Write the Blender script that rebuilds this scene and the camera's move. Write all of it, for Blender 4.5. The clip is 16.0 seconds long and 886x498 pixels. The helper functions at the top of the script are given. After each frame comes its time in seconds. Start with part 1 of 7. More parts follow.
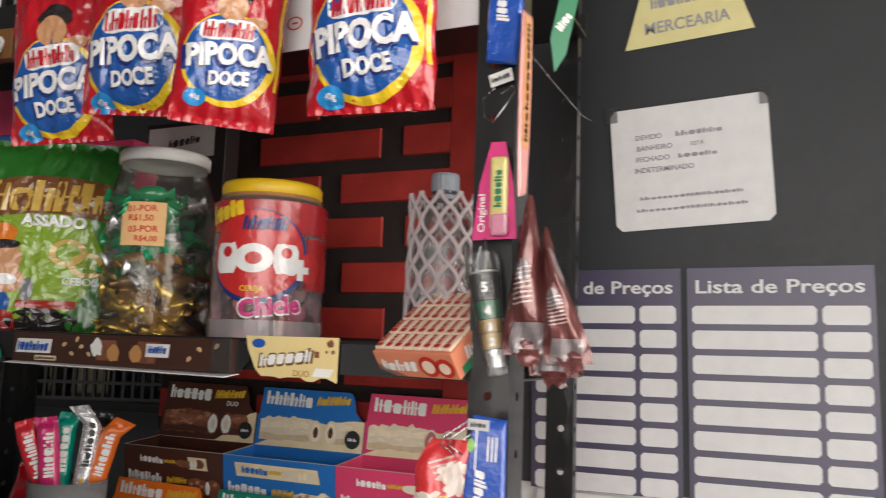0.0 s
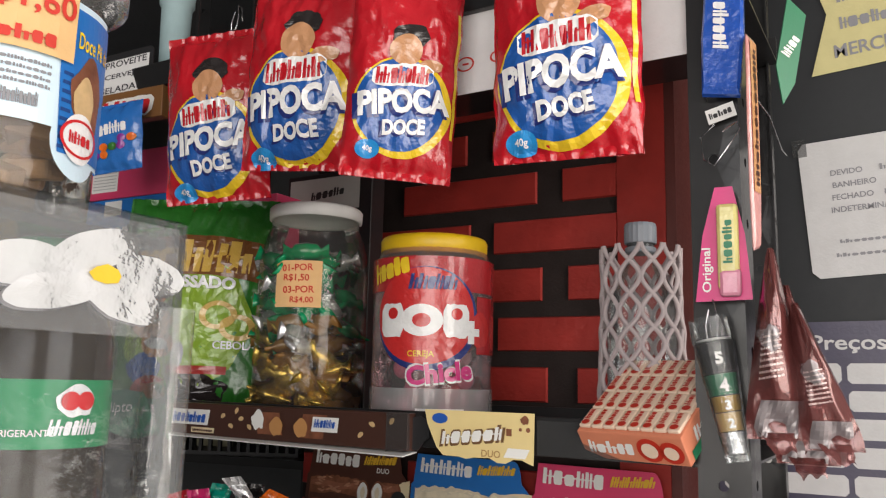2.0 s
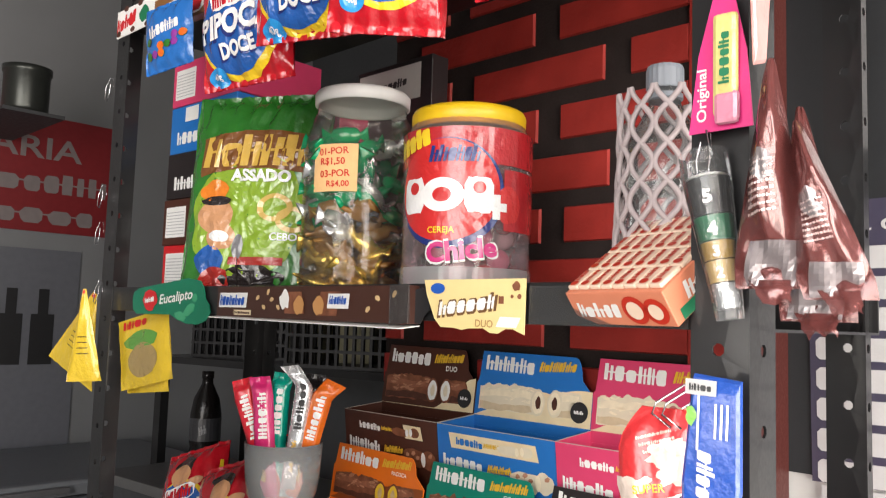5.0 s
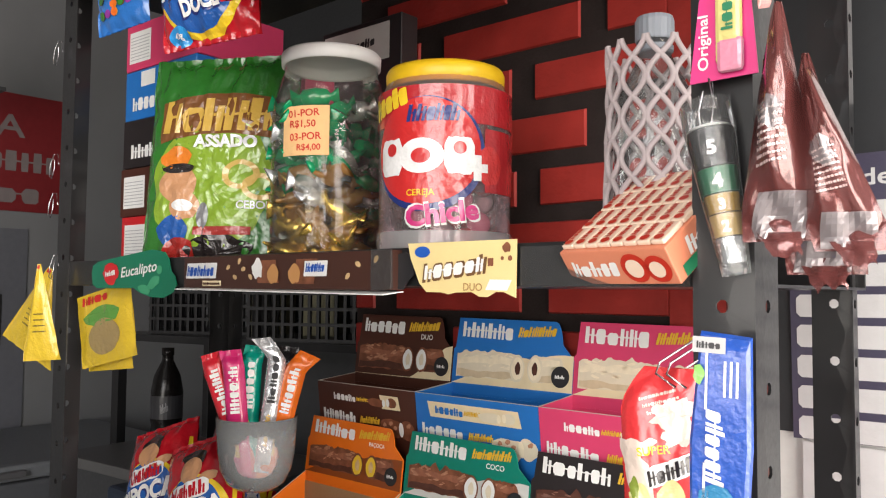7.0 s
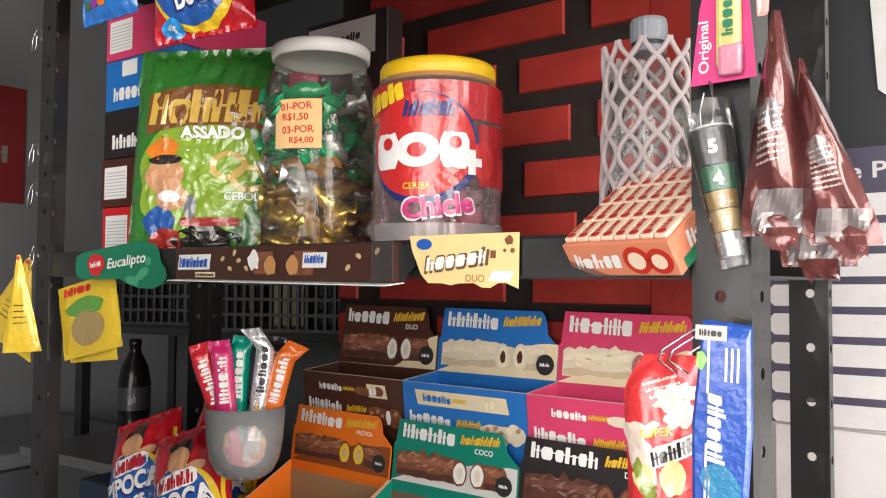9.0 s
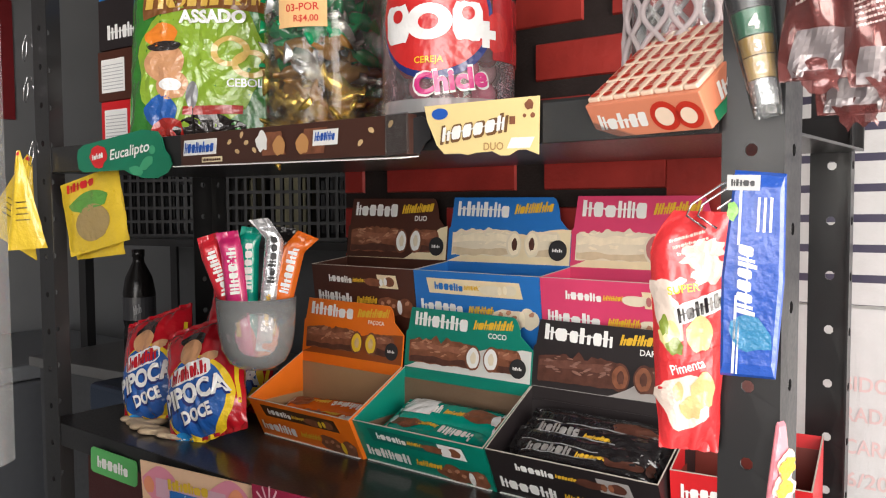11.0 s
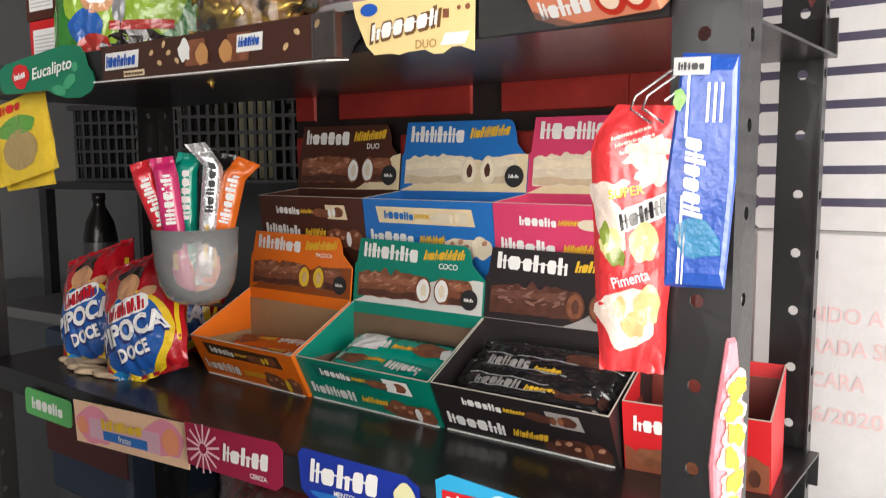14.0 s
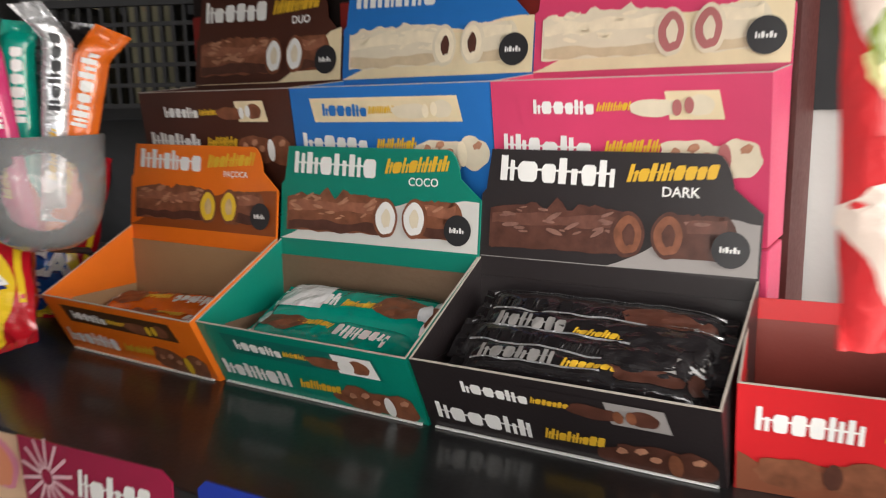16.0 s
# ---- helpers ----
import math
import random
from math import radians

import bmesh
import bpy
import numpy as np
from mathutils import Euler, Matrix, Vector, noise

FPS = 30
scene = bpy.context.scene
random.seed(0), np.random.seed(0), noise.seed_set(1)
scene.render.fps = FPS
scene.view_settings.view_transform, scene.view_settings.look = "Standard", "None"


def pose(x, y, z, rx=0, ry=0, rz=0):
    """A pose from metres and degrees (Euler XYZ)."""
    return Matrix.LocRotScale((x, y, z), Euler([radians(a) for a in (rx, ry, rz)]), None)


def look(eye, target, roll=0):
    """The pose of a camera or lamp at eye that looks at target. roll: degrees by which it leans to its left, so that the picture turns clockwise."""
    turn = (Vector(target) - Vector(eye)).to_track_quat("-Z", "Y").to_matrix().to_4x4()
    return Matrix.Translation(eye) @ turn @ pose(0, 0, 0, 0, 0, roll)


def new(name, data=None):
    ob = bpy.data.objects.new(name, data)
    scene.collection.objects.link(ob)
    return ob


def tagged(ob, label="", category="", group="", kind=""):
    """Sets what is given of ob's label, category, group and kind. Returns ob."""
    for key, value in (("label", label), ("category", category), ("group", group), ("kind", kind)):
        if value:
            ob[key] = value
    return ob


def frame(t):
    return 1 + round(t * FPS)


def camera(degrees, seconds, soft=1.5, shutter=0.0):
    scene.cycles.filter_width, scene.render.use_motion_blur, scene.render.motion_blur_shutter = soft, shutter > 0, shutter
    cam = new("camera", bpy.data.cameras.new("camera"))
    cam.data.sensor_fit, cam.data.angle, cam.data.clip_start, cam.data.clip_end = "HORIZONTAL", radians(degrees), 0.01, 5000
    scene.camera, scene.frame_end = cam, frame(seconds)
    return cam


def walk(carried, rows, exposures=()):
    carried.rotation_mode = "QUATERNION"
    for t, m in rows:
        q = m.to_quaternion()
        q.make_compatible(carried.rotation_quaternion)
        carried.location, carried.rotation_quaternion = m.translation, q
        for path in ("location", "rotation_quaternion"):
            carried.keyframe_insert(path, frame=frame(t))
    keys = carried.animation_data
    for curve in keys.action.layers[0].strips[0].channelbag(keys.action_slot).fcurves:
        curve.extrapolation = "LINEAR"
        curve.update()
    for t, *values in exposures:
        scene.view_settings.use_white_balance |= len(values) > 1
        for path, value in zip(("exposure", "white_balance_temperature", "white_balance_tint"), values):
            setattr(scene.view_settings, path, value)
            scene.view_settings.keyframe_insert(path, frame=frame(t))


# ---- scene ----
cam = camera(57.8, 16.0, soft=1.1, shutter=0.4)
PATH = [
    (0, (0.0923, 0.0543, 1.3673), (-0.648, 1.6924, 1.5845), 1.9),
    (0.5, (0.0407, 0.067, 1.3691), (-0.7837, 1.6652, 1.5782), 3.1),
    (1, (0.0009, 0.0842, 1.37), (-0.8588, 1.6661, 1.5628), 2.5),
    (1.5, (-0.0281, 0.0851, 1.3908), (-0.9285, 1.6317, 1.6641), 1.6),
    (2, (-0.0299, 0.0842, 1.3971), (-0.943, 1.619, 1.6904), 1.4),
    (2.5, (-0.0199, 0.1059, 1.3999), (-1.0598, 1.5475, 1.7365), 1.2),
    (3, (0.0118, 0.1557, 1.3999), (-1.1665, 1.4869, 1.7447), 2.4),
    (3.5, (0.0416, 0.1955, 1.3827), (-1.2018, 1.4751, 1.6867), 3.0),
    (4, (0.0561, 0.2145, 1.361), (-1.2145, 1.4779, 1.6153), 3.9),
    (4.5, (0.0652, 0.2244, 1.3483), (-1.1928, 1.5104, 1.5447), 2.8),
    (4.7, (0.0688, 0.2308, 1.3438), (-1.1937, 1.5141, 1.5266), 2.2),
    (6.8, (0.0344, 0.2471, 1.3248), (-1.1629, 1.6028, 1.4089), 0.6),
    (7, (0.0317, 0.2398, 1.332), (-1.1557, 1.6018, 1.4297), 0.5),
    (7.5, (0.0217, 0.2226, 1.3266), (-1.1204, 1.6245, 1.4071), 1.9),
    (8, (0.0181, 0.2154, 1.3266), (-1.1132, 1.6263, 1.4044), 1.3),
    (8.5, (0.0163, 0.21, 1.3302), (-1.1059, 1.6281, 1.4107), 0.8),
    (9, (0.0163, 0.2009, 1.3329), (-1.096, 1.6272, 1.408), 0.4),
    (9.5, (0.0127, 0.1955, 1.3284), (-1.1041, 1.619, 1.3772), 0.2),
    (9.7, (0.0072, 0.1991, 1.322), (-1.1068, 1.6254, 1.322), 0.6),
    (11.8, (-0.0063, 0.2054, 1.2822), (-1.1077, 1.6371, 1.1772), -0.5),
    (12, (-0.0054, 0.21, 1.2804), (-1.1059, 1.6426, 1.1763), -0.6),
    (12.5, (-0.0054, 0.2217, 1.2786), (-1.0715, 1.6797, 1.1646), -0.7),
    (13, (-0.0091, 0.2389, 1.2723), (-1.0362, 1.7231, 1.141), -0.6),
    (13.5, (-0.0091, 0.2615, 1.2695), (-1.0625, 1.724, 1.0985), -1.5),
    (14, (-0.0054, 0.2697, 1.2569), (-1.0842, 1.7095, 1.056), -0.4),
    (14.5, (-0.0091, 0.2896, 1.2397), (-1.1213, 1.6951, 0.989), -1.2),
    (15, (-0.0091, 0.3321, 1.2343), (-1.1747, 1.6896, 0.96), -0.1),
    (15.5, (-0.0715, 0.3955, 1.2216), (-1.1928, 1.7865, 0.9302), -0.3),
    (16, (-0.1928, 0.4643, 1.2008), (-1.124, 1.982, 0.875), -1.1),
]
walk(cam, [(t, look(eye, target, roll)) for t, eye, target, roll in PATH], [(0, -0.06), (2, -0.1), (3, -0.06), (3.5, 0.05), (4, 0.3), (4.5, 0.76), (7, 0.68), (9, 0.69), (12, 0.68), (15, 0.68), (16, 0.66)])

# ---- light ----
world = bpy.data.worlds.new("sky")
scene.world = world
world.use_nodes = True
wn = world.node_tree.nodes
sky = wn.new("ShaderNodeTexSky")
sky.sky_type, sky.sun_disc = "NISHITA", False
sky.sun_elevation, sky.sun_rotation = radians(48), radians(115)
world.node_tree.links.new(sky.outputs[0], wn["Background"].inputs[0])
wn["Background"].inputs[1].default_value = 0.12


def lamp_area(name, eye, target, sx, sy, power, color):
    la = bpy.data.lights.new(name, "AREA")
    la.shape, la.size, la.size_y, la.energy, la.color = "RECTANGLE", sx, sy, power, color
    ob = new(name, la)
    ob.matrix_world = look(eye, target)
    return ob


lamp_area("doorway_daylight", (0.55, -1.95, 1.55), (-0.5, 0.8, 1.25), 2.2, 1.9, 63, (1.0, 0.93, 0.872))
lamp_area("side_door_daylight", (1.75, 0.15, 1.5), (-0.4, 0.75, 1.3), 1.4, 1.9, 51, (1.0, 0.92, 0.845))
sun = bpy.data.lights.new("sun", "SUN")
sun.energy, sun.angle, sun.color = 3.4, radians(0.6), (1.0, 0.94, 0.85)
sun_ob = new("sun", sun)
sun_ob.matrix_world = look((3.2, -0.6, 4.6), (-0.17, 0.72, 1.2))

# ---- materials ----
MATS = {}


def mat(name, color, rough=0.5, metal=0.0, var=0.12, scale=40.0, bump=0.15, coat=0.0, trans=0.0, alpha=1.0, spec=0.5, fine=300.0):
    """Painted, printed, plastic or metal surface with variation at two scales and a fine relief."""
    if name in MATS:
        return MATS[name]
    m = bpy.data.materials.new(name)
    m.use_nodes = True
    nt = m.node_tree
    b = nt.nodes["Principled BSDF"]
    b.inputs["Roughness"].default_value, b.inputs["Metallic"].default_value = rough, metal
    b.inputs["Coat Weight"].default_value, b.inputs["Coat Roughness"].default_value = coat, 0.12
    b.inputs["Transmission Weight"].default_value, b.inputs["Alpha"].default_value = trans, alpha
    b.inputs["Specular IOR Level"].default_value = spec
    tc = nt.nodes.new("ShaderNodeTexCoord")
    n1, n2 = nt.nodes.new("ShaderNodeTexNoise"), nt.nodes.new("ShaderNodeTexNoise")
    n1.inputs["Scale"].default_value, n1.inputs["Detail"].default_value = scale, 5
    n2.inputs["Scale"].default_value, n2.inputs["Detail"].default_value = fine, 3
    mix = nt.nodes.new("ShaderNodeMix")
    mix.data_type = "RGBA"
    c = Vector(color)
    mix.inputs[6].default_value = (*(c * (1 - var)), 1)
    mix.inputs[7].default_value = (*[min(1, v * (1 + var) + 0.02 * var) for v in c], 1)
    nt.links.new(tc.outputs["Object"], n1.inputs["Vector"])
    nt.links.new(tc.outputs["Object"], n2.inputs["Vector"])
    nt.links.new(n1.outputs[0], mix.inputs[0])
    nt.links.new(mix.outputs[2], b.inputs["Base Color"])
    mr = nt.nodes.new("ShaderNodeMapRange")
    mr.inputs[3].default_value, mr.inputs[4].default_value = rough * 0.75, min(1, rough * 1.3)
    nt.links.new(n2.outputs[0], mr.inputs[0])
    nt.links.new(mr.outputs[0], b.inputs["Roughness"])
    if bump:
        add = nt.nodes.new("ShaderNodeMath")
        add.operation = "ADD"
        bp = nt.nodes.new("ShaderNodeBump")
        bp.inputs["Strength"].default_value, bp.inputs["Distance"].default_value = bump, 0.002
        nt.links.new(n1.outputs[0], add.inputs[0])
        nt.links.new(n2.outputs[0], add.inputs[1])
        nt.links.new(add.outputs[0], bp.inputs["Height"])
        nt.links.new(bp.outputs[0], b.inputs["Normal"])
    MATS[name] = m
    return m


def film(name, color, rough=0.2):
    return mat("film_" + name, color, rough, var=0.16, scale=42, bump=0.85, coat=0.8, fine=110)


def card(name, color, rough=0.38):
    return mat("card_" + name, color, rough, var=0.06, scale=60, bump=0.06, coat=0.15, fine=500)


def clear(name, tint=(0.93, 0.95, 0.95), rough=0.06, haze=0.05, gloss=0.9, veil=0.7):
    """Thin clear plastic: tinted see-through, a little haze, a glossy skin that grows at grazing angles."""
    key = "clear_" + name
    if key in MATS:
        return MATS[key]
    m = bpy.data.materials.new(key)
    m.use_nodes = True
    nt = m.node_tree
    nt.nodes.remove(nt.nodes["Principled BSDF"])
    out = nt.nodes["Material Output"]
    tr, gl, df = nt.nodes.new("ShaderNodeBsdfTransparent"), nt.nodes.new("ShaderNodeBsdfGlossy"), nt.nodes.new("ShaderNodeBsdfDiffuse")
    tr.inputs[0].default_value = (*tint, 1)
    gl.inputs["Roughness"].default_value = rough
    df.inputs[0].default_value = (veil, veil * 1.02, veil * 1.03, 1)
    fr, tc, nz, bp = nt.nodes.new("ShaderNodeFresnel"), nt.nodes.new("ShaderNodeTexCoord"), nt.nodes.new("ShaderNodeTexNoise"), nt.nodes.new("ShaderNodeBump")
    fr.inputs["IOR"].default_value = 1.5
    nz.inputs["Scale"].default_value, nz.inputs["Detail"].default_value = 45, 4
    bp.inputs["Strength"].default_value, bp.inputs["Distance"].default_value = 0.5, 0.003
    mul = nt.nodes.new("ShaderNodeMath")
    mul.operation, mul.inputs[1].default_value = "MULTIPLY", gloss
    m1, m2 = nt.nodes.new("ShaderNodeMixShader"), nt.nodes.new("ShaderNodeMixShader")
    m1.inputs[0].default_value = haze
    lk = nt.links.new
    lk(tc.outputs["Object"], nz.inputs["Vector"])
    lk(nz.outputs[0], bp.inputs["Height"])
    lk(bp.outputs[0], gl.inputs["Normal"])
    lk(bp.outputs[0], fr.inputs["Normal"])
    lk(fr.outputs[0], mul.inputs[0])
    lk(tr.outputs[0], m1.inputs[1])
    lk(df.outputs[0], m1.inputs[2])
    lk(mul.outputs[0], m2.inputs[0])
    lk(m1.outputs[0], m2.inputs[1])
    lk(gl.outputs[0], m2.inputs[2])
    lk(m2.outputs[0], out.inputs[0])
    MATS[key] = m
    return m


WHITE = card("white", (0.78, 0.78, 0.76))
INK = card("black_ink", (0.02, 0.02, 0.022))
YEL = card("yellow", (0.75, 0.5, 0.03))
CREAM = mat("print_cream", (0.74, 0.62, 0.4), 0.4, var=0.14, scale=60, bump=0.05, fine=500)
CHOC = mat("print_chocolate", (0.075, 0.024, 0.014), 0.38, var=0.6, scale=110, bump=0.05, fine=500)
CHOC2 = mat("print_milk_chocolate", (0.19, 0.065, 0.03), 0.38, var=0.65, scale=120, bump=0.05, fine=500)
NUT = mat("print_nut", (0.58, 0.4, 0.2), 0.4, var=0.35, scale=130, bump=0.05, fine=500)
RED = card("red", (0.55, 0.015, 0.02))
BLUE = card("blue", (0.015, 0.09, 0.42))
SKY = card("sky_blue", (0.015, 0.15, 0.48))
TEAL = card("teal", (0.0, 0.2, 0.14))
ORANGE = card("orange", (0.75, 0.16, 0.008))
PINK = card("pink", (0.62, 0.05, 0.14))
BROWN = card("brown", (0.065, 0.02, 0.012))
DARK = card("dark", (0.018, 0.014, 0.015))
KRAFT = card("kraft", (0.33, 0.2, 0.1), 0.7)
GREEN = card("green", (0.01, 0.16, 0.07))
SILVER = mat("silver_foil", (0.75, 0.76, 0.78), 0.25, 0.7, bump=0.4)
BLACKSTEEL = mat("black_steel", (0.012, 0.012, 0.013), 0.34, 0.0, var=0.25, scale=14, bump=0.03, coat=0.3, spec=0.35)
WIRE = mat("wire", (0.7, 0.7, 0.72), 0.25, 0.9, bump=0.0)

# ---- lettering, laid out once ----
GLYPHS = {}
deps_words = ("PIPOCA", "DOCE", "40g", "ASSADO", "CEREJA", "Chicle", "Original", "Lista de Preços", "MERCEARIA", "DEVIDO", "BANHEIRO", "FECHADO", "INDETERMINADO",
              "Eucalipto", "DUO", "COCO", "DARK", "MENTOL", "CEREZA", "NÃO GRUDA", "mint", "01-POR", "R$1,50", "03-POR", "R$4,00", "APROVEITE",
              "CERVEJA", "GELADA!!!", "5", "4", "3", "2", "1", "IBIDO A", "TRADA SEM", "SCARA", "06/2020", "Doce Pé de", "frutas", "CEBOLA", "SUPER", "Pimenta", "PAÇOCA", "ESTÁ", "R$1,60", "DOCE ", "REFRIGERANTE")
for w in deps_words:
    cu = bpy.data.curves.new("lettering", "FONT")
    cu.body, cu.size, cu.align_x, cu.align_y = w, 1.0, "CENTER", "CENTER"
    cu.resolution_u = 3
    cu.offset = 0.045 if w in ("PIPOCA", "DOCE", "Chicle", "ASSADO", "5", "4", "3", "2", "1", "mint") else 0.016
    ob = bpy.data.objects.new("lettering", cu)
    scene.collection.objects.link(ob)
    GLYPHS[w] = ob
bpy.context.view_layer.update()
dg = bpy.context.evaluated_depsgraph_get()
for w, ob in list(GLYPHS.items()):
    me = bpy.data.meshes.new_from_object(ob.evaluated_get(dg))
    vs = np.array([v.co[:2] for v in me.vertices])
    fs = [tuple(p.vertices) for p in me.polygons]
    lo, hi = vs.min(0), vs.max(0)
    GLYPHS[w] = (vs - (lo + hi) / 2, fs, hi - lo)
    cu = ob.data
    bpy.data.objects.remove(ob)
    bpy.data.curves.remove(cu)
    bpy.data.meshes.remove(me)


# ---- building helpers ----
def thing(name, label, category, m=None, group=""):
    ob = new(name)
    ob.empty_display_size = 0.03
    if m is not None:
        ob.matrix_basis = m
    return tagged(ob, label, category, group)


def part(name, bm, material, parent=None, label="", smooth=False):
    """Links a bmesh as one mesh object under a thing or a part."""
    bmesh.ops.recalc_face_normals(bm, faces=bm.faces)
    me = bpy.data.meshes.new(name)
    bm.to_mesh(me)
    bm.free()
    if smooth:
        for p in me.polygons:
            p.use_smooth = True
    me.materials.append(material)
    ob = new(name, me)
    if parent is not None:
        ob.parent = parent
    if label:
        ob["label"] = label
    return ob


def box(bm, x0, x1, y0, y1, z0, z1, bev=0.0, m=None):
    vs = [bm.verts.new((x, y, z)) for x in (x0, x1) for y in (y0, y1) for z in (z0, z1)]
    fs = [bm.faces.new([vs[i] for i in q]) for q in ((0, 1, 3, 2), (4, 6, 7, 5), (0, 4, 5, 1), (2, 3, 7, 6), (0, 2, 6, 4), (1, 5, 7, 3))]
    if bev:
        es = list({e for f in fs for e in f.edges})
        r = bmesh.ops.bevel(bm, geom=es, offset=bev, segments=2, affect="EDGES", profile=0.5)
        vs = list({v for f in r["faces"] for v in f.verts} | {v for v in vs if v.is_valid})
    if m is not None:
        for v in vs:
            v.co = m @ v.co
    return bm


def one_box(*a, **k):
    return box(bmesh.new(), *a, **k)


def sheet(bm, f, a0, a1, b0, b1, na, nb):
    """A grid over a surface f(a, b)."""
    g = [[bm.verts.new(f(a0 + (a1 - a0) * i / na, b0 + (b1 - b0) * j / nb)) for j in range(nb + 1)] for i in range(na + 1)]
    for i in range(na):
        for j in range(nb):
            bm.faces.new((g[i][j], g[i + 1][j], g[i + 1][j + 1], g[i][j + 1]))
    return bm


def lathe(bm, prof, n=32, cx=0.0, cy=0.0, close=True):
    """A turned form from (radius, height) pairs."""
    rings = [[bm.verts.new((cx + r * math.cos(2 * math.pi * i / n), cy + r * math.sin(2 * math.pi * i / n), z)) for i in range(n)] for r, z in prof]
    for p, q in zip(rings, rings[1:]):
        for i in range(n):
            bm.faces.new((p[i], p[(i + 1) % n], q[(i + 1) % n], q[i]))
    if close:
        bm.faces.new(rings[0][::-1])
        bm.faces.new(rings[-1])
    return bm


def tube(bm, pts, r=0.0008, n=6):
    """A bent wire through points."""
    pts = [Vector(p) for p in pts]
    rings = []
    for i, p in enumerate(pts):
        d = (pts[min(i + 1, len(pts) - 1)] - pts[max(i - 1, 0)]).normalized()
        u = d.orthogonal().normalized()
        w = d.cross(u)
        rings.append([bm.verts.new(p + r * (math.cos(2 * math.pi * k / n) * u + math.sin(2 * math.pi * k / n) * w)) for k in range(n)])
    for p, q in zip(rings, rings[1:]):
        k0 = min(range(n), key=lambda k: (q[k].co - p[0].co).length)
        for k in range(n):
            bm.faces.new((p[k], p[(k + 1) % n], q[(k0 + k + 1) % n], q[(k0 + k) % n]))
    return bm


# surfaces for print: f(a, b, lift) with a to the right, b up, lift outwards (towards -y)
def flat(x=0.0, y=0.0, z=0.0, tilt=0.0, yaw=0.0):
    m = pose(x, y, z, tilt, 0, yaw)
    return lambda a, b, k=0.0: m @ Vector((a, -k, b))


def drum(r, cx=0.0, cy=0.0, z=0.0, face=0.0):
    """Wrapped round an upright cylinder."""
    def f(a, b, k=0.0):
        t = a / r - math.pi / 2 + face
        return Vector((cx + (r + k) * math.cos(t), cy + (r + k) * math.sin(t), z + b))
    return f


def disc(bm, s, a, b, ra, rb, k, wob=0.0, n=28, rot=0.0, seed=0, rings=3):
    c = bm.verts.new(s(a, b, k))
    prev = None
    for j in range(1, rings + 1):
        ring = []
        for i in range(n):
            t = 2 * math.pi * i / n
            q = j / rings * (1 + wob * noise.noise((math.cos(t) * 1.7 + seed * 7.3, math.sin(t) * 1.7, seed)))
            x, y = ra * q * math.cos(t), rb * q * math.sin(t)
            ring.append(bm.verts.new(s(a + x * math.cos(rot) - y * math.sin(rot), b + x * math.sin(rot) + y * math.cos(rot), k)))
        for i in range(n):
            if prev is None:
                bm.faces.new((c, ring[i], ring[(i + 1) % n]))
            else:
                bm.faces.new((prev[i], ring[i], ring[(i + 1) % n], prev[(i + 1) % n]))
        prev = ring
    return bm


def rect(bm, s, a0, b0, a1, b1, k, na=4, nb=3, skew=0.0):
    return sheet(bm, lambda a, b: s(a + skew * (b - b0), b, k), a0, a1, b0, b1, na, nb)


def word(bm, s, text, a, b, height, k, rot=0.0, width=None, slant=0.0):
    vs, fs, size = GLYPHS[text]
    sc = height / size[1]
    sx = width / size[0] if width else sc
    co = []
    for x, y in vs:
        x, y = x * sx + slant * y * sc, y * sc
        co.append(bm.verts.new(s(a + x * math.cos(rot) - y * math.sin(rot), b + x * math.sin(rot) + y * math.cos(rot), k)))
    for q in fs:
        try:
            bm.faces.new([co[i] for i in q])
        except ValueError:
            pass
    return bm


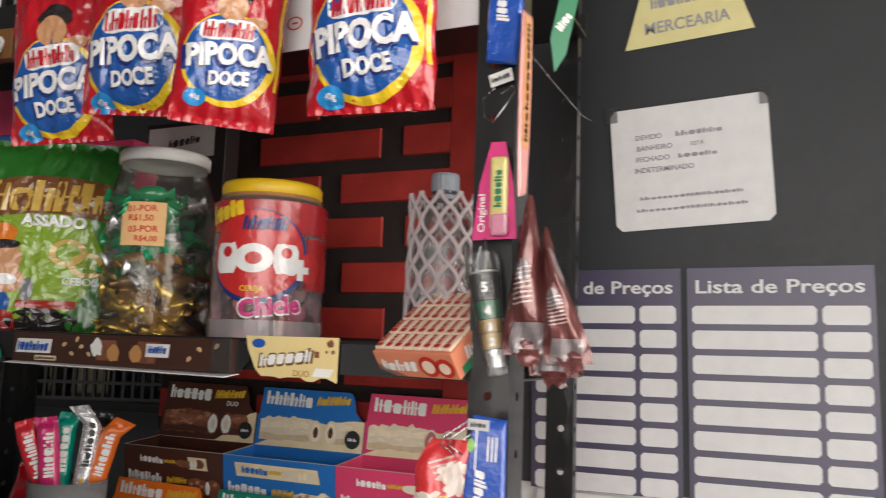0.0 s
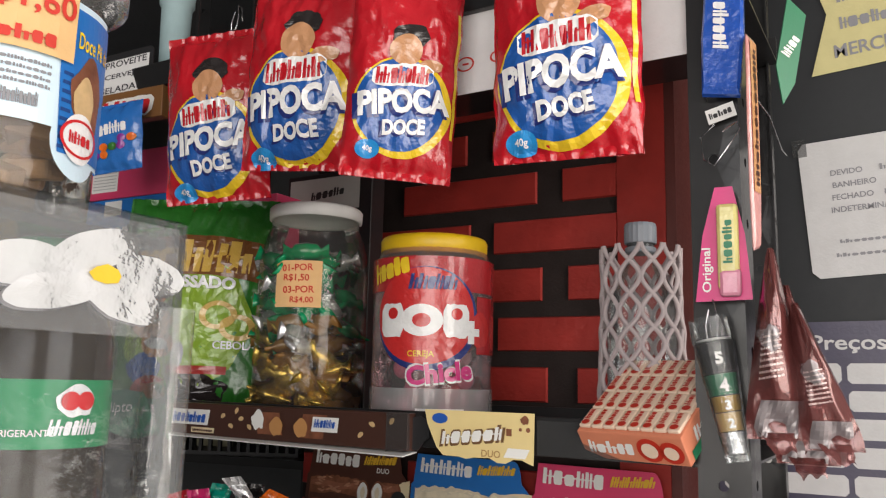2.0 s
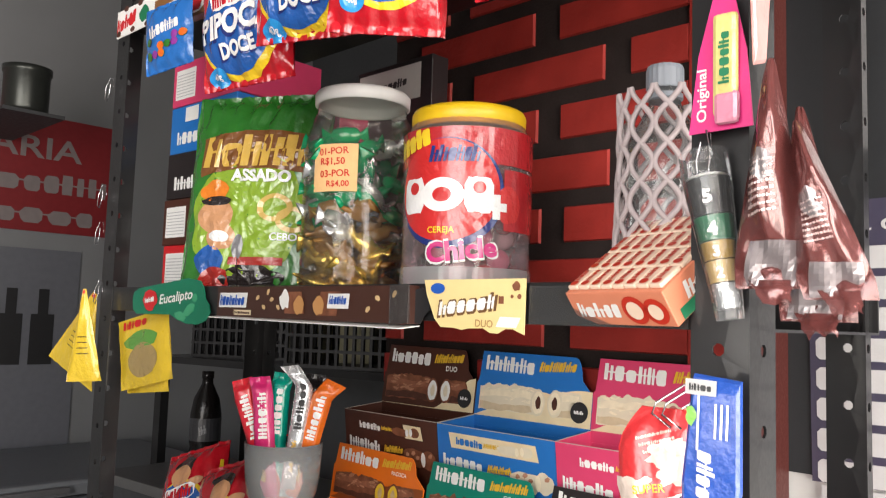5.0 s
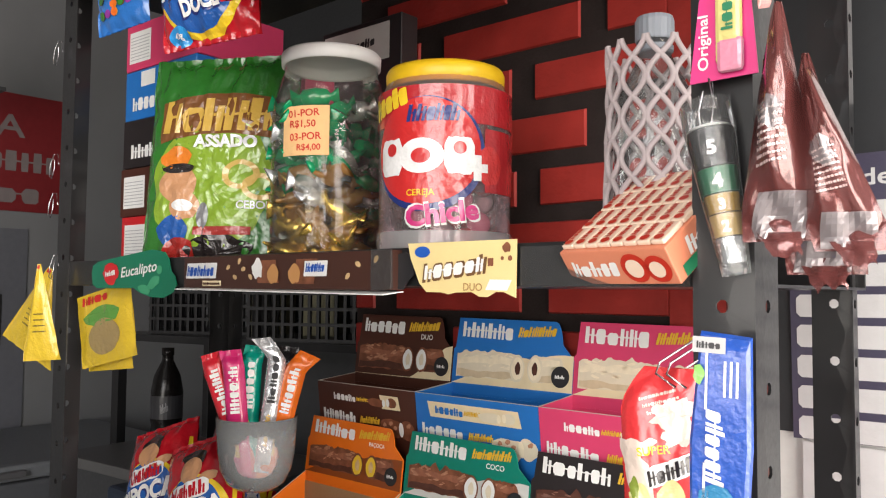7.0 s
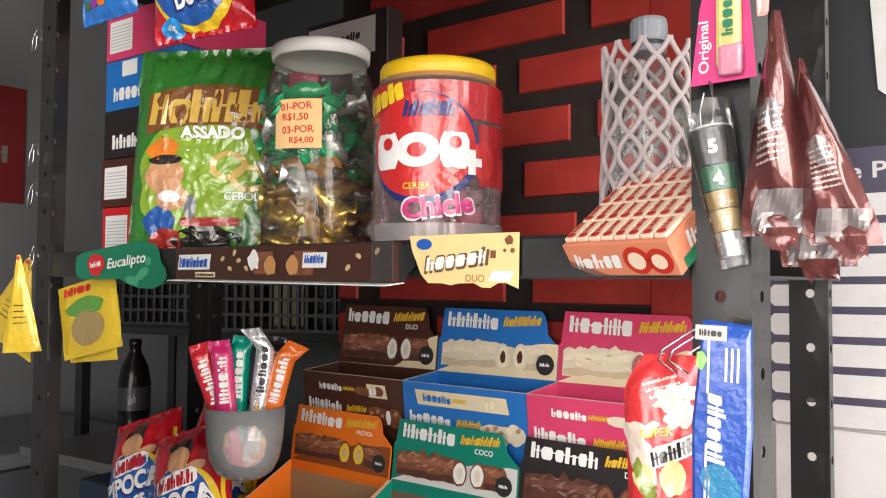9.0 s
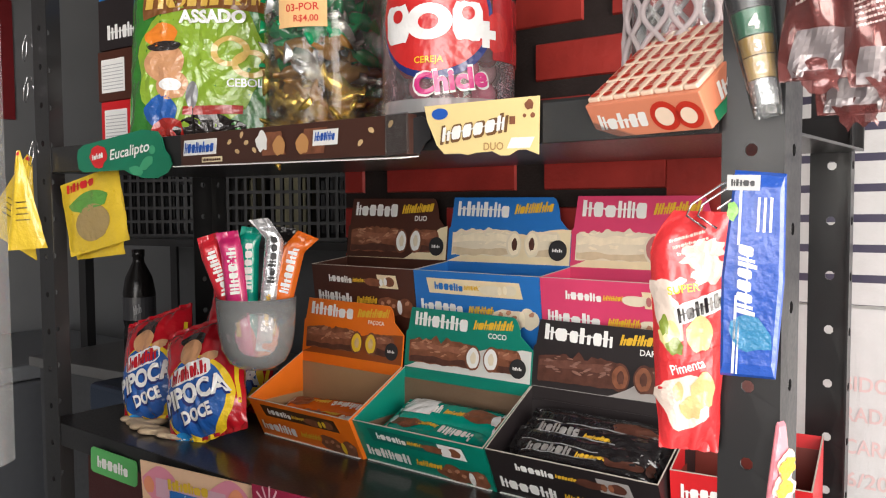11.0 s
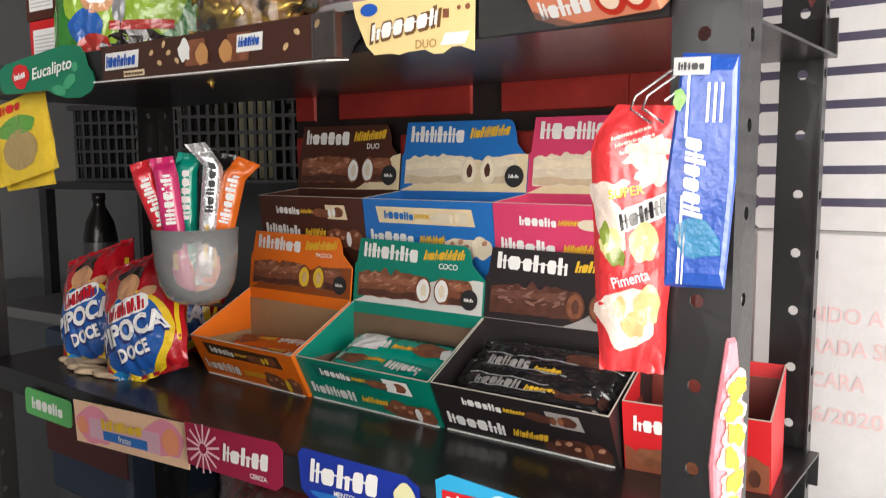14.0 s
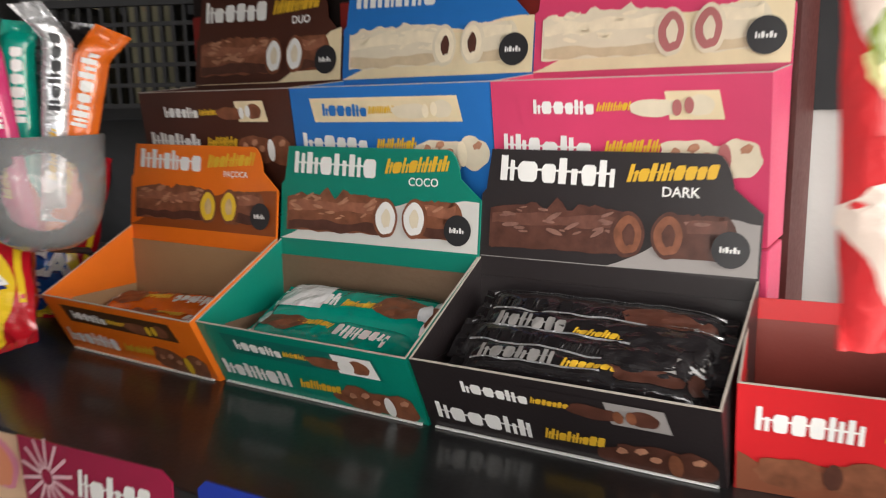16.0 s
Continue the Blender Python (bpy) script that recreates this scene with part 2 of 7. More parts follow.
def marks(bm, s, a, b, w, h, n, k, rot=0.0, slant=0.0, seed=1, gap=0.22):
    """A row of plain bars and blocks strung on a thin line, in place of a maker's name or of small print; a gap of 0 or less gives a solid ground."""
    rnd = random.Random(seed)
    row = []
    if gap <= 0 or n == 1:
        m = max(8, 3 * n)
        for i in range(m + 1):
            e = min(1.0, 0.55 + 1.6 * min(i, m - i) / m * 3)
            row.append((-w / 2 + w * i / m, -h / 2 * e * rnd.uniform(0.9, 1), h / 2 * e * rnd.uniform(0.9, 1)))
    else:
        wid = [rnd.uniform(0.75, 1.2) for _ in range(n)]
        x = -w / 2
        for i in range(n):
            step = w * wid[i] / sum(wid)
            x0, x1 = x, x + step * (1 - min(gap, 0.2))
            x += step
            L, e, z = x1 - x0, 0.02 * (x1 - x0), 0.04 * h
            if i and rnd.random() < 0.5:
                # a squat rounded block
                lo, hi, c = -h / 2, h * rnd.uniform(0.2, 0.42), 0.16 * L
                row += [(x0 + 0.06 * L, lo + c, hi - c), (x0 + 0.06 * L + c, lo, hi), (x1 - c, lo, hi), (x1, lo + c, hi - c)]
            else:
                # a tall bar and a shorter one
                f0, f1 = rnd.uniform(0.4, 0.5), rnd.uniform(0.28, 0.36)
                lo, hi = -h / 2, h / 2 * rnd.uniform(0.2, 0.9)
                row += [(x0, lo, h / 2), (x0 + f0 * L, lo, h / 2), (x0 + f0 * L + e, -z, z), (x1 - f1 * L - e, -z, z), (x1 - f1 * L, lo, hi), (x1, lo, hi)]
            if i < n - 1:
                row += [(x1 + e, -z, z), (x - e, -z, z)]

    def at(px, py):
        px += slant * py
        return bm.verts.new(s(a + px * math.cos(rot) - py * math.sin(rot), b + px * math.sin(rot) + py * math.cos(rot), k))
    ends = [(at(x, lo), at(x, hi)) for x, lo, hi in row]
    for p, q in zip(ends, ends[1:]):
        bm.faces.new((p[0], q[0], q[1], p[1]))
    return bm


def ink(name, material, parent, draw, label=""):
    bm = bmesh.new()
    draw(bm)
    return part(name, bm, material, parent, label)


def pillow(w, h, t, wrinkle=0.0025, seed=0, crimp=0.08):
    """The two sides of a filled film bag, w wide, h high and t thick, seen from -y; b runs from 0 to h."""
    def f(a, b, k=0.0, back=False):
        u, v = max(-1, min(1, 2 * a / w)), max(-1, min(1, 2 * b / h - 1))
        body = max(0.0, 1 - abs(u) ** 2.6) ** 0.6 * max(0.0, 1 - (abs(v) / (1 - crimp)) ** 3) ** 0.6 if abs(v) < 1 - crimp else 0.0
        wr = wrinkle * noise.noise((a * 45 + seed * 3.1, b * 30, seed)) + wrinkle * 0.7 * noise.noise((a * 120, b * 60 + seed, 3.0))
        wr += 0.6 * wrinkle * math.sin(a * 330 + 4 * noise.noise((a * 20, b * 9, seed))) * (abs(v) ** 3)
        pull = 1 - 0.05 * body
        y = (t / 2) * body
        return Vector((a * pull + 0.002 * noise.noise((b * 40, seed, 1)), (y if back else -y) - (wr + k) * (-1 if back else 1), b))
    return f


def bag_body(name, f, w, h, material, parent, label="", na=26, nb=34):
    bm = bmesh.new()
    sheet(bm, lambda a, b: f(a, b, 0), -w / 2, w / 2, 0, h, na, nb)
    sheet(bm, lambda a, b: f(a, b, 0, True), -w / 2, w / 2, 0, h, na // 2, nb // 2)
    return part(name, bm, material, parent, label, smooth=True)


def hook(name, x, y, z, m=None, label="bent silver paper clip used as a hook", h=0.03):
    t = tagged(part(name, tube(bmesh.new(), [(0, 0.006, h * 0.5), (0, 0.004, h), (0, -0.002, h), (0.004, -0.004, h * 0.5), (0.003, -0.006, 0), (-0.003, -0.007, -h * 0.1), (-0.005, -0.005, h * 0.35), (-0.003, -0.003, h * 0.75)], 0.0006, 5), WIRE, None, "", True), label, "wire hook", "wire hooks")
    t.matrix_basis = m if m is not None else pose(x, y, z)
    return t

# ---- the setting ----
WALLGREY = mat("grey_wall_paint", (0.045, 0.047, 0.051), 0.55, var=0.15, scale=3, bump=0.15, fine=80)
DOORGREY = mat("charcoal_panel", (0.019, 0.021, 0.0235), 0.5, var=0.25, scale=5, bump=0.1, fine=120, spec=0.3)
PLASTER = mat("white_plaster", (0.54, 0.54, 0.525), 0.8, var=0.08, scale=4, bump=0.3, fine=90)
MORTAR = mat("black_mortar", (0.016, 0.01, 0.009), 0.7, var=0.4, scale=25, bump=0.3, spec=0.2)
FLOOR = mat("grey_tile", (0.25, 0.24, 0.23), 0.4, var=0.15, scale=6, bump=0.1)


def structure(name, *dims, material=PLASTER, label=""):
    return tagged(part(name, one_box(*dims), material), label, kind="structure")


structure("floor", -4, 2.4, -2.4, 3.2, -0.1, 0, material=FLOOR)
structure("ceiling", -4, 2.4, -2.4, 3.2, 2.9, 3.0, material=mat("grey_ceiling_paint", (0.1, 0.104, 0.11), 0.6, var=0.15, scale=3, bump=0.15, fine=80))
structure("wall_left", -3.5, -3.35, -2.3, 3.0, 0, 2.9, material=mat("pale_grey_wall", (0.19, 0.195, 0.205), 0.5, var=0.15, scale=3, bump=0.1, fine=80))
structure("wall_far", -3.35, 2.3, 2.7, 2.85, 0, 2.9, material=WALLGREY)
# the wall behind the camera has a wide doorway
structure("wall_south_west", -3.35, -0.65, -2.3, -2.15, 0, 2.9)
structure("wall_south_east", 1.75, 2.3, -2.3, -2.15, 0, 2.9)
structure("wall_south_lintel", -0.65, 1.75, -2.3, -2.15, 2.55, 2.9)
# the side wall has a second opening
structure("wall_east_south", 2.0, 2.15, -2.15, -0.6, 0, 2.9)
structure("wall_east_north", 2.0, 2.15, 0.95, 2.7, 0, 2.9)
structure("wall_east_lintel", 2.0, 2.15, -0.6, 0.95, 2.5, 2.9)
structure("wall_panel_east", -0.284, 2.0, 1.12, 1.2, 1.19, 2.9, material=DOORGREY)
structure("wall_panel_east_low", -0.284, 2.0, 1.124, 1.2, 0, 1.19, material=PLASTER)
pier = tagged(part("wall_brick", one_box(-0.83, -0.284, 1.04, 1.2, 0, 2.9), MORTAR), "black mortared wall faced with painted red bricks", kind="structure")
tagged(part("trim_pier", one_box(-0.284, -0.272, 1.036, 1.12, 0, 2.9), mat("brown_edge", (0.075, 0.014, 0.011), 0.5)), "brown edge strip of the brick wall", kind="structure")

# ---- steel rack ----
ZA, ZB, ZC, ZD = 1.339, 1.004, 0.66, 1.755
XL, XR, YF, YB = -1.092, -0.143, 0.724, 1.0
rack = thing("shelf_rack", "black enamelled steel shelf rack with perforated angle posts", "shelf rack", pose(0, 0, 0))


def flange(bm, o, ux, width, z0, z1, pitch=0.05, r=0.0042):
    """A strip with a column of round holes; o its foot, ux the way across."""
    o, ux, uz = Vector(o), Vector(ux), Vector((0, 0, 1))
    n = int((z1 - z0) / pitch)
    c8 = [(math.cos(math.pi * (k + 0.5) / 4 - math.pi), math.sin(math.pi * (k + 0.5) / 4 - math.pi)) for k in range(8)]
    for i in range(n):
        zc = z0 + (i + 0.5) * pitch
        h = pitch / 2
        sq = []
        for cx, cz in c8:
            sq.append((max(-1, min(1, cx * 1.0824 if abs(cx) > 0.9 else (1 if cx > 0 else -1) * 0.5)) * width / 2, (1 if cz > 0 else -1) * h if abs(cz) > 0.9 else (1 if cz > 0 else -1) * h * 0.5))
        outer = [bm.verts.new(o + ux * (width / 2 + x) + uz * (zc + z)) for x, z in sq]
        inner = [bm.verts.new(o + ux * (width / 2 + r * cx) + uz * (zc + r * cz)) for cx, cz in c8]
        for k in range(8):
            bm.faces.new((outer[k], outer[(k + 1) % 8], inner[(k + 1) % 8], inner[k]))
        corners = {}
        for k in range(8):
            a, b = sq[k], sq[(k + 1) % 8]
            if abs(abs(a[0]) - width / 2) < 1e-6 and abs(abs(b[1]) - h) < 1e-6 or abs(abs(b[0]) - width / 2) < 1e-6 and abs(abs(a[1]) - h) < 1e-6:
                cx, cz = math.copysign(width / 2, a[0]), math.copysign(h, a[1])
                v = bm.verts.new(o + ux * (width / 2 + cx) + uz * (zc + cz))
                bm.faces.new((outer[k], v, outer[(k + 1) % 8]))


def post(x, y, sx, sy, wy=0.037):
    bm = bmesh.new()
    flange(bm, (x, y, 0), (sx, 0, 0), 0.037, 0, 2.1)
    flange(bm, (x, y, 0), (0, sy, 0), wy, 0, 2.1, r=min(0.0042, wy * 0.3))
    bmesh.ops.remove_doubles(bm, verts=bm.verts, dist=0.0004)
    ob = part("post", bm, BLACKSTEEL, rack)
    md = ob.modifiers.new("thick", "SOLIDIFY")
    md.thickness = 0.0018
    return ob


post(XL, YF - 0.002, 1, 1)
post(XR, YF - 0.002, -1, 1)
post(XL, YB, 1, -1)
post(XR - 0.012, YB, -1, -1, 0.014)


def shelf(z, up, xr=XR):
    sh = part("shelf", one_box(XL + 0.004, xr - 0.004, YF + 0.002, YB - 0.005, z - 0.0022, z), BLACKSTEEL, rack)
    lo, hi = (-0.0022, 0.03) if up else (-0.03, 0.0)
    part("front_lip", one_box(XL + 0.004, xr - 0.004, YF, YF + 0.0019, z + lo, z + hi, 0.0006), BLACKSTEEL, sh)
    part("rear_lip", one_box(XL + 0.004, xr - 0.004, YB - 0.0049, YB - 0.003, z + lo, z + hi, 0.0006), BLACKSTEEL, sh)
    return sh


shelf(ZA, True)
shelf(ZB, False)
shelf(ZC, False)
shelf(ZD, True)

# ---- cartons of wafer bars ----
SCRIPT = card("script_yellow", (0.7, 0.42, 0.03))
BOARD = card("pale_board", (0.5, 0.46, 0.4))


def picture_bar(parent, s, a, b, w, h, k, bar, shine, light, shade, fill, core, seed):
    """The printed picture of a coated wafer roll broken in two, with its cut ends."""
    bm = bmesh.new()
    n = 26
    for x0, x1, lump in ((-0.5, 0.1, 0.26), (0.262, 0.46, 0.05)):
        top = [(x0 + (x1 - x0) * i / n, 0.5 + lump * (0.55 + noise.noise((i * 0.42, seed, 1.0))) * max(0.0, math.sin(math.pi * i / n)) ** 0.6) for i in range(n + 1)]
        bot = [(x, -0.5 + 0.06 * noise.noise((x * 12, seed, 5.0))) for x, _ in top]
        up = [bm.verts.new(s(a + x * w, b + z * h + 0.06 * x * h, k)) for x, z in top]
        dn = [bm.verts.new(s(a + x * w, b + z * h + 0.06 * x * h, k)) for x, z in bot]
        for i in range(n):
            bm.faces.new((dn[i], dn[i + 1], up[i + 1], up[i]))
    disc(bm, s, a + 0.46 * w, b + 0.03 * h, 0.05 * w, h * 0.5, k, 0.1)
    part("bar_picture", bm, bar, parent)
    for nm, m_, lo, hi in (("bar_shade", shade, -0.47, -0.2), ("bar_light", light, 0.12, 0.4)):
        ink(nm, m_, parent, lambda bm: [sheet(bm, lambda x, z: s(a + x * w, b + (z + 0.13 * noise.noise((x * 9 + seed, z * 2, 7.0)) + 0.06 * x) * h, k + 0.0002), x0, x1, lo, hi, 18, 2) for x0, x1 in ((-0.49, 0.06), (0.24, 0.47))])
    rnd = random.Random(seed)
    gleam = ink("bar_shine", shine, parent, lambda bm: [disc(bm, s, a + w * x, b + h * z, w * 0.035 * q, h * 0.05 * q, k + 0.0005, 0.3, 12, rnd.uniform(-0.3, 0.6), int(seed + x * 50)) for x, z, q in [(rnd.uniform(-0.46, 0.04), rnd.uniform(-0.1, 0.55), rnd.uniform(0.4, 1.2)) for _ in range(20)] + [(0.3, 0.3, 1.0), (0.38, 0.34, 0.9)]])
    tagged(gleam, kind="stuff")
    ink("coat_rim", bar, parent, lambda bm: (disc(bm, s, a + 0.1 * w, b, 0.07 * w, h * 0.55, k + 0.0008, 0.06), disc(bm, s, a + 0.262 * w, b + 0.03 * h, 0.07 * w, h * 0.55, k + 0.0008, 0.06)))
    ink("cut_end", fill, parent, lambda bm: (disc(bm, s, a + 0.103 * w, b, 0.056 * w, h * 0.45, k + 0.0011, 0.08), disc(bm, s, a + 0.259 * w, b + 0.03 * h, 0.056 * w, h * 0.45, k + 0.0011, 0.08)))
    ink("cut_core", core, parent, lambda bm: (disc(bm, s, a + 0.108 * w, b, 0.026 * w, h * 0.25, k + 0.0014, 0.2), disc(bm, s, a + 0.262 * w, b + 0.03 * h, 0.026 * w, h * 0.25, k + 0.0014, 0.2)))


SHINE = mat("print_caramel_shine", (0.42, 0.2, 0.12), 0.4, var=0.5, scale=200, bump=0.05, fine=500)
SHINE_D = mat("print_dark_shine", (0.2, 0.1, 0.075), 0.4, var=0.5, scale=200, bump=0.05, fine=500)
CREAM2 = mat("print_pale_cream", (0.7, 0.62, 0.47), 0.4, var=0.12, scale=80, bump=0.05, fine=500)
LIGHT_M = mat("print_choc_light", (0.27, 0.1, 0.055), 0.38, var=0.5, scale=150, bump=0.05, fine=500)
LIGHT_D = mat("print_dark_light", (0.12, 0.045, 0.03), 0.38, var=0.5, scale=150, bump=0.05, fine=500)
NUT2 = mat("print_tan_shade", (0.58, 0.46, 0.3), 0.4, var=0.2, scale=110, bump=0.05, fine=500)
COAT_W = mat("print_white_coat", (0.8, 0.7, 0.52), 0.4, var=0.2, scale=110, bump=0.05, fine=500)


def carton_print(parent, s, w, h, col2, bar, fill, seed, flavour=None, start=-0.5, rise=0.5):
    """Maker's mark, script, bar picture and seal for one face, a from -w/2 to w/2 and b from 0 to h."""
    k = 0.0006
    shine = SHINE_D if bar is CHOC else COAT_W if bar is CREAM2 else SHINE
    bm = bmesh.new()
    sheet(bm, lambda a, b: s(a, b * min(1.0, max(0.02, (a / w - start) * 3)) * (0.8 + 0.2 * noise.noise((a * 40, seed, 2)) + rise * max(-0.5, a / w)), k * 0.6), -w / 2 + 0.001, w / 2 - 0.001, 0.0005, h * 0.5, 30, 2)
    part("printed_ground", bm, col2, parent)
    ink("maker_mark", WHITE, parent, lambda bm: marks(bm, s, -w * 0.2, h * 0.82, w * 0.45, h * 0.23, 6, k, -0.03, 0, seed))
    ink("script_mark", SCRIPT, parent, lambda bm: marks(bm, s, w * 0.21, h * 0.84, w * 0.3, h * 0.15, 8, k, 0.06, 0.3, seed + 3, 0.12))
    if flavour:
        ink("flavour_word", WHITE, parent, lambda bm: word(bm, s, flavour, w * 0.24, h * 0.67, h * 0.085, k))
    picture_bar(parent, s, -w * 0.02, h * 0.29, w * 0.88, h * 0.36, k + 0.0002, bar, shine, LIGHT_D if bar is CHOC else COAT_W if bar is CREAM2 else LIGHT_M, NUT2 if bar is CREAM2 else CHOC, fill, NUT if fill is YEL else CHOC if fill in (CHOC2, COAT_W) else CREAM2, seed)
    ink("seal", INK, parent, lambda bm: disc(bm, s, w * 0.41, h * 0.22, h * 0.15, h * 0.15, k + 0.002))
    ink("seal_text", WHITE, parent, lambda bm: marks(bm, s, w * 0.41, h * 0.22, h * 0.17, h * 0.05, 3, k + 0.0024))


def carton(col, col2, bar, fill, label, m, flavour=None, fh=0.05, seed=1, w=0.176, inner=KRAFT, bh=0.095, ch=0.165, lean=0.024, depth=0.066, start=-0.5, rise=0.5, strip=DARK, strip2=WHITE, smark=WHITE, plain=False):
    """An open display carton: tray with sides that rise to a header card."""
    t = thing("wafer_carton", label, "candy box", m, "wafer cartons on the rack")
    T = 0.0012
    h = w / 2

    def side(x):
        bm = bmesh.new()
        q = [(-lean * 0, 0), (depth, 0), (depth, bh), (-lean, fh)]
        vs = [[bm.verts.new((x + d, y, z)) for y, z in q] for d in (-T / 2, T / 2)]
        bm.faces.new(vs[0]), bm.faces.new(vs[1][::-1])
        for i in range(4):
            bm.faces.new((vs[0][i], vs[0][(i + 1) % 4], vs[1][(i + 1) % 4], vs[1][i]))
        return bm
    part("side_panel", side(-h + T / 2), col, t)
    part("side_panel", side(h - T / 2), col, t)
    part("bottom_panel", one_box(-h + T, h - T, T, depth - T, 0, T), inner, t)
    ang = math.degrees(math.atan2(lean, fh))
    sl = math.hypot(lean, fh)
    mm = pose(0, 0, 0, ang, 0, 0)
    part("front_panel", box(bmesh.new(), -h, h, -T / 2, T / 2, 0, sl, 0, mm), col, t)
    part("inner_front", box(bmesh.new(), -h + T, h - T, T * 0.7, T * 1.2, T, sl - 0.004, 0, mm), inner, t)
    part("back_panel", one_box(-h, h, depth - T, depth, 0, bh), col, t)
    part("inner_back", one_box(-h + T, h - T, depth - T * 1.6, depth - T * 1.1, T, bh - 0.012), inner, t)
    part("inner_side", one_box(-h + T, -h + T * 1.5, T, depth - T * 2, T, fh * 0.85), inner, t)
    part("inner_side", one_box(h - T * 1.5, h - T, T, depth - T * 2, T, fh * 0.85), inner, t)
    if ch > bh + 0.05:
        # header card with a step and a rounded shoulder
        bm = bmesh.new()
        out = [(-h, bh), (h, bh), (h, bh + 0.037)]
        out += [(h - 0.016 - 0.012 * (1 - math.cos(q)), bh + 0.042 + (ch - bh - 0.042) * math.sin(q)) for q in [i * math.pi / 10 for i in range(1, 6)]]
        out += [(-h + 0.006, ch + 0.001), (-h + 0.003, bh + 0.045), (-h, bh + 0.042)]
        vv = [[bm.verts.new((x, depth - T + d + 0.12 * (z - bh), z)) for x, z in out] for d in (0, T)]
        bm.faces.new(vv[0]), bm.faces.new(vv[1][::-1])
        for i in range(len(out)):
            j = (i + 1) % len(out)
            bm.faces.new((vv[0][i], vv[0][j], vv[1][j], vv[1][i]))
        part("header_card", bm, col, t)
        carton_print(t, flat(0, depth - T, bh + 0.001, -math.degrees(math.atan(0.12))), w, ch - bh, col2, bar, fill, seed, flavour, start, rise)
    sf = flat(0, -T / 2, 0, ang)
    if lean > 0.02:
        part("bottom_fold", one_box(-h + 0.004, h - 0.004, -0.0034, -0.0016, 0.0003, 0.0014), WHITE, t, "white edge of the bottom fold")
    # pale cut edges of the board
    part("cut_edge", box(bmesh.new(), -h, h, -T / 2, T / 2, sl + 0.0001, sl + 0.0006, 0, mm), BOARD, t)
    for x in (-h, h - T):
        bm = bmesh.new()
        q = [(depth, bh + 0.0001), (-lean, fh + 0.0001), (-lean, fh + 0.0006), (depth, bh + 0.0006)]
        vs = [[bm.verts.new((x + d, y, z)) for y, z in q] for d in (0, T)]
        bm.faces.new(vs[0]), bm.faces.new(vs[1][::-1])
        for i in range(4):
            bm.faces.new((vs[0][i], vs[0][(i + 1) % 4], vs[1][(i + 1) % 4], vs[1][i]))
        part("cut_edge", bm, BOARD, t)
    if plain:
        # front: one mark above a brown picture of bars
        bm = bmesh.new()
        sheet(bm, lambda a, b: sf(a, b * (0.8 + 0.4 * noise.noise((a * 60, seed, 1)) + 0.5 * max(0.0, a / w)), 0.0005), -h + 0.001, h - 0.001, 0.0005, sl * 0.42, 24, 2)
        part("printed_ground", bm, col2, t)
        ink("front_mark", WHITE, t, lambda bm: marks(bm, sf, -w * 0.2, sl * 0.7, w * 0.44, sl * 0.22, 6, 0.0008, -0.03, 0, seed + 5))
        ink("front_script", SCRIPT, t, lambda bm: marks(bm, sf, w * 0.22, sl * 0.72, w * 0.26, sl * 0.14, 8, 0.0008, 0.04, 0.3, seed + 6, 0.12))
        for a, b, ra, rb in ((-0.26, 0.22, 0.16, 0.13), (0.02, 0.24, 0.15, 0.15), (0.28, 0.2, 0.12, 0.14)):
            ink("front_bar", bar, t, lambda bm: disc(bm, sf, w * a, sl * b, w * ra, sl * rb, 0.001, 0.5, 30, 0, seed + int(30 * ra + 90 * b), 4))
        for a, b in ((-0.1, 0.26), (0.4, 0.2)):
            ink("front_cut", CHOC, t, lambda bm: disc(bm, sf, w * a, sl * b, w * 0.04, sl * 0.12, 0.0014, 0.1))
        return t
    # front: a printed wrapper strip above a second mark
    z1, z2 = (0.74, 0.3) if fh < 0.08 else (0.83, 0.58)
    u = min(sl, 0.06)
    ink("strip", strip, t, lambda bm: rect(bm, sf, -w * 0.37, sl * z1 - u * 0.15, w * 0.37, sl * z1 + u * 0.15, 0.0006, skew=-0.2))
    ink("strip_end", strip2, t, lambda bm: rect(bm, sf, w * 0.18, sl * z1 - u * 0.14, w * 0.36, sl * z1 + u * 0.14, 0.0009, skew=-0.2))
    ink("strip_mark", smark, t, lambda bm: marks(bm, sf, -w * 0.2, sl * z1, w * 0.24, u * 0.15, 6, 0.0012, -0.02))
    ink("strip_script", SCRIPT, t, lambda bm: marks(bm, sf, -w * 0.01, sl * z1, w * 0.13, u * 0.09, 7, 0.0012, 0.02, 0.3, seed))
    ink("strip_bar", bar, t, lambda bm: (disc(bm, sf, w * 0.13, sl * z1 - u * 0.02, w * 0.09, u * 0.09, 0.0014, 0.25, seed=seed), disc(bm, sf, w * 0.28, sl * z1, w * 0.05, u * 0.1, 0.0014, 0.1)))
    ink("strip_cut", fill, t, lambda bm: (disc(bm, sf, w * 0.205, sl * z1 - u * 0.02, w * 0.016, u * 0.08, 0.0018), disc(bm, sf, w * 0.245, sl * z1, w * 0.016, u * 0.08, 0.0018)))
    ink("front_mark", WHITE, t, lambda bm: marks(bm, sf, -w * 0.27, sl * z2, w * 0.36, u * 0.24, 6, 0.0008, -0.03, 0, seed + 5))
    ink("front_script", SCRIPT, t, lambda bm: marks(bm, sf, w * 0.05, sl * z2, w * 0.2, u * 0.15, 8, 0.0008, 0.04, 0.3, seed + 6, 0.12))
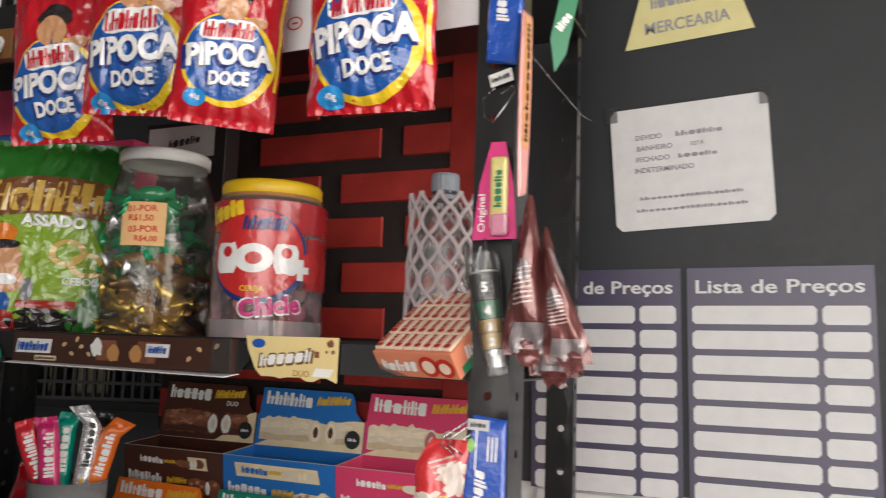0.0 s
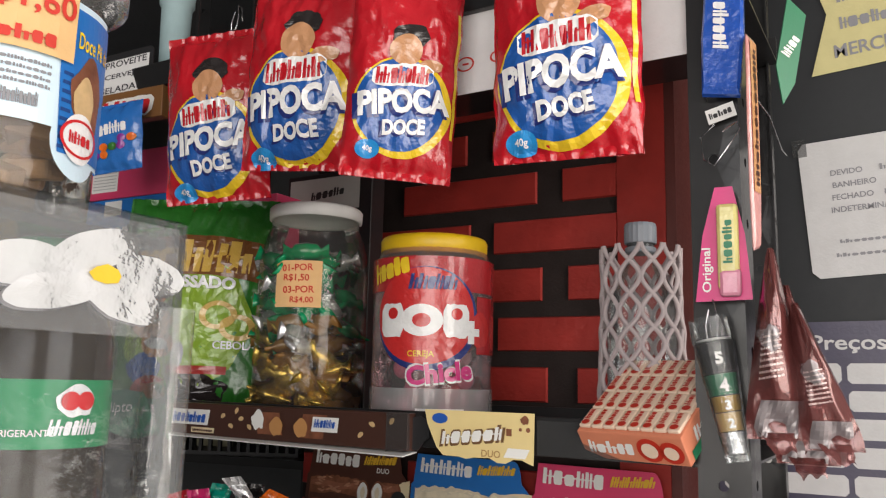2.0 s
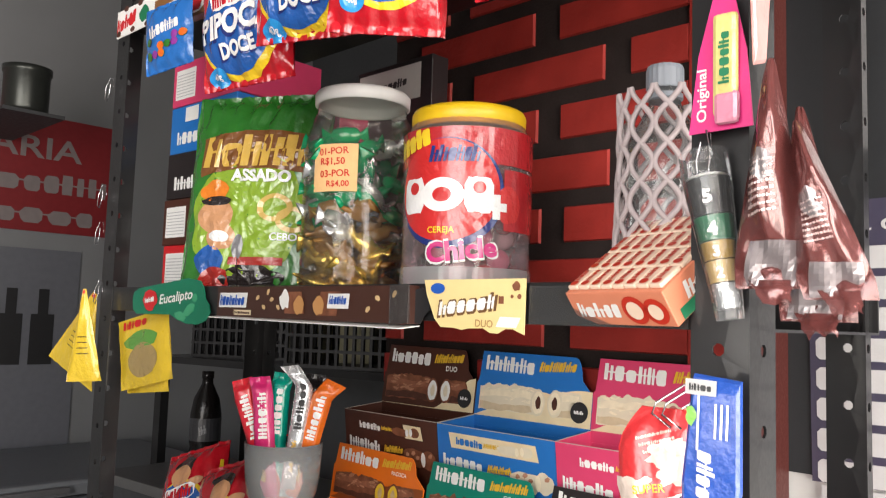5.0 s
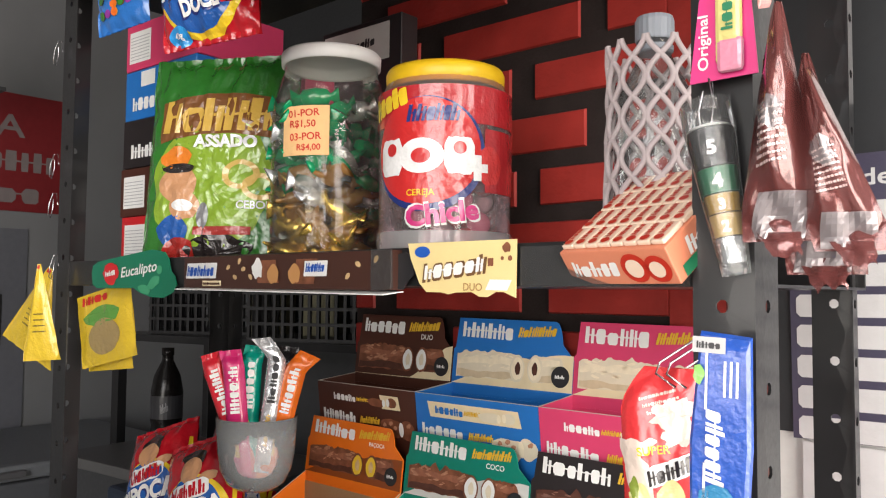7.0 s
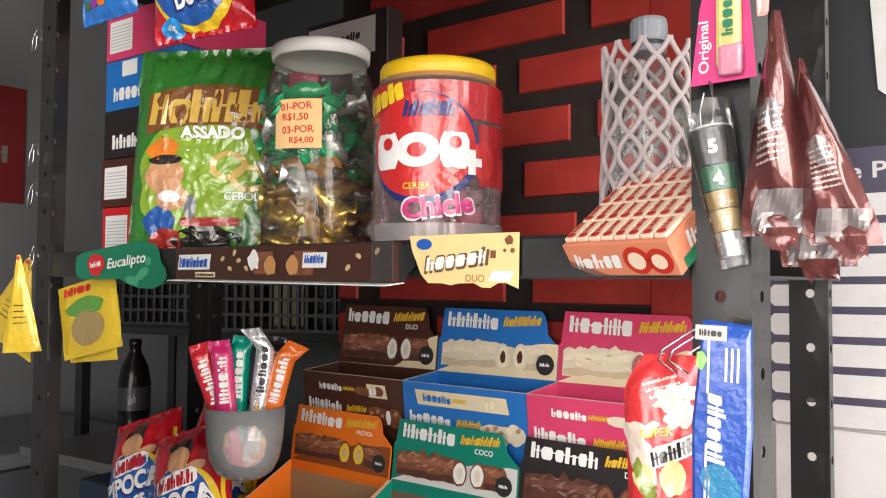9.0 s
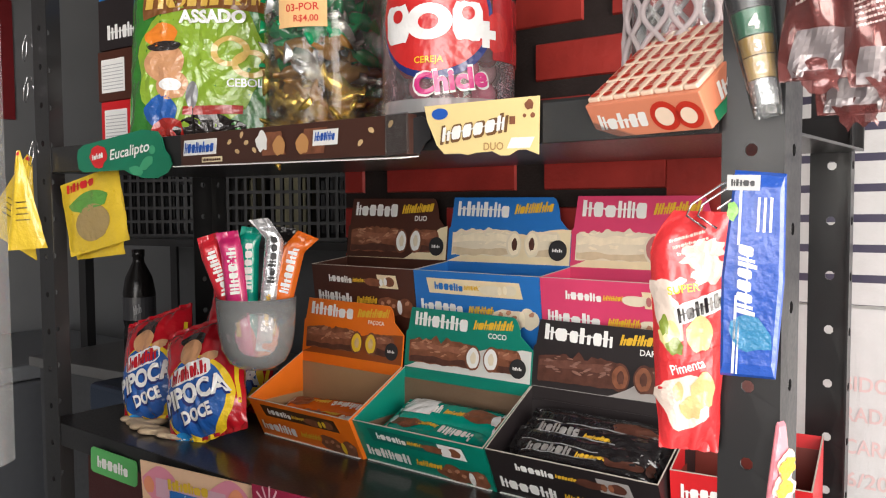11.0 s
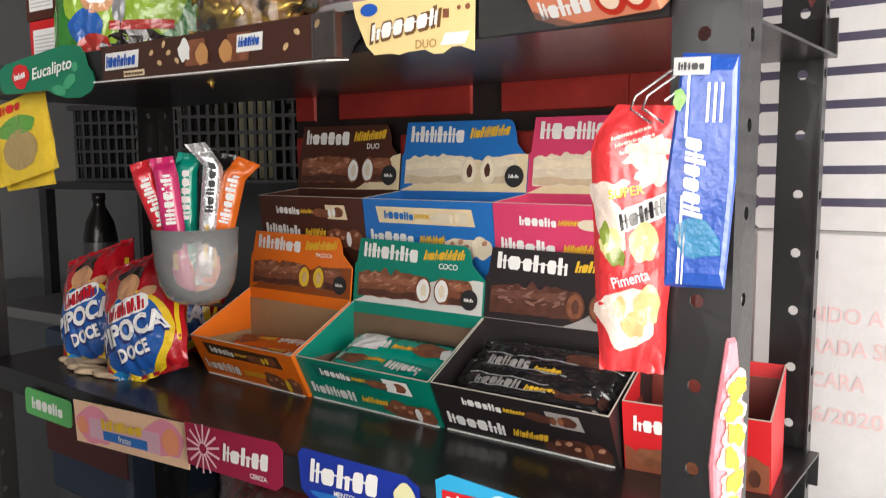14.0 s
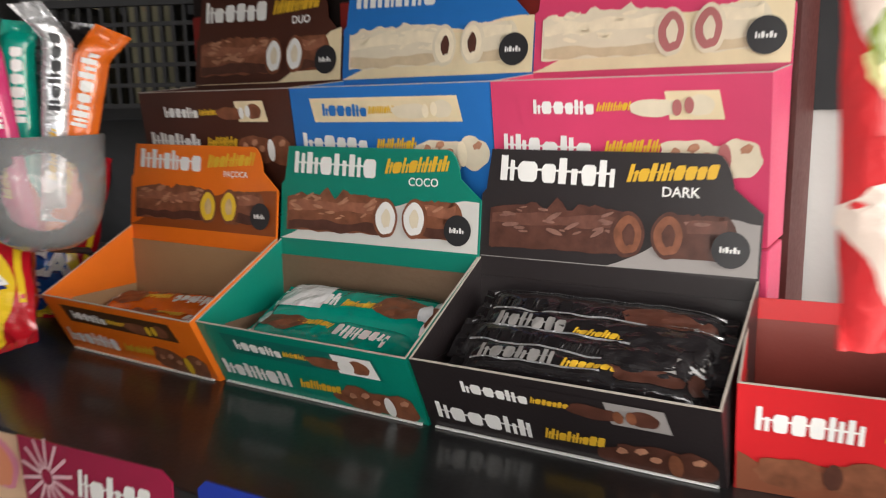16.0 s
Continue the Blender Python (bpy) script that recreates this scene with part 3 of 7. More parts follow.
    ink("front_bar", bar, t, lambda bm: (disc(bm, sf, w * 0.26, sl * z2 - u * 0.1, w * 0.13, u * 0.2, 0.0008, 0.5, seed=seed + 2, rings=4), disc(bm, sf, w * 0.41, sl * z2 - u * 0.1, w * 0.07, u * 0.2, 0.001, 0.2, seed=seed + 4)))
    ink("front_shine", SHINE, t, lambda bm: [disc(bm, sf, w * x, sl * z2 - u * z, w * 0.02, u * 0.04, 0.0012, 0.5, 12, 0.4, i) for i, (x, z) in enumerate(((0.2, 0.04), (0.26, 0.0), (0.3, 0.08), (0.43, 0.0)))])
    ink("front_cut", fill, t, lambda bm: disc(bm, sf, w * 0.36, sl * z2 - u * 0.1, w * 0.022, u * 0.15, 0.0016))
    return t


GROUND_O = card("orange_shade", (0.25, 0.06, 0.012))
STRIP_O, STRIP_T = card("strip_brown", (0.07, 0.03, 0.012)), card("strip_teal", (0.005, 0.13, 0.1))
carton(ORANGE, GROUND_O, CHOC2, YEL, "orange wafer bar carton, open and nearly empty, on the black shelf", pose(-0.712, 0.856, ZB, 0, 0, -1), "PAÇOCA", seed=2, strip=STRIP_O, strip2=STRIP_O)
carton(TEAL, card("white_shade", (0.6, 0.6, 0.57)), CHOC2, WHITE, "teal coconut wafer carton with open tray on the black shelf", pose(-0.535, 0.859, ZB, 0, 0, 0), "COCO", seed=5, inner=mat("kraft_teal", (0.16, 0.1, 0.06), 0.6), strip=STRIP_T)
carton(DARK, card("grey_shade", (0.3, 0.28, 0.27)), CHOC, CHOC2, "half-full black dark-chocolate wafer carton on the black shelf", pose(-0.358, 0.862, ZB, 0, 0, 1), "DARK", seed=8, inner=DARK, start=0.0, rise=0.3, strip2=card("grey_shade", (0.3, 0.28, 0.27)))
carton(RED, card("red_brown_shade", (0.22, 0.07, 0.035)), CHOC2, CREAM, "red wafer bar carton with open tray, partly behind the post", pose(-0.212, 0.874, ZB, 0, 0, 7), seed=11, inner=card("red_inside", (0.2, 0.035, 0.025)), ch=0.1, bh=0.085, fh=0.06, lean=0.012, w=0.112, plain=True)
for x, y, c, l in ((-0.71, 0.965, BROWN, "closed brown candy carton under a display carton"), (-0.532, 0.968, BLUE, "closed blue candy carton under a display carton"), (-0.355, 0.972, PINK, "closed pink candy carton under a display carton")):
    t = thing("closed_carton", l, "candy box", pose(x, y, ZB), "closed cartons on the rack")
    part("body", one_box(-0.085, 0.085, -0.022, 0.022, 0, 0.109, 0.001), c, t)
    part("label", one_box(-0.06, 0.06, -0.0236, -0.0222, 0.03, 0.08), CREAM, t)
BACK = ((-0.712, BROWN, CREAM, CHOC2, WHITE, "brown wafer carton with header card against the brick wall", "DUO", 21),
        (-0.535, SKY, CREAM, CREAM2, COAT_W, "bright blue wafer carton with header card against the brick wall", None, 24),
        (-0.36, PINK, CREAM, CREAM2, card("dull_pink", (0.42, 0.14, 0.14)), "pink wafer carton with header card against the brick wall", None, 27))
for x, c, c2, bar, fill, l, fl, sd in BACK:
    carton(c, c2, bar, fill, l, pose(x, 0.955, ZB + 0.1095), fl, fh=0.1, seed=sd, lean=0.012, depth=0.055, bh=0.106, ch=0.186, inner=c, start=0.1 if c is BROWN else -0.5, rise=0.6, strip=BROWN if c is BROWN else CREAM if c is SKY else PINK, strip2=CREAM, smark=c if c is SKY else WHITE)


def bar_pack(col, m, label, L=0.15, W=0.034, seed=0, markcol=WHITE, group="loose wafer bars", slip=False):
    """A flow-wrapped wafer bar lying on its back."""
    t = thing("wafer_bar", label, "candy bar", m, group)
    def g(a, b, k=0.0, back=False):
        u, v = 2 * a / L, 2 * b / W - 1
        body = max(0.0, 1 - (abs(u) / 0.9) ** 6) ** 0.5 * max(0.0, 1 - abs(v) ** 3) ** 0.5 if abs(u) < 0.9 else 0.0
        wr = 0.0016 * noise.noise((a * 90 + seed, b * 160, seed)) + (0.0012 * math.sin(b * 1400) if abs(u) > 0.88 else 0)
        z = 0.0115 * body + wr + k
        return Vector((a, b - W / 2, 0.012 + (-z if back else z)))
    bm = bmesh.new()
    sheet(bm, lambda a, b: g(a, b), -L / 2, L / 2, 0, W, 40, 10)
    sheet(bm, lambda a, b: g(a, b, 0, True), -L / 2, L / 2, 0, W, 20, 5)
    part("wrapper", bm, col, t, "", True)
    ink("maker_mark", markcol, t, lambda bm: marks(bm, g, -L * 0.22, W * 0.52, L * 0.3, W * 0.34, 6, 0.0008, 0, 0, seed))
    ink("script_mark", markcol if markcol is F_DK else SCRIPT, t, lambda bm: marks(bm, g, L * 0.06, W * 0.45, L * 0.2, W * 0.18, 7, 0.0008, 0.04, 0.3, seed + 1, 0.12))
    ink("bar_picture", F_DK if col is F_DK and seed % 3 else CHOC if col is F_DK else CHOC2, t, lambda bm: (disc(bm, g, L * 0.26, W * 0.5, L * 0.14, W * 0.28, 0.0008, 0.3, 26, 0, seed, 5), disc(bm, g, L * 0.42, W * 0.46, L * 0.03, W * 0.24, 0.0008, 0.3, seed=seed + 1)))
    if col is not F_DK:
        ink("pale_end", F_WHT, t, lambda bm: (rect(bm, g, L * 0.4, W * 0.08, L * 0.485, W * 0.92, 0.0005, 4, 8), disc(bm, g, L * 0.385, W * 0.5, L * 0.03, W * 0.2, 0.0012, 0.2)))
    elif seed % 2:
        ink("pale_panel", F_DIM, t, lambda bm: rect(bm, g, L * 0.2, W * 0.3, L * 0.4, W * 0.62, 0.0005, 12, 6))
    ink("back_fin", SILVER if col is F_DK else col, t, lambda bm: rect(bm, g, -L * 0.46, W * 0.9, L * 0.46, W * 0.97, 0.0016, 30, 2))
    # black bars get a silver streak, a highlight put into the colour
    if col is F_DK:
        ink("painted_gleam", SILVER, t, lambda bm: sheet(bm, lambda a, b: g(a, b + 0.002 * noise.noise((a * 40, seed, 4)), 0.0013), -L * 0.4, L * (0.1 + 0.04 * (seed % 6)), W * 0.3, W * 0.34, 30, 1), "silver streak painted as a highlight along the film")
    if slip:
        ink("paper_slip", F_WHT, t, lambda bm: rect(bm, g, -L * 0.49, W * 0.2, -L * 0.14, W * 0.85, 0.0016, 12, 6))
    return t


F_OR, F_TE, F_DK = film("orange", (0.72, 0.14, 0.01)), film("teal", (0.0, 0.3, 0.22)), film("dark", (0.014, 0.012, 0.013), 0.12)
F_WHT, F_DIM = film("white", (0.8, 0.8, 0.8)), film("dim_grey", (0.3, 0.29, 0.28))
bar_pack(F_OR, pose(-0.695, 0.882, ZB + 0.012, -12, 0, 174), "orange wrapped wafer bar lying in its carton", seed=1)
bar_pack(F_OR, pose(-0.725, 0.9, ZB + 0.02, -18, 3, 184), "orange wrapped wafer bar lying in its carton", seed=2)
for i, (x, y, z, rx, rz) in enumerate(((-0.535, 0.882, 0.004, -4, 182), (-0.53, 0.905, 0.012, -12, 178), (-0.54, 0.882, 0.026, -24, 175), (-0.53, 0.903, 0.04, 24, 1))):
    bar_pack(F_TE, pose(x, y, ZB + z, rx, 0, rz), "teal wrapped wafer bar lying in its carton", seed=5 + i, L=0.152, W=0.04 if i == 3 else 0.034, slip=i == 3)
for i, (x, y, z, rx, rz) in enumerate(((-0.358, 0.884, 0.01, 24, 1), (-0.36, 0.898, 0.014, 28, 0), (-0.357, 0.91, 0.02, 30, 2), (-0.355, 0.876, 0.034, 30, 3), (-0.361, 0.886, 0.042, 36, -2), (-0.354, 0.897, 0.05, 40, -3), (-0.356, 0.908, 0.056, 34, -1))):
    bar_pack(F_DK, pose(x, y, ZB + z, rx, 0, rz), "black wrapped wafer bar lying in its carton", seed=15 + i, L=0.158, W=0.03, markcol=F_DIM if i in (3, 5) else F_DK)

# ---- popcorn bags ----
F_RED = film("red", (0.46, 0.007, 0.016), 0.16)
F_BLU, F_YEL, F_WHT = film("blue", (0.012, 0.09, 0.36)), film("yellow", (0.8, 0.55, 0.02)), film("white", (0.8, 0.8, 0.8))
F_LBL, F_NVY, F_TAN, F_BLK = film("light_blue", (0.02, 0.25, 0.6)), film("navy", (0.012, 0.025, 0.16)), film("tan", (0.55, 0.28, 0.14)), film("black", (0.02, 0.015, 0.015))


def popcorn_bag(m, w, h, label, seed, group, t=0.045):
    th = thing("popcorn_bag", label, "snack bag", m, group)
    f = pillow(w, h, t, 0.0028, seed)
    bag_body("bag", f, w, h, F_RED, th, na=52, nb=72)
    cx, cy, R = 0.0, h * 0.315, w * 0.455
    ink("yellow_ring", F_YEL, th, lambda bm: disc(bm, f, cx, cy, R, R * 1.0, 0.0009, n=64, rings=14))
    ink("blue_disc", F_BLU, th, lambda bm: disc(bm, f, cx - R * 0.05, cy + R * 0.03, R * 0.9, R * 0.91, 0.0018, n=64, rings=14))
    ink("dark_patch", F_BLK, th, lambda bm: disc(bm, f, cx + 0.003, cy + R * 1.42, R * 0.36, R * 0.26, 0.0014, 0.3, seed=seed))
    ink("tan_patch", F_TAN, th, lambda bm: (disc(bm, f, cx, cy + R * 1.12, R * 0.34, R * 0.32, 0.002, 0.05), disc(bm, f, cx + R * 0.5, cy + R * 0.85, R * 0.3, R * 0.13, 0.002, 0.2, rot=0.3)))
    ink("name_ground", F_WHT, th, lambda bm: marks(bm, f, cx - 0.002, cy + R * 0.6, R * 1.24, R * 0.46, 5, 0.0024, 0.08, 0.1, 4, -0.05))
    ink("name_mark", F_RED, th, lambda bm: marks(bm, f, cx - 0.002, cy + R * 0.6, R * 1.1, R * 0.34, 7, 0.003, 0.08, 0.1, 4, 0.15))
    ink("word_shadow", F_NVY, th, lambda bm: (word(bm, f, "PIPOCA", cx - 0.002, cy + R * 0.04, R * 0.54, 0.0026, 0.1, R * 1.9), word(bm, f, "DOCE", cx + 0.001, cy - R * 0.45, R * 0.32, 0.0026, 0.1, R * 0.9)))
    ink("word", F_WHT, th, lambda bm: (word(bm, f, "PIPOCA", cx + 0.001, cy + R * 0.085, R * 0.5, 0.0034, 0.1, R * 1.84), word(bm, f, "DOCE", cx + 0.003, cy - R * 0.42, R * 0.3, 0.0034, 0.1, R * 0.86)))
    ink("weight_badge", F_LBL, th, lambda bm: disc(bm, f, cx - R * 0.62, cy - R * 0.87, R * 0.24, R * 0.18, 0.0022))
    ink("weight_word", F_WHT, th, lambda bm: word(bm, f, "40g", cx - R * 0.62, cy - R * 0.87, R * 0.13, 0.003))
    ink("spine_print", F_YEL, th, lambda bm: rect(bm, f, w * 0.46, h * 0.2, w * 0.485, h * 0.8, 0.0008, 1, 10))
    return th


G = "popcorn bags hanging from the rack"
L = "glossy red film bag of sweet popcorn hanging from a hook"
popcorn_bag(pose(-0.675, 0.69, 1.582, 2, -3, 16), 0.124, 0.192, L, 1, G)
popcorn_bag(pose(-0.548, 0.672, 1.598, 2, 3, 14), 0.128, 0.192, L, 2, G)
popcorn_bag(pose(-0.43, 0.668, 1.575, 2, 3, 38), 0.101, 0.2, L, 3, G)
popcorn_bag(pose(-0.268, 0.678, 1.577, 2, 0, 8), 0.124, 0.2, L, 4, G)
for x, y, z in ((-0.678, 0.704, 1.785), (-0.6, 0.714, 1.796), (-0.552, 0.708, 1.795), (-0.45, 0.708, 1.785), (-0.27, 0.705, 1.785)):
    hook("wire_hook", x, y, z)
G = "popcorn bags leaning on the rack"
L = "red film bag of sweet popcorn standing on the black shelf"
popcorn_bag(pose(-0.82, 0.788, ZB + 0.004, -26, -19, 22), 0.112, 0.155, L, 5, G, 0.06)
popcorn_bag(pose(-0.945, 0.8, ZB + 0.004, -26, -19, 20), 0.112, 0.155, L, 6, G, 0.06)
popcorn_bag(pose(-0.93, 0.895, ZB + 0.002, -8, 12, 25), 0.115, 0.165, L, 7, G, 0.06)

# ---- upper shelf: snack bag, jars, bottle, boxes ----
F_GRN, F_LIME = film("green", (0.025, 0.16, 0.02)), film("lime", (0.23, 0.37, 0.03))
t = thing("onion_snack_bag", "green film bag of baked onion snacks standing on the black shelf", "snack bag", pose(-0.815, 0.789, ZA + 0.005, -6, 0, 29))
f = pillow(0.196, 0.282, 0.05, 0.0035, 31, 0.06)
bag_body("bag", f, 0.196, 0.282, F_GRN, t, na=44, nb=60)
ink("bright_ground", F_LIME, t, lambda bm: disc(bm, f, 0.0, 0.115, 0.08, 0.078, 0.0008, 0.2, 48, seed=3, rings=12))
ink("wood_band", film("wood_brown", (0.18, 0.07, 0.02)), t, lambda bm: rect(bm, lambda a, b, k=0.0: f(a, b - 1.2 * (a - 0.005) ** 2, k), -0.078, 0.176, 0.088, 0.228, 0.0016, 20, 6))
ink("name_mark", film("gold", (0.6, 0.38, 0.07)), t, lambda bm: marks(bm, f, 0.003, 0.2, 0.15, 0.042, 5, 0.0026, 0, 0.05, 3, 0.1))
ink("word", F_WHT, t, lambda bm: word(bm, f, "ASSADO", 0.016, 0.166, 0.016, 0.0034, -0.03, 0.085))
ink("flavour_word", F_WHT, t, lambda bm: word(bm, f, "CEBOLA", 0.062, 0.088, 0.01, 0.002))
ink("tan_patch", F_TAN, t, lambda bm: (disc(bm, f, -0.045, 0.115, 0.028, 0.022, 0.0018, 0.1), disc(bm, f, -0.035, 0.088, 0.022, 0.017, 0.0018, 0.1)))
ink("orange_patch", film("orange_cap", (0.7, 0.2, 0.02)), t, lambda bm: disc(bm, f, -0.05, 0.148, 0.024, 0.013, 0.0022, 0.2))
ink("dark_glasses", F_BLK, t, lambda bm: disc(bm, f, -0.045, 0.134, 0.024, 0.006, 0.0026, 0.1))
ink("dark_foot", F_BLK, t, lambda bm: disc(bm, f, 0.01, 0.03, 0.05, 0.022, 0.0014, 0.3, seed=6))
ink("microphone_picture", film("steel_print", (0.2, 0.2, 0.21)), t, lambda bm: disc(bm, f, -0.008, 0.075, 0.008, 0.016, 0.003))
ink("microphone_stand", F_BLK, t, lambda bm: rect(bm, f, -0.009, 0.02, -0.0065, 0.06, 0.003, 1, 8))
ink("white_patch", F_WHT, t, lambda bm: disc(bm, f, -0.037, 0.088, 0.016, 0.007, 0.0026, 0.1, rot=-0.1))
ink("red_patch", film("guitar_red", (0.35, 0.02, 0.015)), t, lambda bm: (disc(bm, f, -0.045, 0.03, 0.03, 0.017, 0.0022, 0.3, rot=0.5), rect(bm, f, -0.02, 0.052, 0.055, 0.062, 0.003, 6, 2, 0.0)))
ink("blue_patch", F_BLU, t, lambda bm: disc(bm, f, -0.05, 0.058, 0.024, 0.018, 0.0018, 0.2))


def ring(bm, s, a, b, r, q, k):
    n = 26
    o = [bm.verts.new(s(a + r * math.cos(2 * math.pi * i / n), b + r * 0.75 * math.sin(2 * math.pi * i / n), k)) for i in range(n)]
    i_ = [bm.verts.new(s(a + q * math.cos(2 * math.pi * i / n), b + q * 0.75 * math.sin(2 * math.pi * i / n), k)) for i in range(n)]
    for i in range(n):
        bm.faces.new((o[i], o[(i + 1) % n], i_[(i + 1) % n], i_[i]))


ink("onion_ring", film("ring", (0.62, 0.42, 0.12)), t, lambda bm: (ring(bm, f, 0.04, 0.125, 0.024, 0.016, 0.002), ring(bm, f, 0.065, 0.11, 0.022, 0.014, 0.002)))

# clear jar of wrapped sweets
JX, JY = -0.659, 0.836
jar = thing("sweet_jar", "clear plastic jar with white lid, full of wrapped sweets", "jar", pose(JX, JY, ZA))
GLASSY = clear("jar", (0.9, 0.9, 0.86), 0.05, 0.03)
part("jar_wall", lathe(bmesh.new(), [(0.055, 0.002), (0.063, 0.006), (0.066, 0.02), (0.066, 0.175), (0.064, 0.203), (0.058, 0.226), (0.053, 0.236), (0.053, 0.247)], 40, close=False), GLASSY, jar, "", True)
part("jar_base", lathe(bmesh.new(), [(0.0, 0.004), (0.06, 0.004), (0.062, 0.002), (0.0, 0.001)], 40, close=False), GLASSY, jar, "", True)
part("lid", lathe(bmesh.new(), [(0.053, 0.2455), (0.056, 0.246), (0.0565, 0.258), (0.054, 0.261), (0.0, 0.2615)], 48, close=False), mat("white_lid", (0.75, 0.75, 0.74), 0.4, bump=0.05), jar, "ribbed white plastic lid", True)
tagf = drum(0.0675, 0, 0, 0, 0.72)
ink("price_tag", mat("orange_paper", (0.72, 0.45, 0.2), 0.7), jar, lambda bm: rect(bm, tagf, -0.046, 0.136, 0.008, 0.189, 0.0005, 8, 4), "pale orange handwritten price tag")
ink("price_writing", mat("red_marker", (0.55, 0.03, 0.015), 0.6), jar, lambda bm: (word(bm, tagf, "01-POR", -0.02, 0.181, 0.008, 0.0012, 0.05), word(bm, tagf, "R$1,50", -0.021, 0.169, 0.009, 0.0012), word(bm, tagf, "03-POR", -0.018, 0.156, 0.008, 0.0012, 0.03), word(bm, tagf, "R$4,00", -0.014, 0.144, 0.008, 0.0012)))


def sweet(m, col, i, group):
    """A twist-wrapped sweet: plump middle with two fans."""
    bm = bmesh.new()
    n = 10
    prof = [(-0.022, 0.009, 0.002), (-0.014, 0.003, 0.003), (-0.011, 0.0075, 0.006), (0.0, 0.009, 0.0075), (0.011, 0.0075, 0.006), (0.014, 0.003, 0.003), (0.022, 0.009, 0.002)]
    rings = [[bm.verts.new((x, ry * math.cos(2 * math.pi * k / n) * (1 + 0.12 * math.sin(5 * k + i)), rz * math.sin(2 * math.pi * k / n))) for k in range(n)] for x, ry, rz in prof]
    for p, q in zip(rings, rings[1:]):
        for k in range(n):
            bm.faces.new((p[k], p[(k + 1) % n], q[(k + 1) % n], q[k]))
    bm.faces.new(rings[0][::-1]), bm.faces.new(rings[-1])
    o = part("wrapped_sweet", bm, col, None, "", True)
    o.matrix_basis = m
    return tagged(o, "twist-wrapped sweet in shiny film inside the jar", "candy", group=group)


rnd = random.Random(5)
cols = [film("sweet_green", (0.0, 0.28, 0.1)), mat("foil_gold", (0.72, 0.5, 0.12), 0.22, 0.75, bump=0.6, fine=140), film("sweet_brown", (0.26, 0.13, 0.035)), SILVER]
for i in range(120):
    z = 0.014 + 0.19 * (i / 120)
    a, r = rnd.uniform(0, 6.283), 0.047 * math.sqrt(rnd.random())
    if i % 2:
        a, r = rnd.uniform(-2.9, -0.3), 0.046
    pick = (1, 2, 1, 1) if z < 0.09 else (2, 1, 3, 0) if z < 0.125 else (0, 0, 0, 3)
    sweet(pose(JX + r * math.cos(a), JY + r * math.sin(a), ZA + z, rnd.uniform(0, 360), rnd.uniform(-40, 40), rnd.uniform(0, 360)) @ Matrix.Scale(1.2, 4), cols[pick[rnd.randrange(4)]], i, "sweets in the clear jar")

# printed lollipop jar with yellow lid
PX, PY = -0.492, 0.842
pot = thing("lollipop_jar", "red printed clear plastic jar of lollipops with yellow lid", "jar", pose(PX, PY, ZA))
part("jar_wall", lathe(bmesh.new(), [(0.059, 0.0), (0.064, 0.006), (0.0655, 0.02), (0.066, 0.15), (0.064, 0.185), (0.059, 0.197)], 40, close=False), clear("jar_pink", (0.93, 0.72, 0.76), 0.07, 0.1), pot, "", True)
part("lid", lathe(bmesh.new(), [(0.057, 0.192), (0.059, 0.193), (0.0595, 0.208), (0.0575, 0.212), (0.0, 0.213)], 48, close=False), mat("yellow_lid", (0.75, 0.48, 0.01), 0.35, bump=0.05), pot, "yellow plastic lid", True)
s = drum(0.0665, 0, 0, 0, 0.62)
RF = film("jar_red", (0.55, 0.02, 0.02))
S0 = s
s = lambda a, b, k=0.0: S0(a - 0.004, b + 0.016, k)
ink("red_sleeve", film("sleeve_red", (0.42, 0.012, 0.018)), pot, lambda bm: (rect(bm, S0, -0.11, 0.15, 0.12, 0.186, 0.0004, 40, 6), rect(bm, s, 0.05, 0.07, 0.12, 0.13, 0.0004, 14, 4)))
ink("navy_disc", F_NVY, pot, lambda bm: disc(bm, s, -0.008, 0.105, 0.058, 0.054, 0.0008, n=40, rings=6))
ink("red_disc", RF, pot, lambda bm: disc(bm, s, -0.01, 0.108, 0.055, 0.05, 0.0014, n=40, rings=6))
ink("name_mark", F_WHT, pot, lambda bm: (ring(bm, s, -0.012, 0.103, 0.022, 0.0095, 0.0022), marks(bm, s, -0.045, 0.103, 0.028, 0.036, 1, 0.0021, 0, 0.0, 2, 0.1), marks(bm, s, 0.024, 0.103, 0.028, 0.036, 1, 0.0021, 0, 0, 3, 0.1), rect(bm, s, 0.03, 0.088, 0.052, 0.096, 0.0022), rect(bm, s, 0.037, 0.08, 0.045, 0.104, 0.0022)))
for a in (-0.043, 0.024):
    ink("name_core", RF, pot, lambda bm: disc(bm, s, a, 0.11, 0.006, 0.006, 0.0028))
ink("top_mark", F_NVY, pot, lambda bm: marks(bm, s, 0.0, 0.143, 0.05, 0.016, 6, 0.0022, 0, 0.2, 6, 0.1))
ink("yellow_mark", F_YEL, pot, lambda bm: marks(bm, s, -0.05, 0.158, 0.05, 0.022, 5, 0.0016, 0.25, 0.1, 7, 0.1))
ink("flavour_word", F_YEL, pot, lambda bm: word(bm, s, "CEREJA", -0.012, 0.068, 0.008, 0.0024))
ink("white_window", clear("window", (0.95, 0.85, 0.88), 0.1, 0.35), pot, lambda bm: rect(bm, S0, -0.1, 0.004, 0.12, 0.05, 0.0004, 40, 4))
ink("gum_shadow", F_WHT, pot, lambda bm: word(bm, s, "Chicle", 0.008, 0.05, 0.024, 0.0018, 0.12, 0.072))
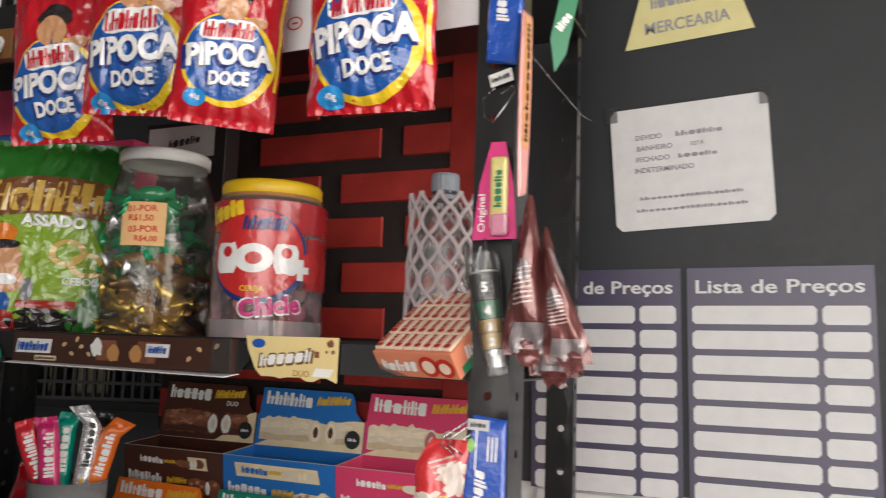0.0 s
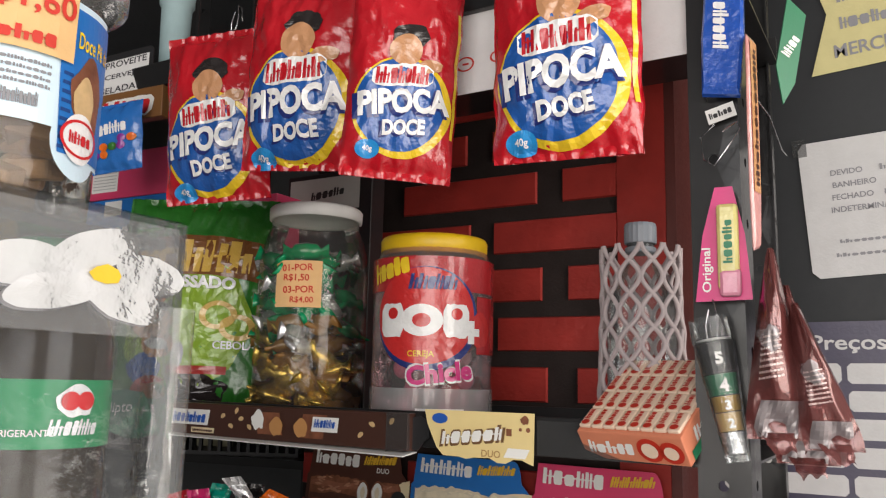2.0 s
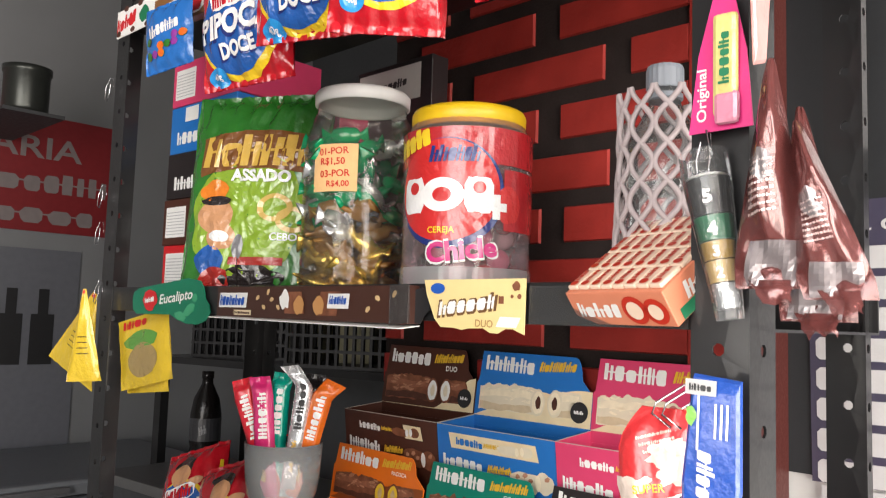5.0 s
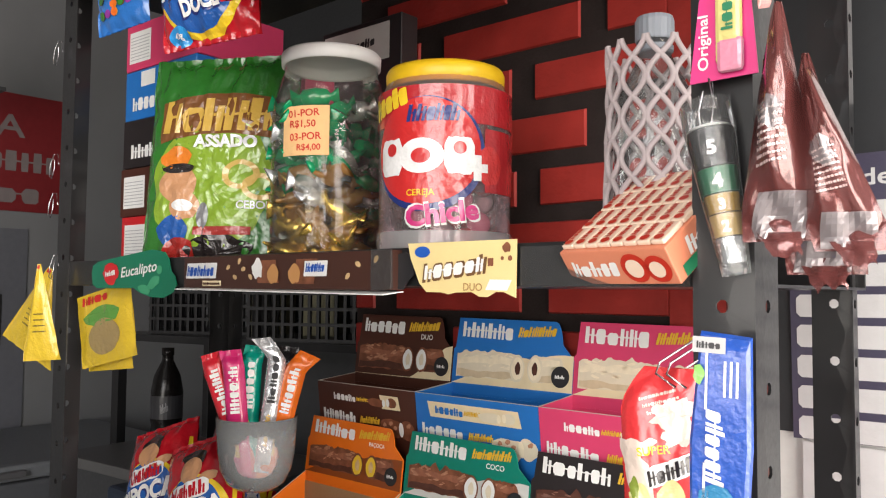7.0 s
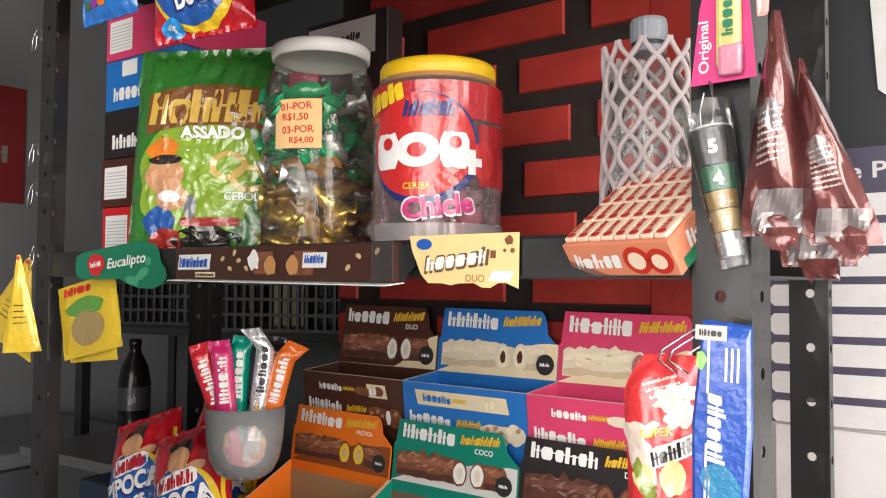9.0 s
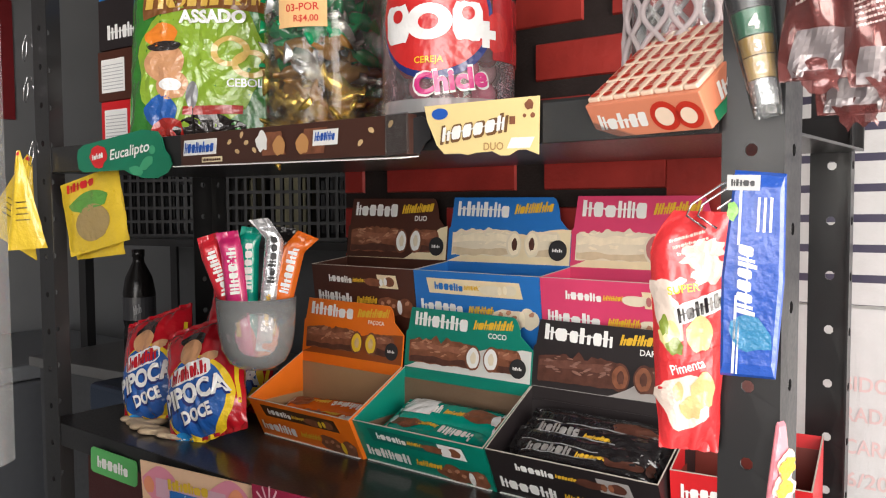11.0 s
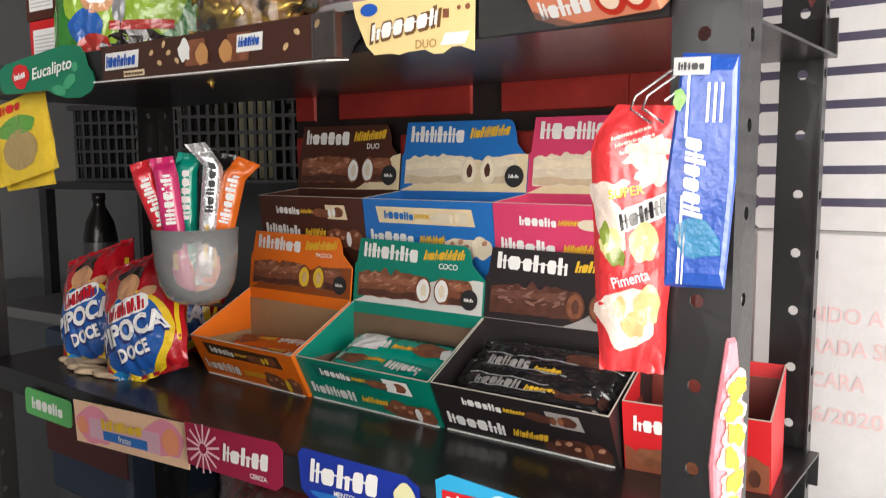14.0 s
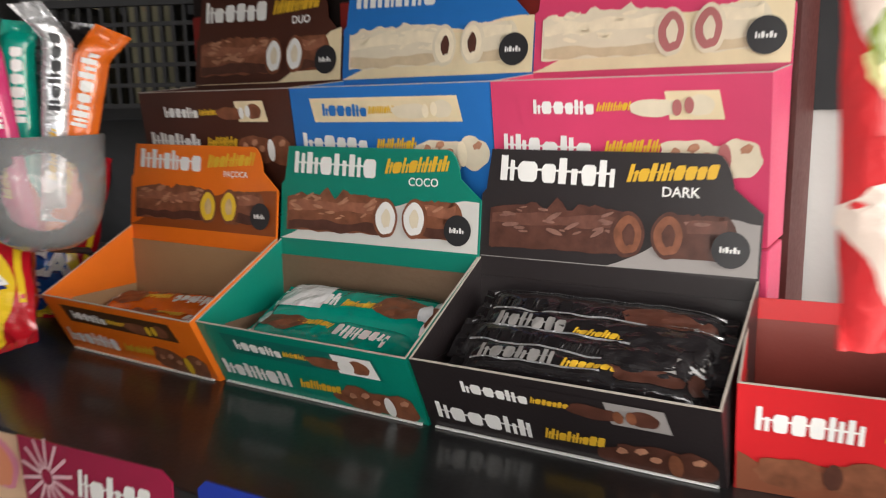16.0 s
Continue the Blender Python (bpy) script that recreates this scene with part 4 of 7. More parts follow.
ink("gum_word", film("magenta", (0.6, 0.03, 0.2)), pot, lambda bm: word(bm, s, "Chicle", 0.008, 0.05, 0.02, 0.0026, 0.12, 0.068))
ink("cherry_patch", RF, pot, lambda bm: disc(bm, s, 0.055, 0.095, 0.016, 0.018, 0.0012, 0.1))
ink("code_label", F_WHT, pot, lambda bm: rect(bm, S0, -0.02, 0.012, 0.03, 0.03, 0.0014, 8, 2))
ink("code_bars", INK, pot, lambda bm: marks(bm, S0, 0.005, 0.021, 0.04, 0.007, 9, 0.002))
rnd = random.Random(8)
for i in range(44):
    a, r = rnd.uniform(0, 6.28), 0.045 * math.sqrt(rnd.random())
    bm = bmesh.new()
    bmesh.ops.create_uvsphere(bm, u_segments=14, v_segments=9, radius=0.0125)
    o = part("lollipop", bm, film("pop_" + ("pink", "white", "red")[i % 3], ((0.7, 0.2, 0.32), (0.75, 0.6, 0.62), (0.5, 0.02, 0.04))[i % 3]), None, "", True)
    o.matrix_basis = pose(PX + r * math.cos(a), PY + r * math.sin(a), ZA + 0.015 + 0.165 * i / 44)
    tagged(o, "round wrapped lollipop inside the printed jar", "candy", group="lollipops in the printed jar")

# bottle in a foam net
bt = thing("netted_bottle", "clear bottle with grey cap wrapped in white foam net", "bottle", pose(-0.247, 0.806, ZA))
part("bottle_wall", lathe(bmesh.new(), [(0.028, 0.0), (0.031, 0.006), (0.031, 0.12), (0.028, 0.145), (0.016, 0.168), (0.0125, 0.176), (0.0125, 0.19)], 32, close=False), clear("bottle", (0.92, 0.94, 0.94), 0.04, 0.06), bt, "", True)
bm = bmesh.new()
n = 40
rr = [[bm.verts.new((r * (1 + (0.025 if i % 2 else 0) * (z > 0.18)) * math.cos(2 * math.pi * i / n), r * (1 + (0.025 if i % 2 else 0)) * math.sin(2 * math.pi * i / n), z)) for i in range(n)] for r, z in ((0.0138, 0.187), (0.0145, 0.188), (0.0145, 0.203), (0.0135, 0.206), (0.0005, 0.2065))]
for p, q in zip(rr, rr[1:]):
    for i in range(n):
        bm.faces.new((p[i], p[(i + 1) % n], q[(i + 1) % n], q[i]))
part("cap", bm, mat("grey_cap", (0.2, 0.22, 0.25), 0.45, bump=0.05), bt, "ribbed grey screw cap")
part("neck_ring", lathe(bmesh.new(), [(0.0125, 0.178), (0.0142, 0.179), (0.0142, 0.183), (0.0125, 0.184)], 28), mat("grey_cap", (0.2, 0.22, 0.25)), bt)
FOAM = mat("white_foam", (0.42, 0.36, 0.365), 0.75, bump=0.4, fine=200)
bm = bmesh.new()
cells, rows_, z0, z1 = 11, 6, 0.004, 0.183
for sgn in (1, -1):
    for c in range(cells):
        pts = []
        for j in range(rows_ * 8 + 1):
            q = j / 8
            zig = abs((q + (0 if sgn > 0 else 1)) % 2 - 1)
            zig = zig * zig * (3 - 2 * zig)
            ang = 2 * math.pi * (c + (zig - 0.5) * 0.94 + 0.25) / cells
            rad = 0.0365 + 0.0016 * noise.noise((c, q, sgn)) + 0.0015 * math.sin(q)
            pts.append((rad * math.cos(ang), rad * math.sin(ang), z0 + (z1 - z0) * j / (rows_ * 8)))
        tube(bm, pts, 0.0023, 6)
part("foam_net", bm, FOAM, bt, "stretched white foam netting", True)

# tray of drops tilted on the lip
hb = thing("drops_box", "orange printed display box of hard drops resting on the shelf lip", "candy box", pose(-0.225, 0.72, ZA + 0.001, 36, 0, -14))
DROP = card("drops_orange", (0.66, 0.23, 0.13))
CRM2 = card("drops_cream", (0.8, 0.62, 0.48))
part("body", one_box(-0.046, 0.046, -0.003, 0.094, 0.0, 0.027, 0.0008), DROP, hb)
for i in range(8):
    for j in range(4):
        x0 = -0.0445 + i * 0.0112
        part("stick_pack", one_box(x0, x0 + 0.0102, 0.0005 + j * 0.0235, 0.0228 + j * 0.0235, 0.027, 0.0305, 0.001), CRM2, hb)
top = lambda a, b, k=0.0: Vector((a, b, 0.0306 + k))
DRED = card("drops_red", (0.5, 0.03, 0.015))
for i in range(8):
    for j in range(4):
        cx, cy = -0.0394 + i * 0.0112, 0.0116 + j * 0.0235
        ink("stick_mark", DRED, hb, lambda bm: marks(bm, top, cx - 0.001, cy + 0.003, 0.013, 0.0048, 4, 0.0006, 1.571, 0.1, i))
        ink("fruit_spot", DRED, hb, lambda bm: disc(bm, top, cx, cy - 0.0075, 0.0036, 0.003, 0.0006, n=12))
s = flat(0, -0.003, 0)
ink("front_mark", WHITE, hb, lambda bm: marks(bm, s, -0.018, 0.013, 0.042, 0.012, 5, 0.0006, 0, 0.1))
ink("front_fruit", DRED, hb, lambda bm: (disc(bm, s, 0.016, 0.013, 0.011, 0.011, 0.0006), disc(bm, s, 0.034, 0.012, 0.01, 0.01, 0.0006)))
ink("front_rim", CRM2, hb, lambda bm: (disc(bm, s, 0.016, 0.013, 0.007, 0.007, 0.0012), disc(bm, s, 0.034, 0.012, 0.006, 0.006, 0.0012)))
sr = lambda a, b, k=0.0: Vector((0.046 + k, a, b))
ink("side_mark", WHITE, hb, lambda bm: marks(bm, sr, 0.045, 0.016, 0.06, 0.012, 5, 0.0006, 0, 0.1))
ink("side_green", GREEN, hb, lambda bm: rect(bm, sr, 0.004, 0.001, 0.03, 0.009, 0.0006))

# stack of cartons lying on their backs
G = "stacked cartons on the upper shelf"
zz = ZA
for i, (c, l) in enumerate(((RED, "red candy carton lying flat in a stack"), (BROWN, "brown candy carton lying flat in a stack"), (DARK, "black candy carton lying flat in a stack"), (SKY, "bright blue candy carton lying flat in a stack"), (PINK, "pink candy carton lying flat in a stack"))):
    h = (0.094, 0.067, 0.067, 0.07, 0.066)[i]
    dx = (0, -0.003, 0.004, 0.001, 0.003)[i]
    t = thing("stacked_carton", l, "candy box", pose(-0.96 + dx, 0.792, zz, 0, 0, 2 + (i % 3)), G)
    part("body", one_box(-0.085, 0.085, 0, 0.14, 0, h - 0.0006, 0.0012), c, t)
    s = flat(0, 0, 0)
    if i in (0, 1, 4):
        ink("table_panel", WHITE, t, lambda bm: rect(bm, s, -0.076, h - 0.056, -0.024, h - 0.012, 0.0006))
        ink("table_lines", card("grey_print", (0.4, 0.4, 0.42)), t, lambda bm: [rect(bm, s, -0.073, z, -0.027, z + 0.0011, 0.001) for z in [h - 0.052 + 0.0045 * q for q in range(8)]])
    else:
        ink("maker_mark", WHITE, t, lambda bm: marks(bm, s, -0.022, 0.022, 0.085, 0.019, 6, 0.0006, 0, 0, i))
    if i == 3:
        ink("white_panel", WHITE, t, lambda bm: rect(bm, s, -0.045, 0.045, -0.01, 0.066, 0.0006))
    zz += h
t = thing("pink_carton", "pink candy carton standing upright on the upper shelf", "candy box", pose(-0.86, 0.9, ZA))
part("body", one_box(-0.075, 0.075, 0, 0.06, 0, 0.31, 0.001), PINK, t)
ink("maker_mark", WHITE, t, lambda bm: marks(bm, flat(), 0.0, 0.29, 0.1, 0.02, 6, 0.0006))
ink("price_label", WHITE, t, lambda bm: rect(bm, flat(), 0.02, 0.262, 0.05, 0.278, 0.0008))
t = thing("dark_carton", "black carton with a white label standing behind the jar", "box", pose(-0.735, 0.95, ZA))
part("body", one_box(-0.075, 0.075, 0, 0.03, 0, 0.345, 0.001), DARK, t)
ink("label", card("grey_label", (0.5, 0.5, 0.48)), t, lambda bm: rect(bm, flat(), -0.07, 0.29, 0.055, 0.338, 0.0006))
ink("label_marks", INK, t, lambda bm: marks(bm, flat(), 0.0, 0.315, 0.06, 0.012, 6, 0.001, 0.1, 0.2))

# ---- cards clipped to the shelf lips ----
def lip_card(name, label, m, outline, material, group="cards on the shelf lips", th=0.0012):
    bm = bmesh.new()
    vv = [[bm.verts.new((x, y, z)) for x, z in outline] for y in (0, th)]
    bm.faces.new(vv[0]), bm.faces.new(vv[1][::-1])
    for i in range(len(outline)):
        j = (i + 1) % len(outline)
        bm.faces.new((vv[0][i], vv[0][j], vv[1][j], vv[1][i]))
    t = thing(name, label, "shelf card", m, group)
    part("card", bm, material, t)
    return t


sn = thing("chocolate_bar_box_front", "dark brown chocolate bar box front on the shelf lip", "candy box", pose(-0.592, 0.712, 1.3335))
part("body", one_box(-0.157, 0.157, -0.002, 0.0115, 0, 0.0335, 0.0006), card("snack_brown", (0.055, 0.02, 0.013)), sn)
part("bottom_flap", box(bmesh.new(), -0.155, 0.16, -0.014, 0.01, -0.0012, -0.0002, 0, pose(0, 0, 0, 6, 0.6, 0)), WHITE, sn, "white card underside")
s = flat(0, -0.002, 0)
ink("name_panel", WHITE, sn, lambda bm: rect(bm, s, -0.152, 0.011, -0.096, 0.027, 0.0006, skew=0.15))
ink("name_mark", BLUE, sn, lambda bm: marks(bm, s, -0.123, 0.019, 0.05, 0.011, 8, 0.0012, 0, 0.2))
ink("slogan_panel", CREAM, sn, lambda bm: rect(bm, s, -0.12, 0.003, -0.086, 0.0085, 0.0006))
ink("slogan_marks", BROWN, sn, lambda bm: marks(bm, s, -0.103, 0.0057, 0.03, 0.003, 9, 0.001))
for a, b, r in ((-0.074, 0.022, 0.5), (-0.062, 0.012, -0.3), (-0.048, 0.02, 0.2), (-0.055, 0.028, 1), (-0.036, 0.012, -0.6), (0.105, 0.012, 0.7), (0.118, 0.022, -0.4), (0.14, 0.026, 0.9)):
    ink("nut", NUT, sn, lambda bm: disc(bm, s, a, b, 0.0038, 0.0022, 0.0006, 0.2, 12, r))
for a in (0.001, 0.033):
    ink("bar_cut", card("caramel", (0.5, 0.25, 0.09)), sn, lambda bm: disc(bm, s, a, 0.0145, 0.009, 0.0088, 0.0014, 0.2))
ink("bar_coat", CHOC2, sn, lambda bm: rect(bm, s, -0.024, 0.006, 0.009, 0.028, 0.0006, skew=-0.25))
ink("bar_coat", CHOC2, sn, lambda bm: rect(bm, s, 0.03, 0.005, 0.06, 0.028, 0.0006, skew=0.2))
ink("bar_wrap", WHITE, sn, lambda bm: rect(bm, s, 0.046, 0.012, 0.078, 0.026, 0.0012, skew=0.1))
ink("bar_wrap", WHITE, sn, lambda bm: disc(bm, s, -0.024, 0.02, 0.009, 0.009, 0.001, 0.4))
ink("bar_wrap_mark", BLUE, sn, lambda bm: marks(bm, s, 0.063, 0.02, 0.026, 0.008, 7, 0.0018, 0, 0.2))

rnd = random.Random(2)
edge = [(-0.053, 0.042), (0.053, 0.044), (0.053, 0.001)] + [(0.05 - 0.0075 * i, 0.002 + rnd.uniform(-0.0015, 0.003)) for i in range(1, 12)] + [(-0.04, 0.01), (-0.046, 0.022), (-0.05, 0.03)]
ae = lip_card("white_chocolate_card", "cream yellow chocolate card with bitten edge on the shelf lip", pose(-0.367, 0.7155, 1.3285, 0, 1, 2), edge, card("pale_cream", (0.75, 0.6, 0.28)))
s = flat()
ink("maker_badge", BLUE, ae, lambda bm: disc(bm, s, -0.037, 0.035, 0.008, 0.0045, 0.0006))
ink("name_mark", card("name_gold_brown", (0.16, 0.08, 0.03)), ae, lambda bm: marks(bm, s, -0.004, 0.022, 0.064, 0.015, 6, 0.0006, 0.13, 0.25, 3, 0.12))
ink("name_core", WHITE, ae, lambda bm: marks(bm, s, -0.004, 0.0222, 0.06, 0.011, 6, 0.0012, 0.13, 0.25, 3, 0.3))
ink("flavour_word", card("tan_print", (0.42, 0.25, 0.1)), ae, lambda bm: word(bm, s, "DUO", 0.014, 0.008, 0.006, 0.0006))
ink("wafer_picture", WHITE, ae, lambda bm: (rect(bm, s, 0.026, 0.006, 0.046, 0.014, 0.0006, skew=0.5),))
ink("chip", CHOC2, ae, lambda bm: (disc(bm, s, 0.045, 0.038, 0.004, 0.0035, 0.0006, 0.3), disc(bm, s, 0.048, 0.03, 0.002, 0.002, 0.0006), disc(bm, s, 0.041, 0.03, 0.0015, 0.0015, 0.0006), rect(bm, s, 0.028, 0.024, 0.033, 0.03, 0.0006)))
lip_card("torn_black_card", "torn black card scrap taped to the shelf lip", pose(-0.437, 0.7185, 1.334), [(-0.012, 0.002), (0.008, 0.0), (0.014, 0.008), (0.02, 0.012), (0.019, 0.026), (0.01, 0.031), (0.0, 0.029), (-0.01, 0.033)], INK)
tp = lip_card("clear_tape", "strip of clear price tape along the shelf lip", pose(-0.247, 0.7205, 1.337), [(-0.065, 0), (0.065, 0), (0.065, 0.029), (-0.065, 0.029)], clear("tape", (0.75, 0.75, 0.75), 0.12, 0.03, 0.25), th=0.0006)
lip_card("clear_tape", "strip of clear price tape along the shelf lip", pose(-0.446, 0.709, 1.334), [(-0.012, -0.002), (0.014, 0.001), (0.013, 0.034), (-0.012, 0.033)], clear("tape", (0.75, 0.75, 0.75), 0.12, 0.03, 0.25), th=0.0006)
leaf = [(-0.078 + 0.0, 0.022), (-0.076, 0.008), (-0.068, 0.003), (0.0, 0.002), (0.012, -0.004), (0.03, -0.009), (0.05, -0.01), (0.064, -0.005), (0.071, 0.004), (0.068, 0.014), (0.062, 0.02), (0.058, 0.034), (0.052, 0.042), (0.03, 0.046), (-0.03, 0.04), (-0.066, 0.036), (-0.076, 0.031)]
leaf = [(x * 1.27, z) for x, z in leaf]
eu = lip_card("eucalyptus_drops_card", "green leaf-shaped eucalyptus drops card on the shelf lip", pose(-0.872, 0.7175, 1.332, 0, -1, 2), leaf, card("eucalyptus_green", (0.005, 0.17, 0.09)))
ink("maker_badge", RED, eu, lambda bm: disc(bm, s, -0.052, 0.021, 0.019, 0.013, 0.0006, 0.35, 16, seed=2))
ink("maker_mark", WHITE, eu, lambda bm: marks(bm, s, -0.052, 0.021, 0.024, 0.007, 5, 0.0012, 0.1))
ink("word", WHITE, eu, lambda bm: word(bm, s, "Eucalipto", 0.012, 0.022, 0.016, 0.0006, 0.08, 0.078, 0.25))
ink("leaf_picture", card("leaf_light", (0.05, 0.32, 0.16)), eu, lambda bm: (disc(bm, s, 0.045, 0.008, 0.014, 0.006, 0.0006, 0.2, rot=0.4), disc(bm, s, 0.056, 0.022, 0.006, 0.005, 0.0006), disc(bm, s, 0.025, 0.0, 0.014, 0.005, 0.0006, 0.2, rot=-0.2)))


def rr_outline(w, h, r, n=4):
    o = []
    for cx, cz, a0 in ((w / 2 - r, h - r, 0), (-w / 2 + r, h - r, 90), (-w / 2 + r, r, 180), (w / 2 - r, r, 270)):
        o += [(cx + r * math.cos(radians(a0 + 90 * i / n)), cz + r * math.sin(radians(a0 + 90 * i / n))) for i in range(n + 1)]
    return o


G = "cards on the lower shelf lip"
tc = lip_card("green_maker_card", "small bright green card clipped to the lower shelf lip", pose(-0.918, 0.719, 0.958, 0, 2, 3), rr_outline(0.095, 0.032, 0.006), card("bright_green", (0.1, 0.42, 0.12)), G)
ink("maker_mark", WHITE, tc, lambda bm: marks(bm, s, 0, 0.016, 0.065, 0.014, 6, 0.0006))
go = lip_card("fruit_gum_card", "pastel fruit gum card hanging on the lower shelf lip", pose(-0.747, 0.718, 0.955, 0, -2, 3), [(-0.097, 0.0), (0.092, 0.0), (0.094, 0.04), (0.088, 0.046), (-0.099, 0.046)], card("pastel", (0.82, 0.55, 0.36)), G)
for a, b, ra, rb in ((-0.06, 0.022, 0.034, 0.02), (0.058, 0.026, 0.032, 0.018)):
    ink("colour_field", card("pastel_pink", (0.75, 0.27, 0.38)), go, lambda bm: disc(bm, s, a, b, ra, rb, 0.0005, 0.2))
ink("pack_band", SKY, go, lambda bm: rect(bm, s, -0.045, 0.009, 0.03, 0.019, 0.0011))
ink("pack_picture", card("lilac", (0.66, 0.4, 0.5)), go, lambda bm: rect(bm, s, -0.07, 0.008, 0.05, 0.03, 0.0009))
ink("name_mark", YEL, go, lambda bm: marks(bm, s, -0.012, 0.027, 0.07, 0.012, 6, 0.0014, 0.03, 0, 2, 0.1))
ink("word", WHITE, go, lambda bm: word(bm, s, "frutas", -0.008, 0.014, 0.007, 0.0014))
for a, b, r in ((0.068, 0.024, 0.014), (-0.082, 0.02, 0.01)):
    ink("fruit", card("peach", (0.8, 0.3, 0.16)), go, lambda bm: disc(bm, s, a, b, r, r * 0.95, 0.0012, 0.15))
h1 = lip_card("cherry_drops_card", "dark red cherry drops card hanging on the lower shelf lip", pose(-0.585, 0.72, 0.967, 0, -2, 2), [(-0.064, 0.003), (0.056, 0.0), (0.064, 0.006), (0.066, 0.038), (0.058, 0.044), (-0.066, 0.044)], card("cherry", (0.3, 0.008, 0.05)), G)
for q in [i * 0.45 - 1.4 for i in range(14)]:
    ink("ray", card("ray_pink", (0.7, 0.45, 0.5)), h1, lambda bm: rect(bm, lambda a, b, k=0.0: s(-0.04 + a * math.cos(q) - b * math.sin(q), 0.022 + a * math.sin(q) + b * math.cos(q), k), -0.0012, 0.005, 0.0012, 0.024, 0.0006, 1, 1))
ink("name_mark", WHITE, h1, lambda bm: marks(bm, s, 0.02, 0.024, 0.062, 0.017, 5, 0.0008, 0, 0.15))
ink("word", WHITE, h1, lambda bm: word(bm, s, "CEREZA", 0.035, 0.008, 0.0045, 0.0008))
h2 = lip_card("menthol_drops_card", "blue menthol drops card hanging on the lower shelf lip", pose(-0.43, 0.72, 0.973, 0, -2, 2), [(-0.062, 0.012), (-0.05, 0.002), (0.062, -0.004), (0.063, 0.036), (0.05, 0.043), (-0.058, 0.047), (-0.064, 0.042)], card("menthol_blue", (0.008, 0.03, 0.3)), G)
ink("yellow_corner", YEL, h2, lambda bm: bm.faces.new([bm.verts.new(s(a, b, 0.0006)) for a, b in ((-0.01, 0.0005), (0.0615, -0.003), (0.0615, 0.018), (0.04, 0.01))]))
ink("name_mark", WHITE, h2, lambda bm: marks(bm, s, -0.012, 0.03, 0.075, 0.02, 5, 0.0008, 0, 0.15))
ink("word", WHITE, h2, lambda bm: word(bm, s, "MENTOL", -0.012, 0.0145, 0.0045, 0.0008))
ink("dark_word", INK, h2, lambda bm: word(bm, s, "NÃO GRUDA", 0.042, 0.002, 0.004, 0.0012))
ink("drop_picture", card("pale_drop", (0.7, 0.68, 0.4)), h2, lambda bm: disc(bm, s, 0.05, 0.026, 0.011, 0.011, 0.001, 0.2))
ink("swoosh", SKY, h2, lambda bm: disc(bm, s, -0.02, 0.008, 0.03, 0.004, 0.0006, 0.2, rot=-0.1))
me_ = lip_card("mint_drops_card", "light blue mint drops card hanging on the lower shelf lip", pose(-0.266, 0.712, 0.967, 0, -3, 0), [(-0.075, -0.02), (0.082, -0.02), (0.084, 0.05), (0.02, 0.062), (-0.064, 0.07), (-0.076, 0.064)], card("mint_blue", (0.03, 0.35, 0.62)), G)
ink("mint_patch", RED, me_, lambda bm: rect(bm, s, -0.07, 0.046, -0.04, 0.058, 0.0006))
ink("mint_word", WHITE, me_, lambda bm: word(bm, s, "mint", -0.055, 0.052, 0.0085, 0.0012))
ink("name_ground", WHITE, me_, lambda bm: marks(bm, s, 0.0, 0.024, 0.14, 0.036, 6, 0.0008, -0.06, 0, 5, -0.08))
ink("name_mark", BLUE, me_, lambda bm: marks(bm, s, 0.0, 0.024, 0.132, 0.028, 6, 0.0014, -0.06, 0, 5, 0.12))
ink("drop_picture", card("ice", (0.45, 0.72, 0.85)), me_, lambda bm: [disc(bm, s, a, b, 0.01, 0.009, 0.0006) for a, b in ((-0.02, 0.054), (0.0, 0.05), (0.03, 0.048), (0.06, 0.044), (0.05, 0.03))])
G = "cards on the top shelf lip"
tl = lip_card("leaf_print_card", "white card with small green print on the top shelf lip", pose(-1.002, 0.716, 1.729, 0, -2, 6), [(-0.066, 0), (0.066, 0.004), (0.068, 0.042), (-0.066, 0.04)], WHITE, G)
ink("print_green", GREEN, tl, lambda bm: [disc(bm, s, a, 0.022, 0.013, 0.011, 0.0006, 0.3, seed=i) for i, a in enumerate((0.005, 0.045))])
ink("print_red", RED, tl, lambda bm: (disc(bm, s, -0.028, 0.02, 0.008, 0.008, 0.0006), marks(bm, s, -0.04, 0.022, 0.05, 0.02, 5, 0.0005, 0.2, 0.3)))
ink("print_dark", CHOC, tl, lambda bm: [disc(bm, s, -0.06 + 0.018 * i, 0.006 + 0.034 * (i % 2), 0.006, 0.004, 0.0006, 0.2) for i in range(8)])
tw = thing("caramel_bar_box_front", "brown caramel bar box front clipped to the top shelf lip", "candy box", pose(-0.868, 0.706, 1.706, 0, -2, 8))
part("body", one_box(-0.06, 0.06, 0, 0.014, 0, 0.04, 0.001), card("caramel_brown", (0.2, 0.09, 0.03)), tw)
ink("name_ground", WHITE, tw, lambda bm: marks(bm, s, 0.004, 0.017, 0.085, 0.028, 4, 0.0006, 0, 0.25, 3, -0.06))
ink("name_mark", RED, tw, lambda bm: marks(bm, s, 0.004, 0.017, 0.078, 0.022, 4, 0.0012, 0, 0.25, 3, 0.1))
ap = lip_card("handwritten_sign", "small white handwritten sign with black border above the top shelf lip", pose(-0.898, 0.72, 1.744, -4, -4, 8), rr_outline(0.1, 0.068, 0.008), INK, G)
ink("paper", mat("paper_white", (0.72, 0.72, 0.72), 0.8), ap, lambda bm: rect(bm, s, -0.045, 0.003, 0.044, 0.058, 0.0006))
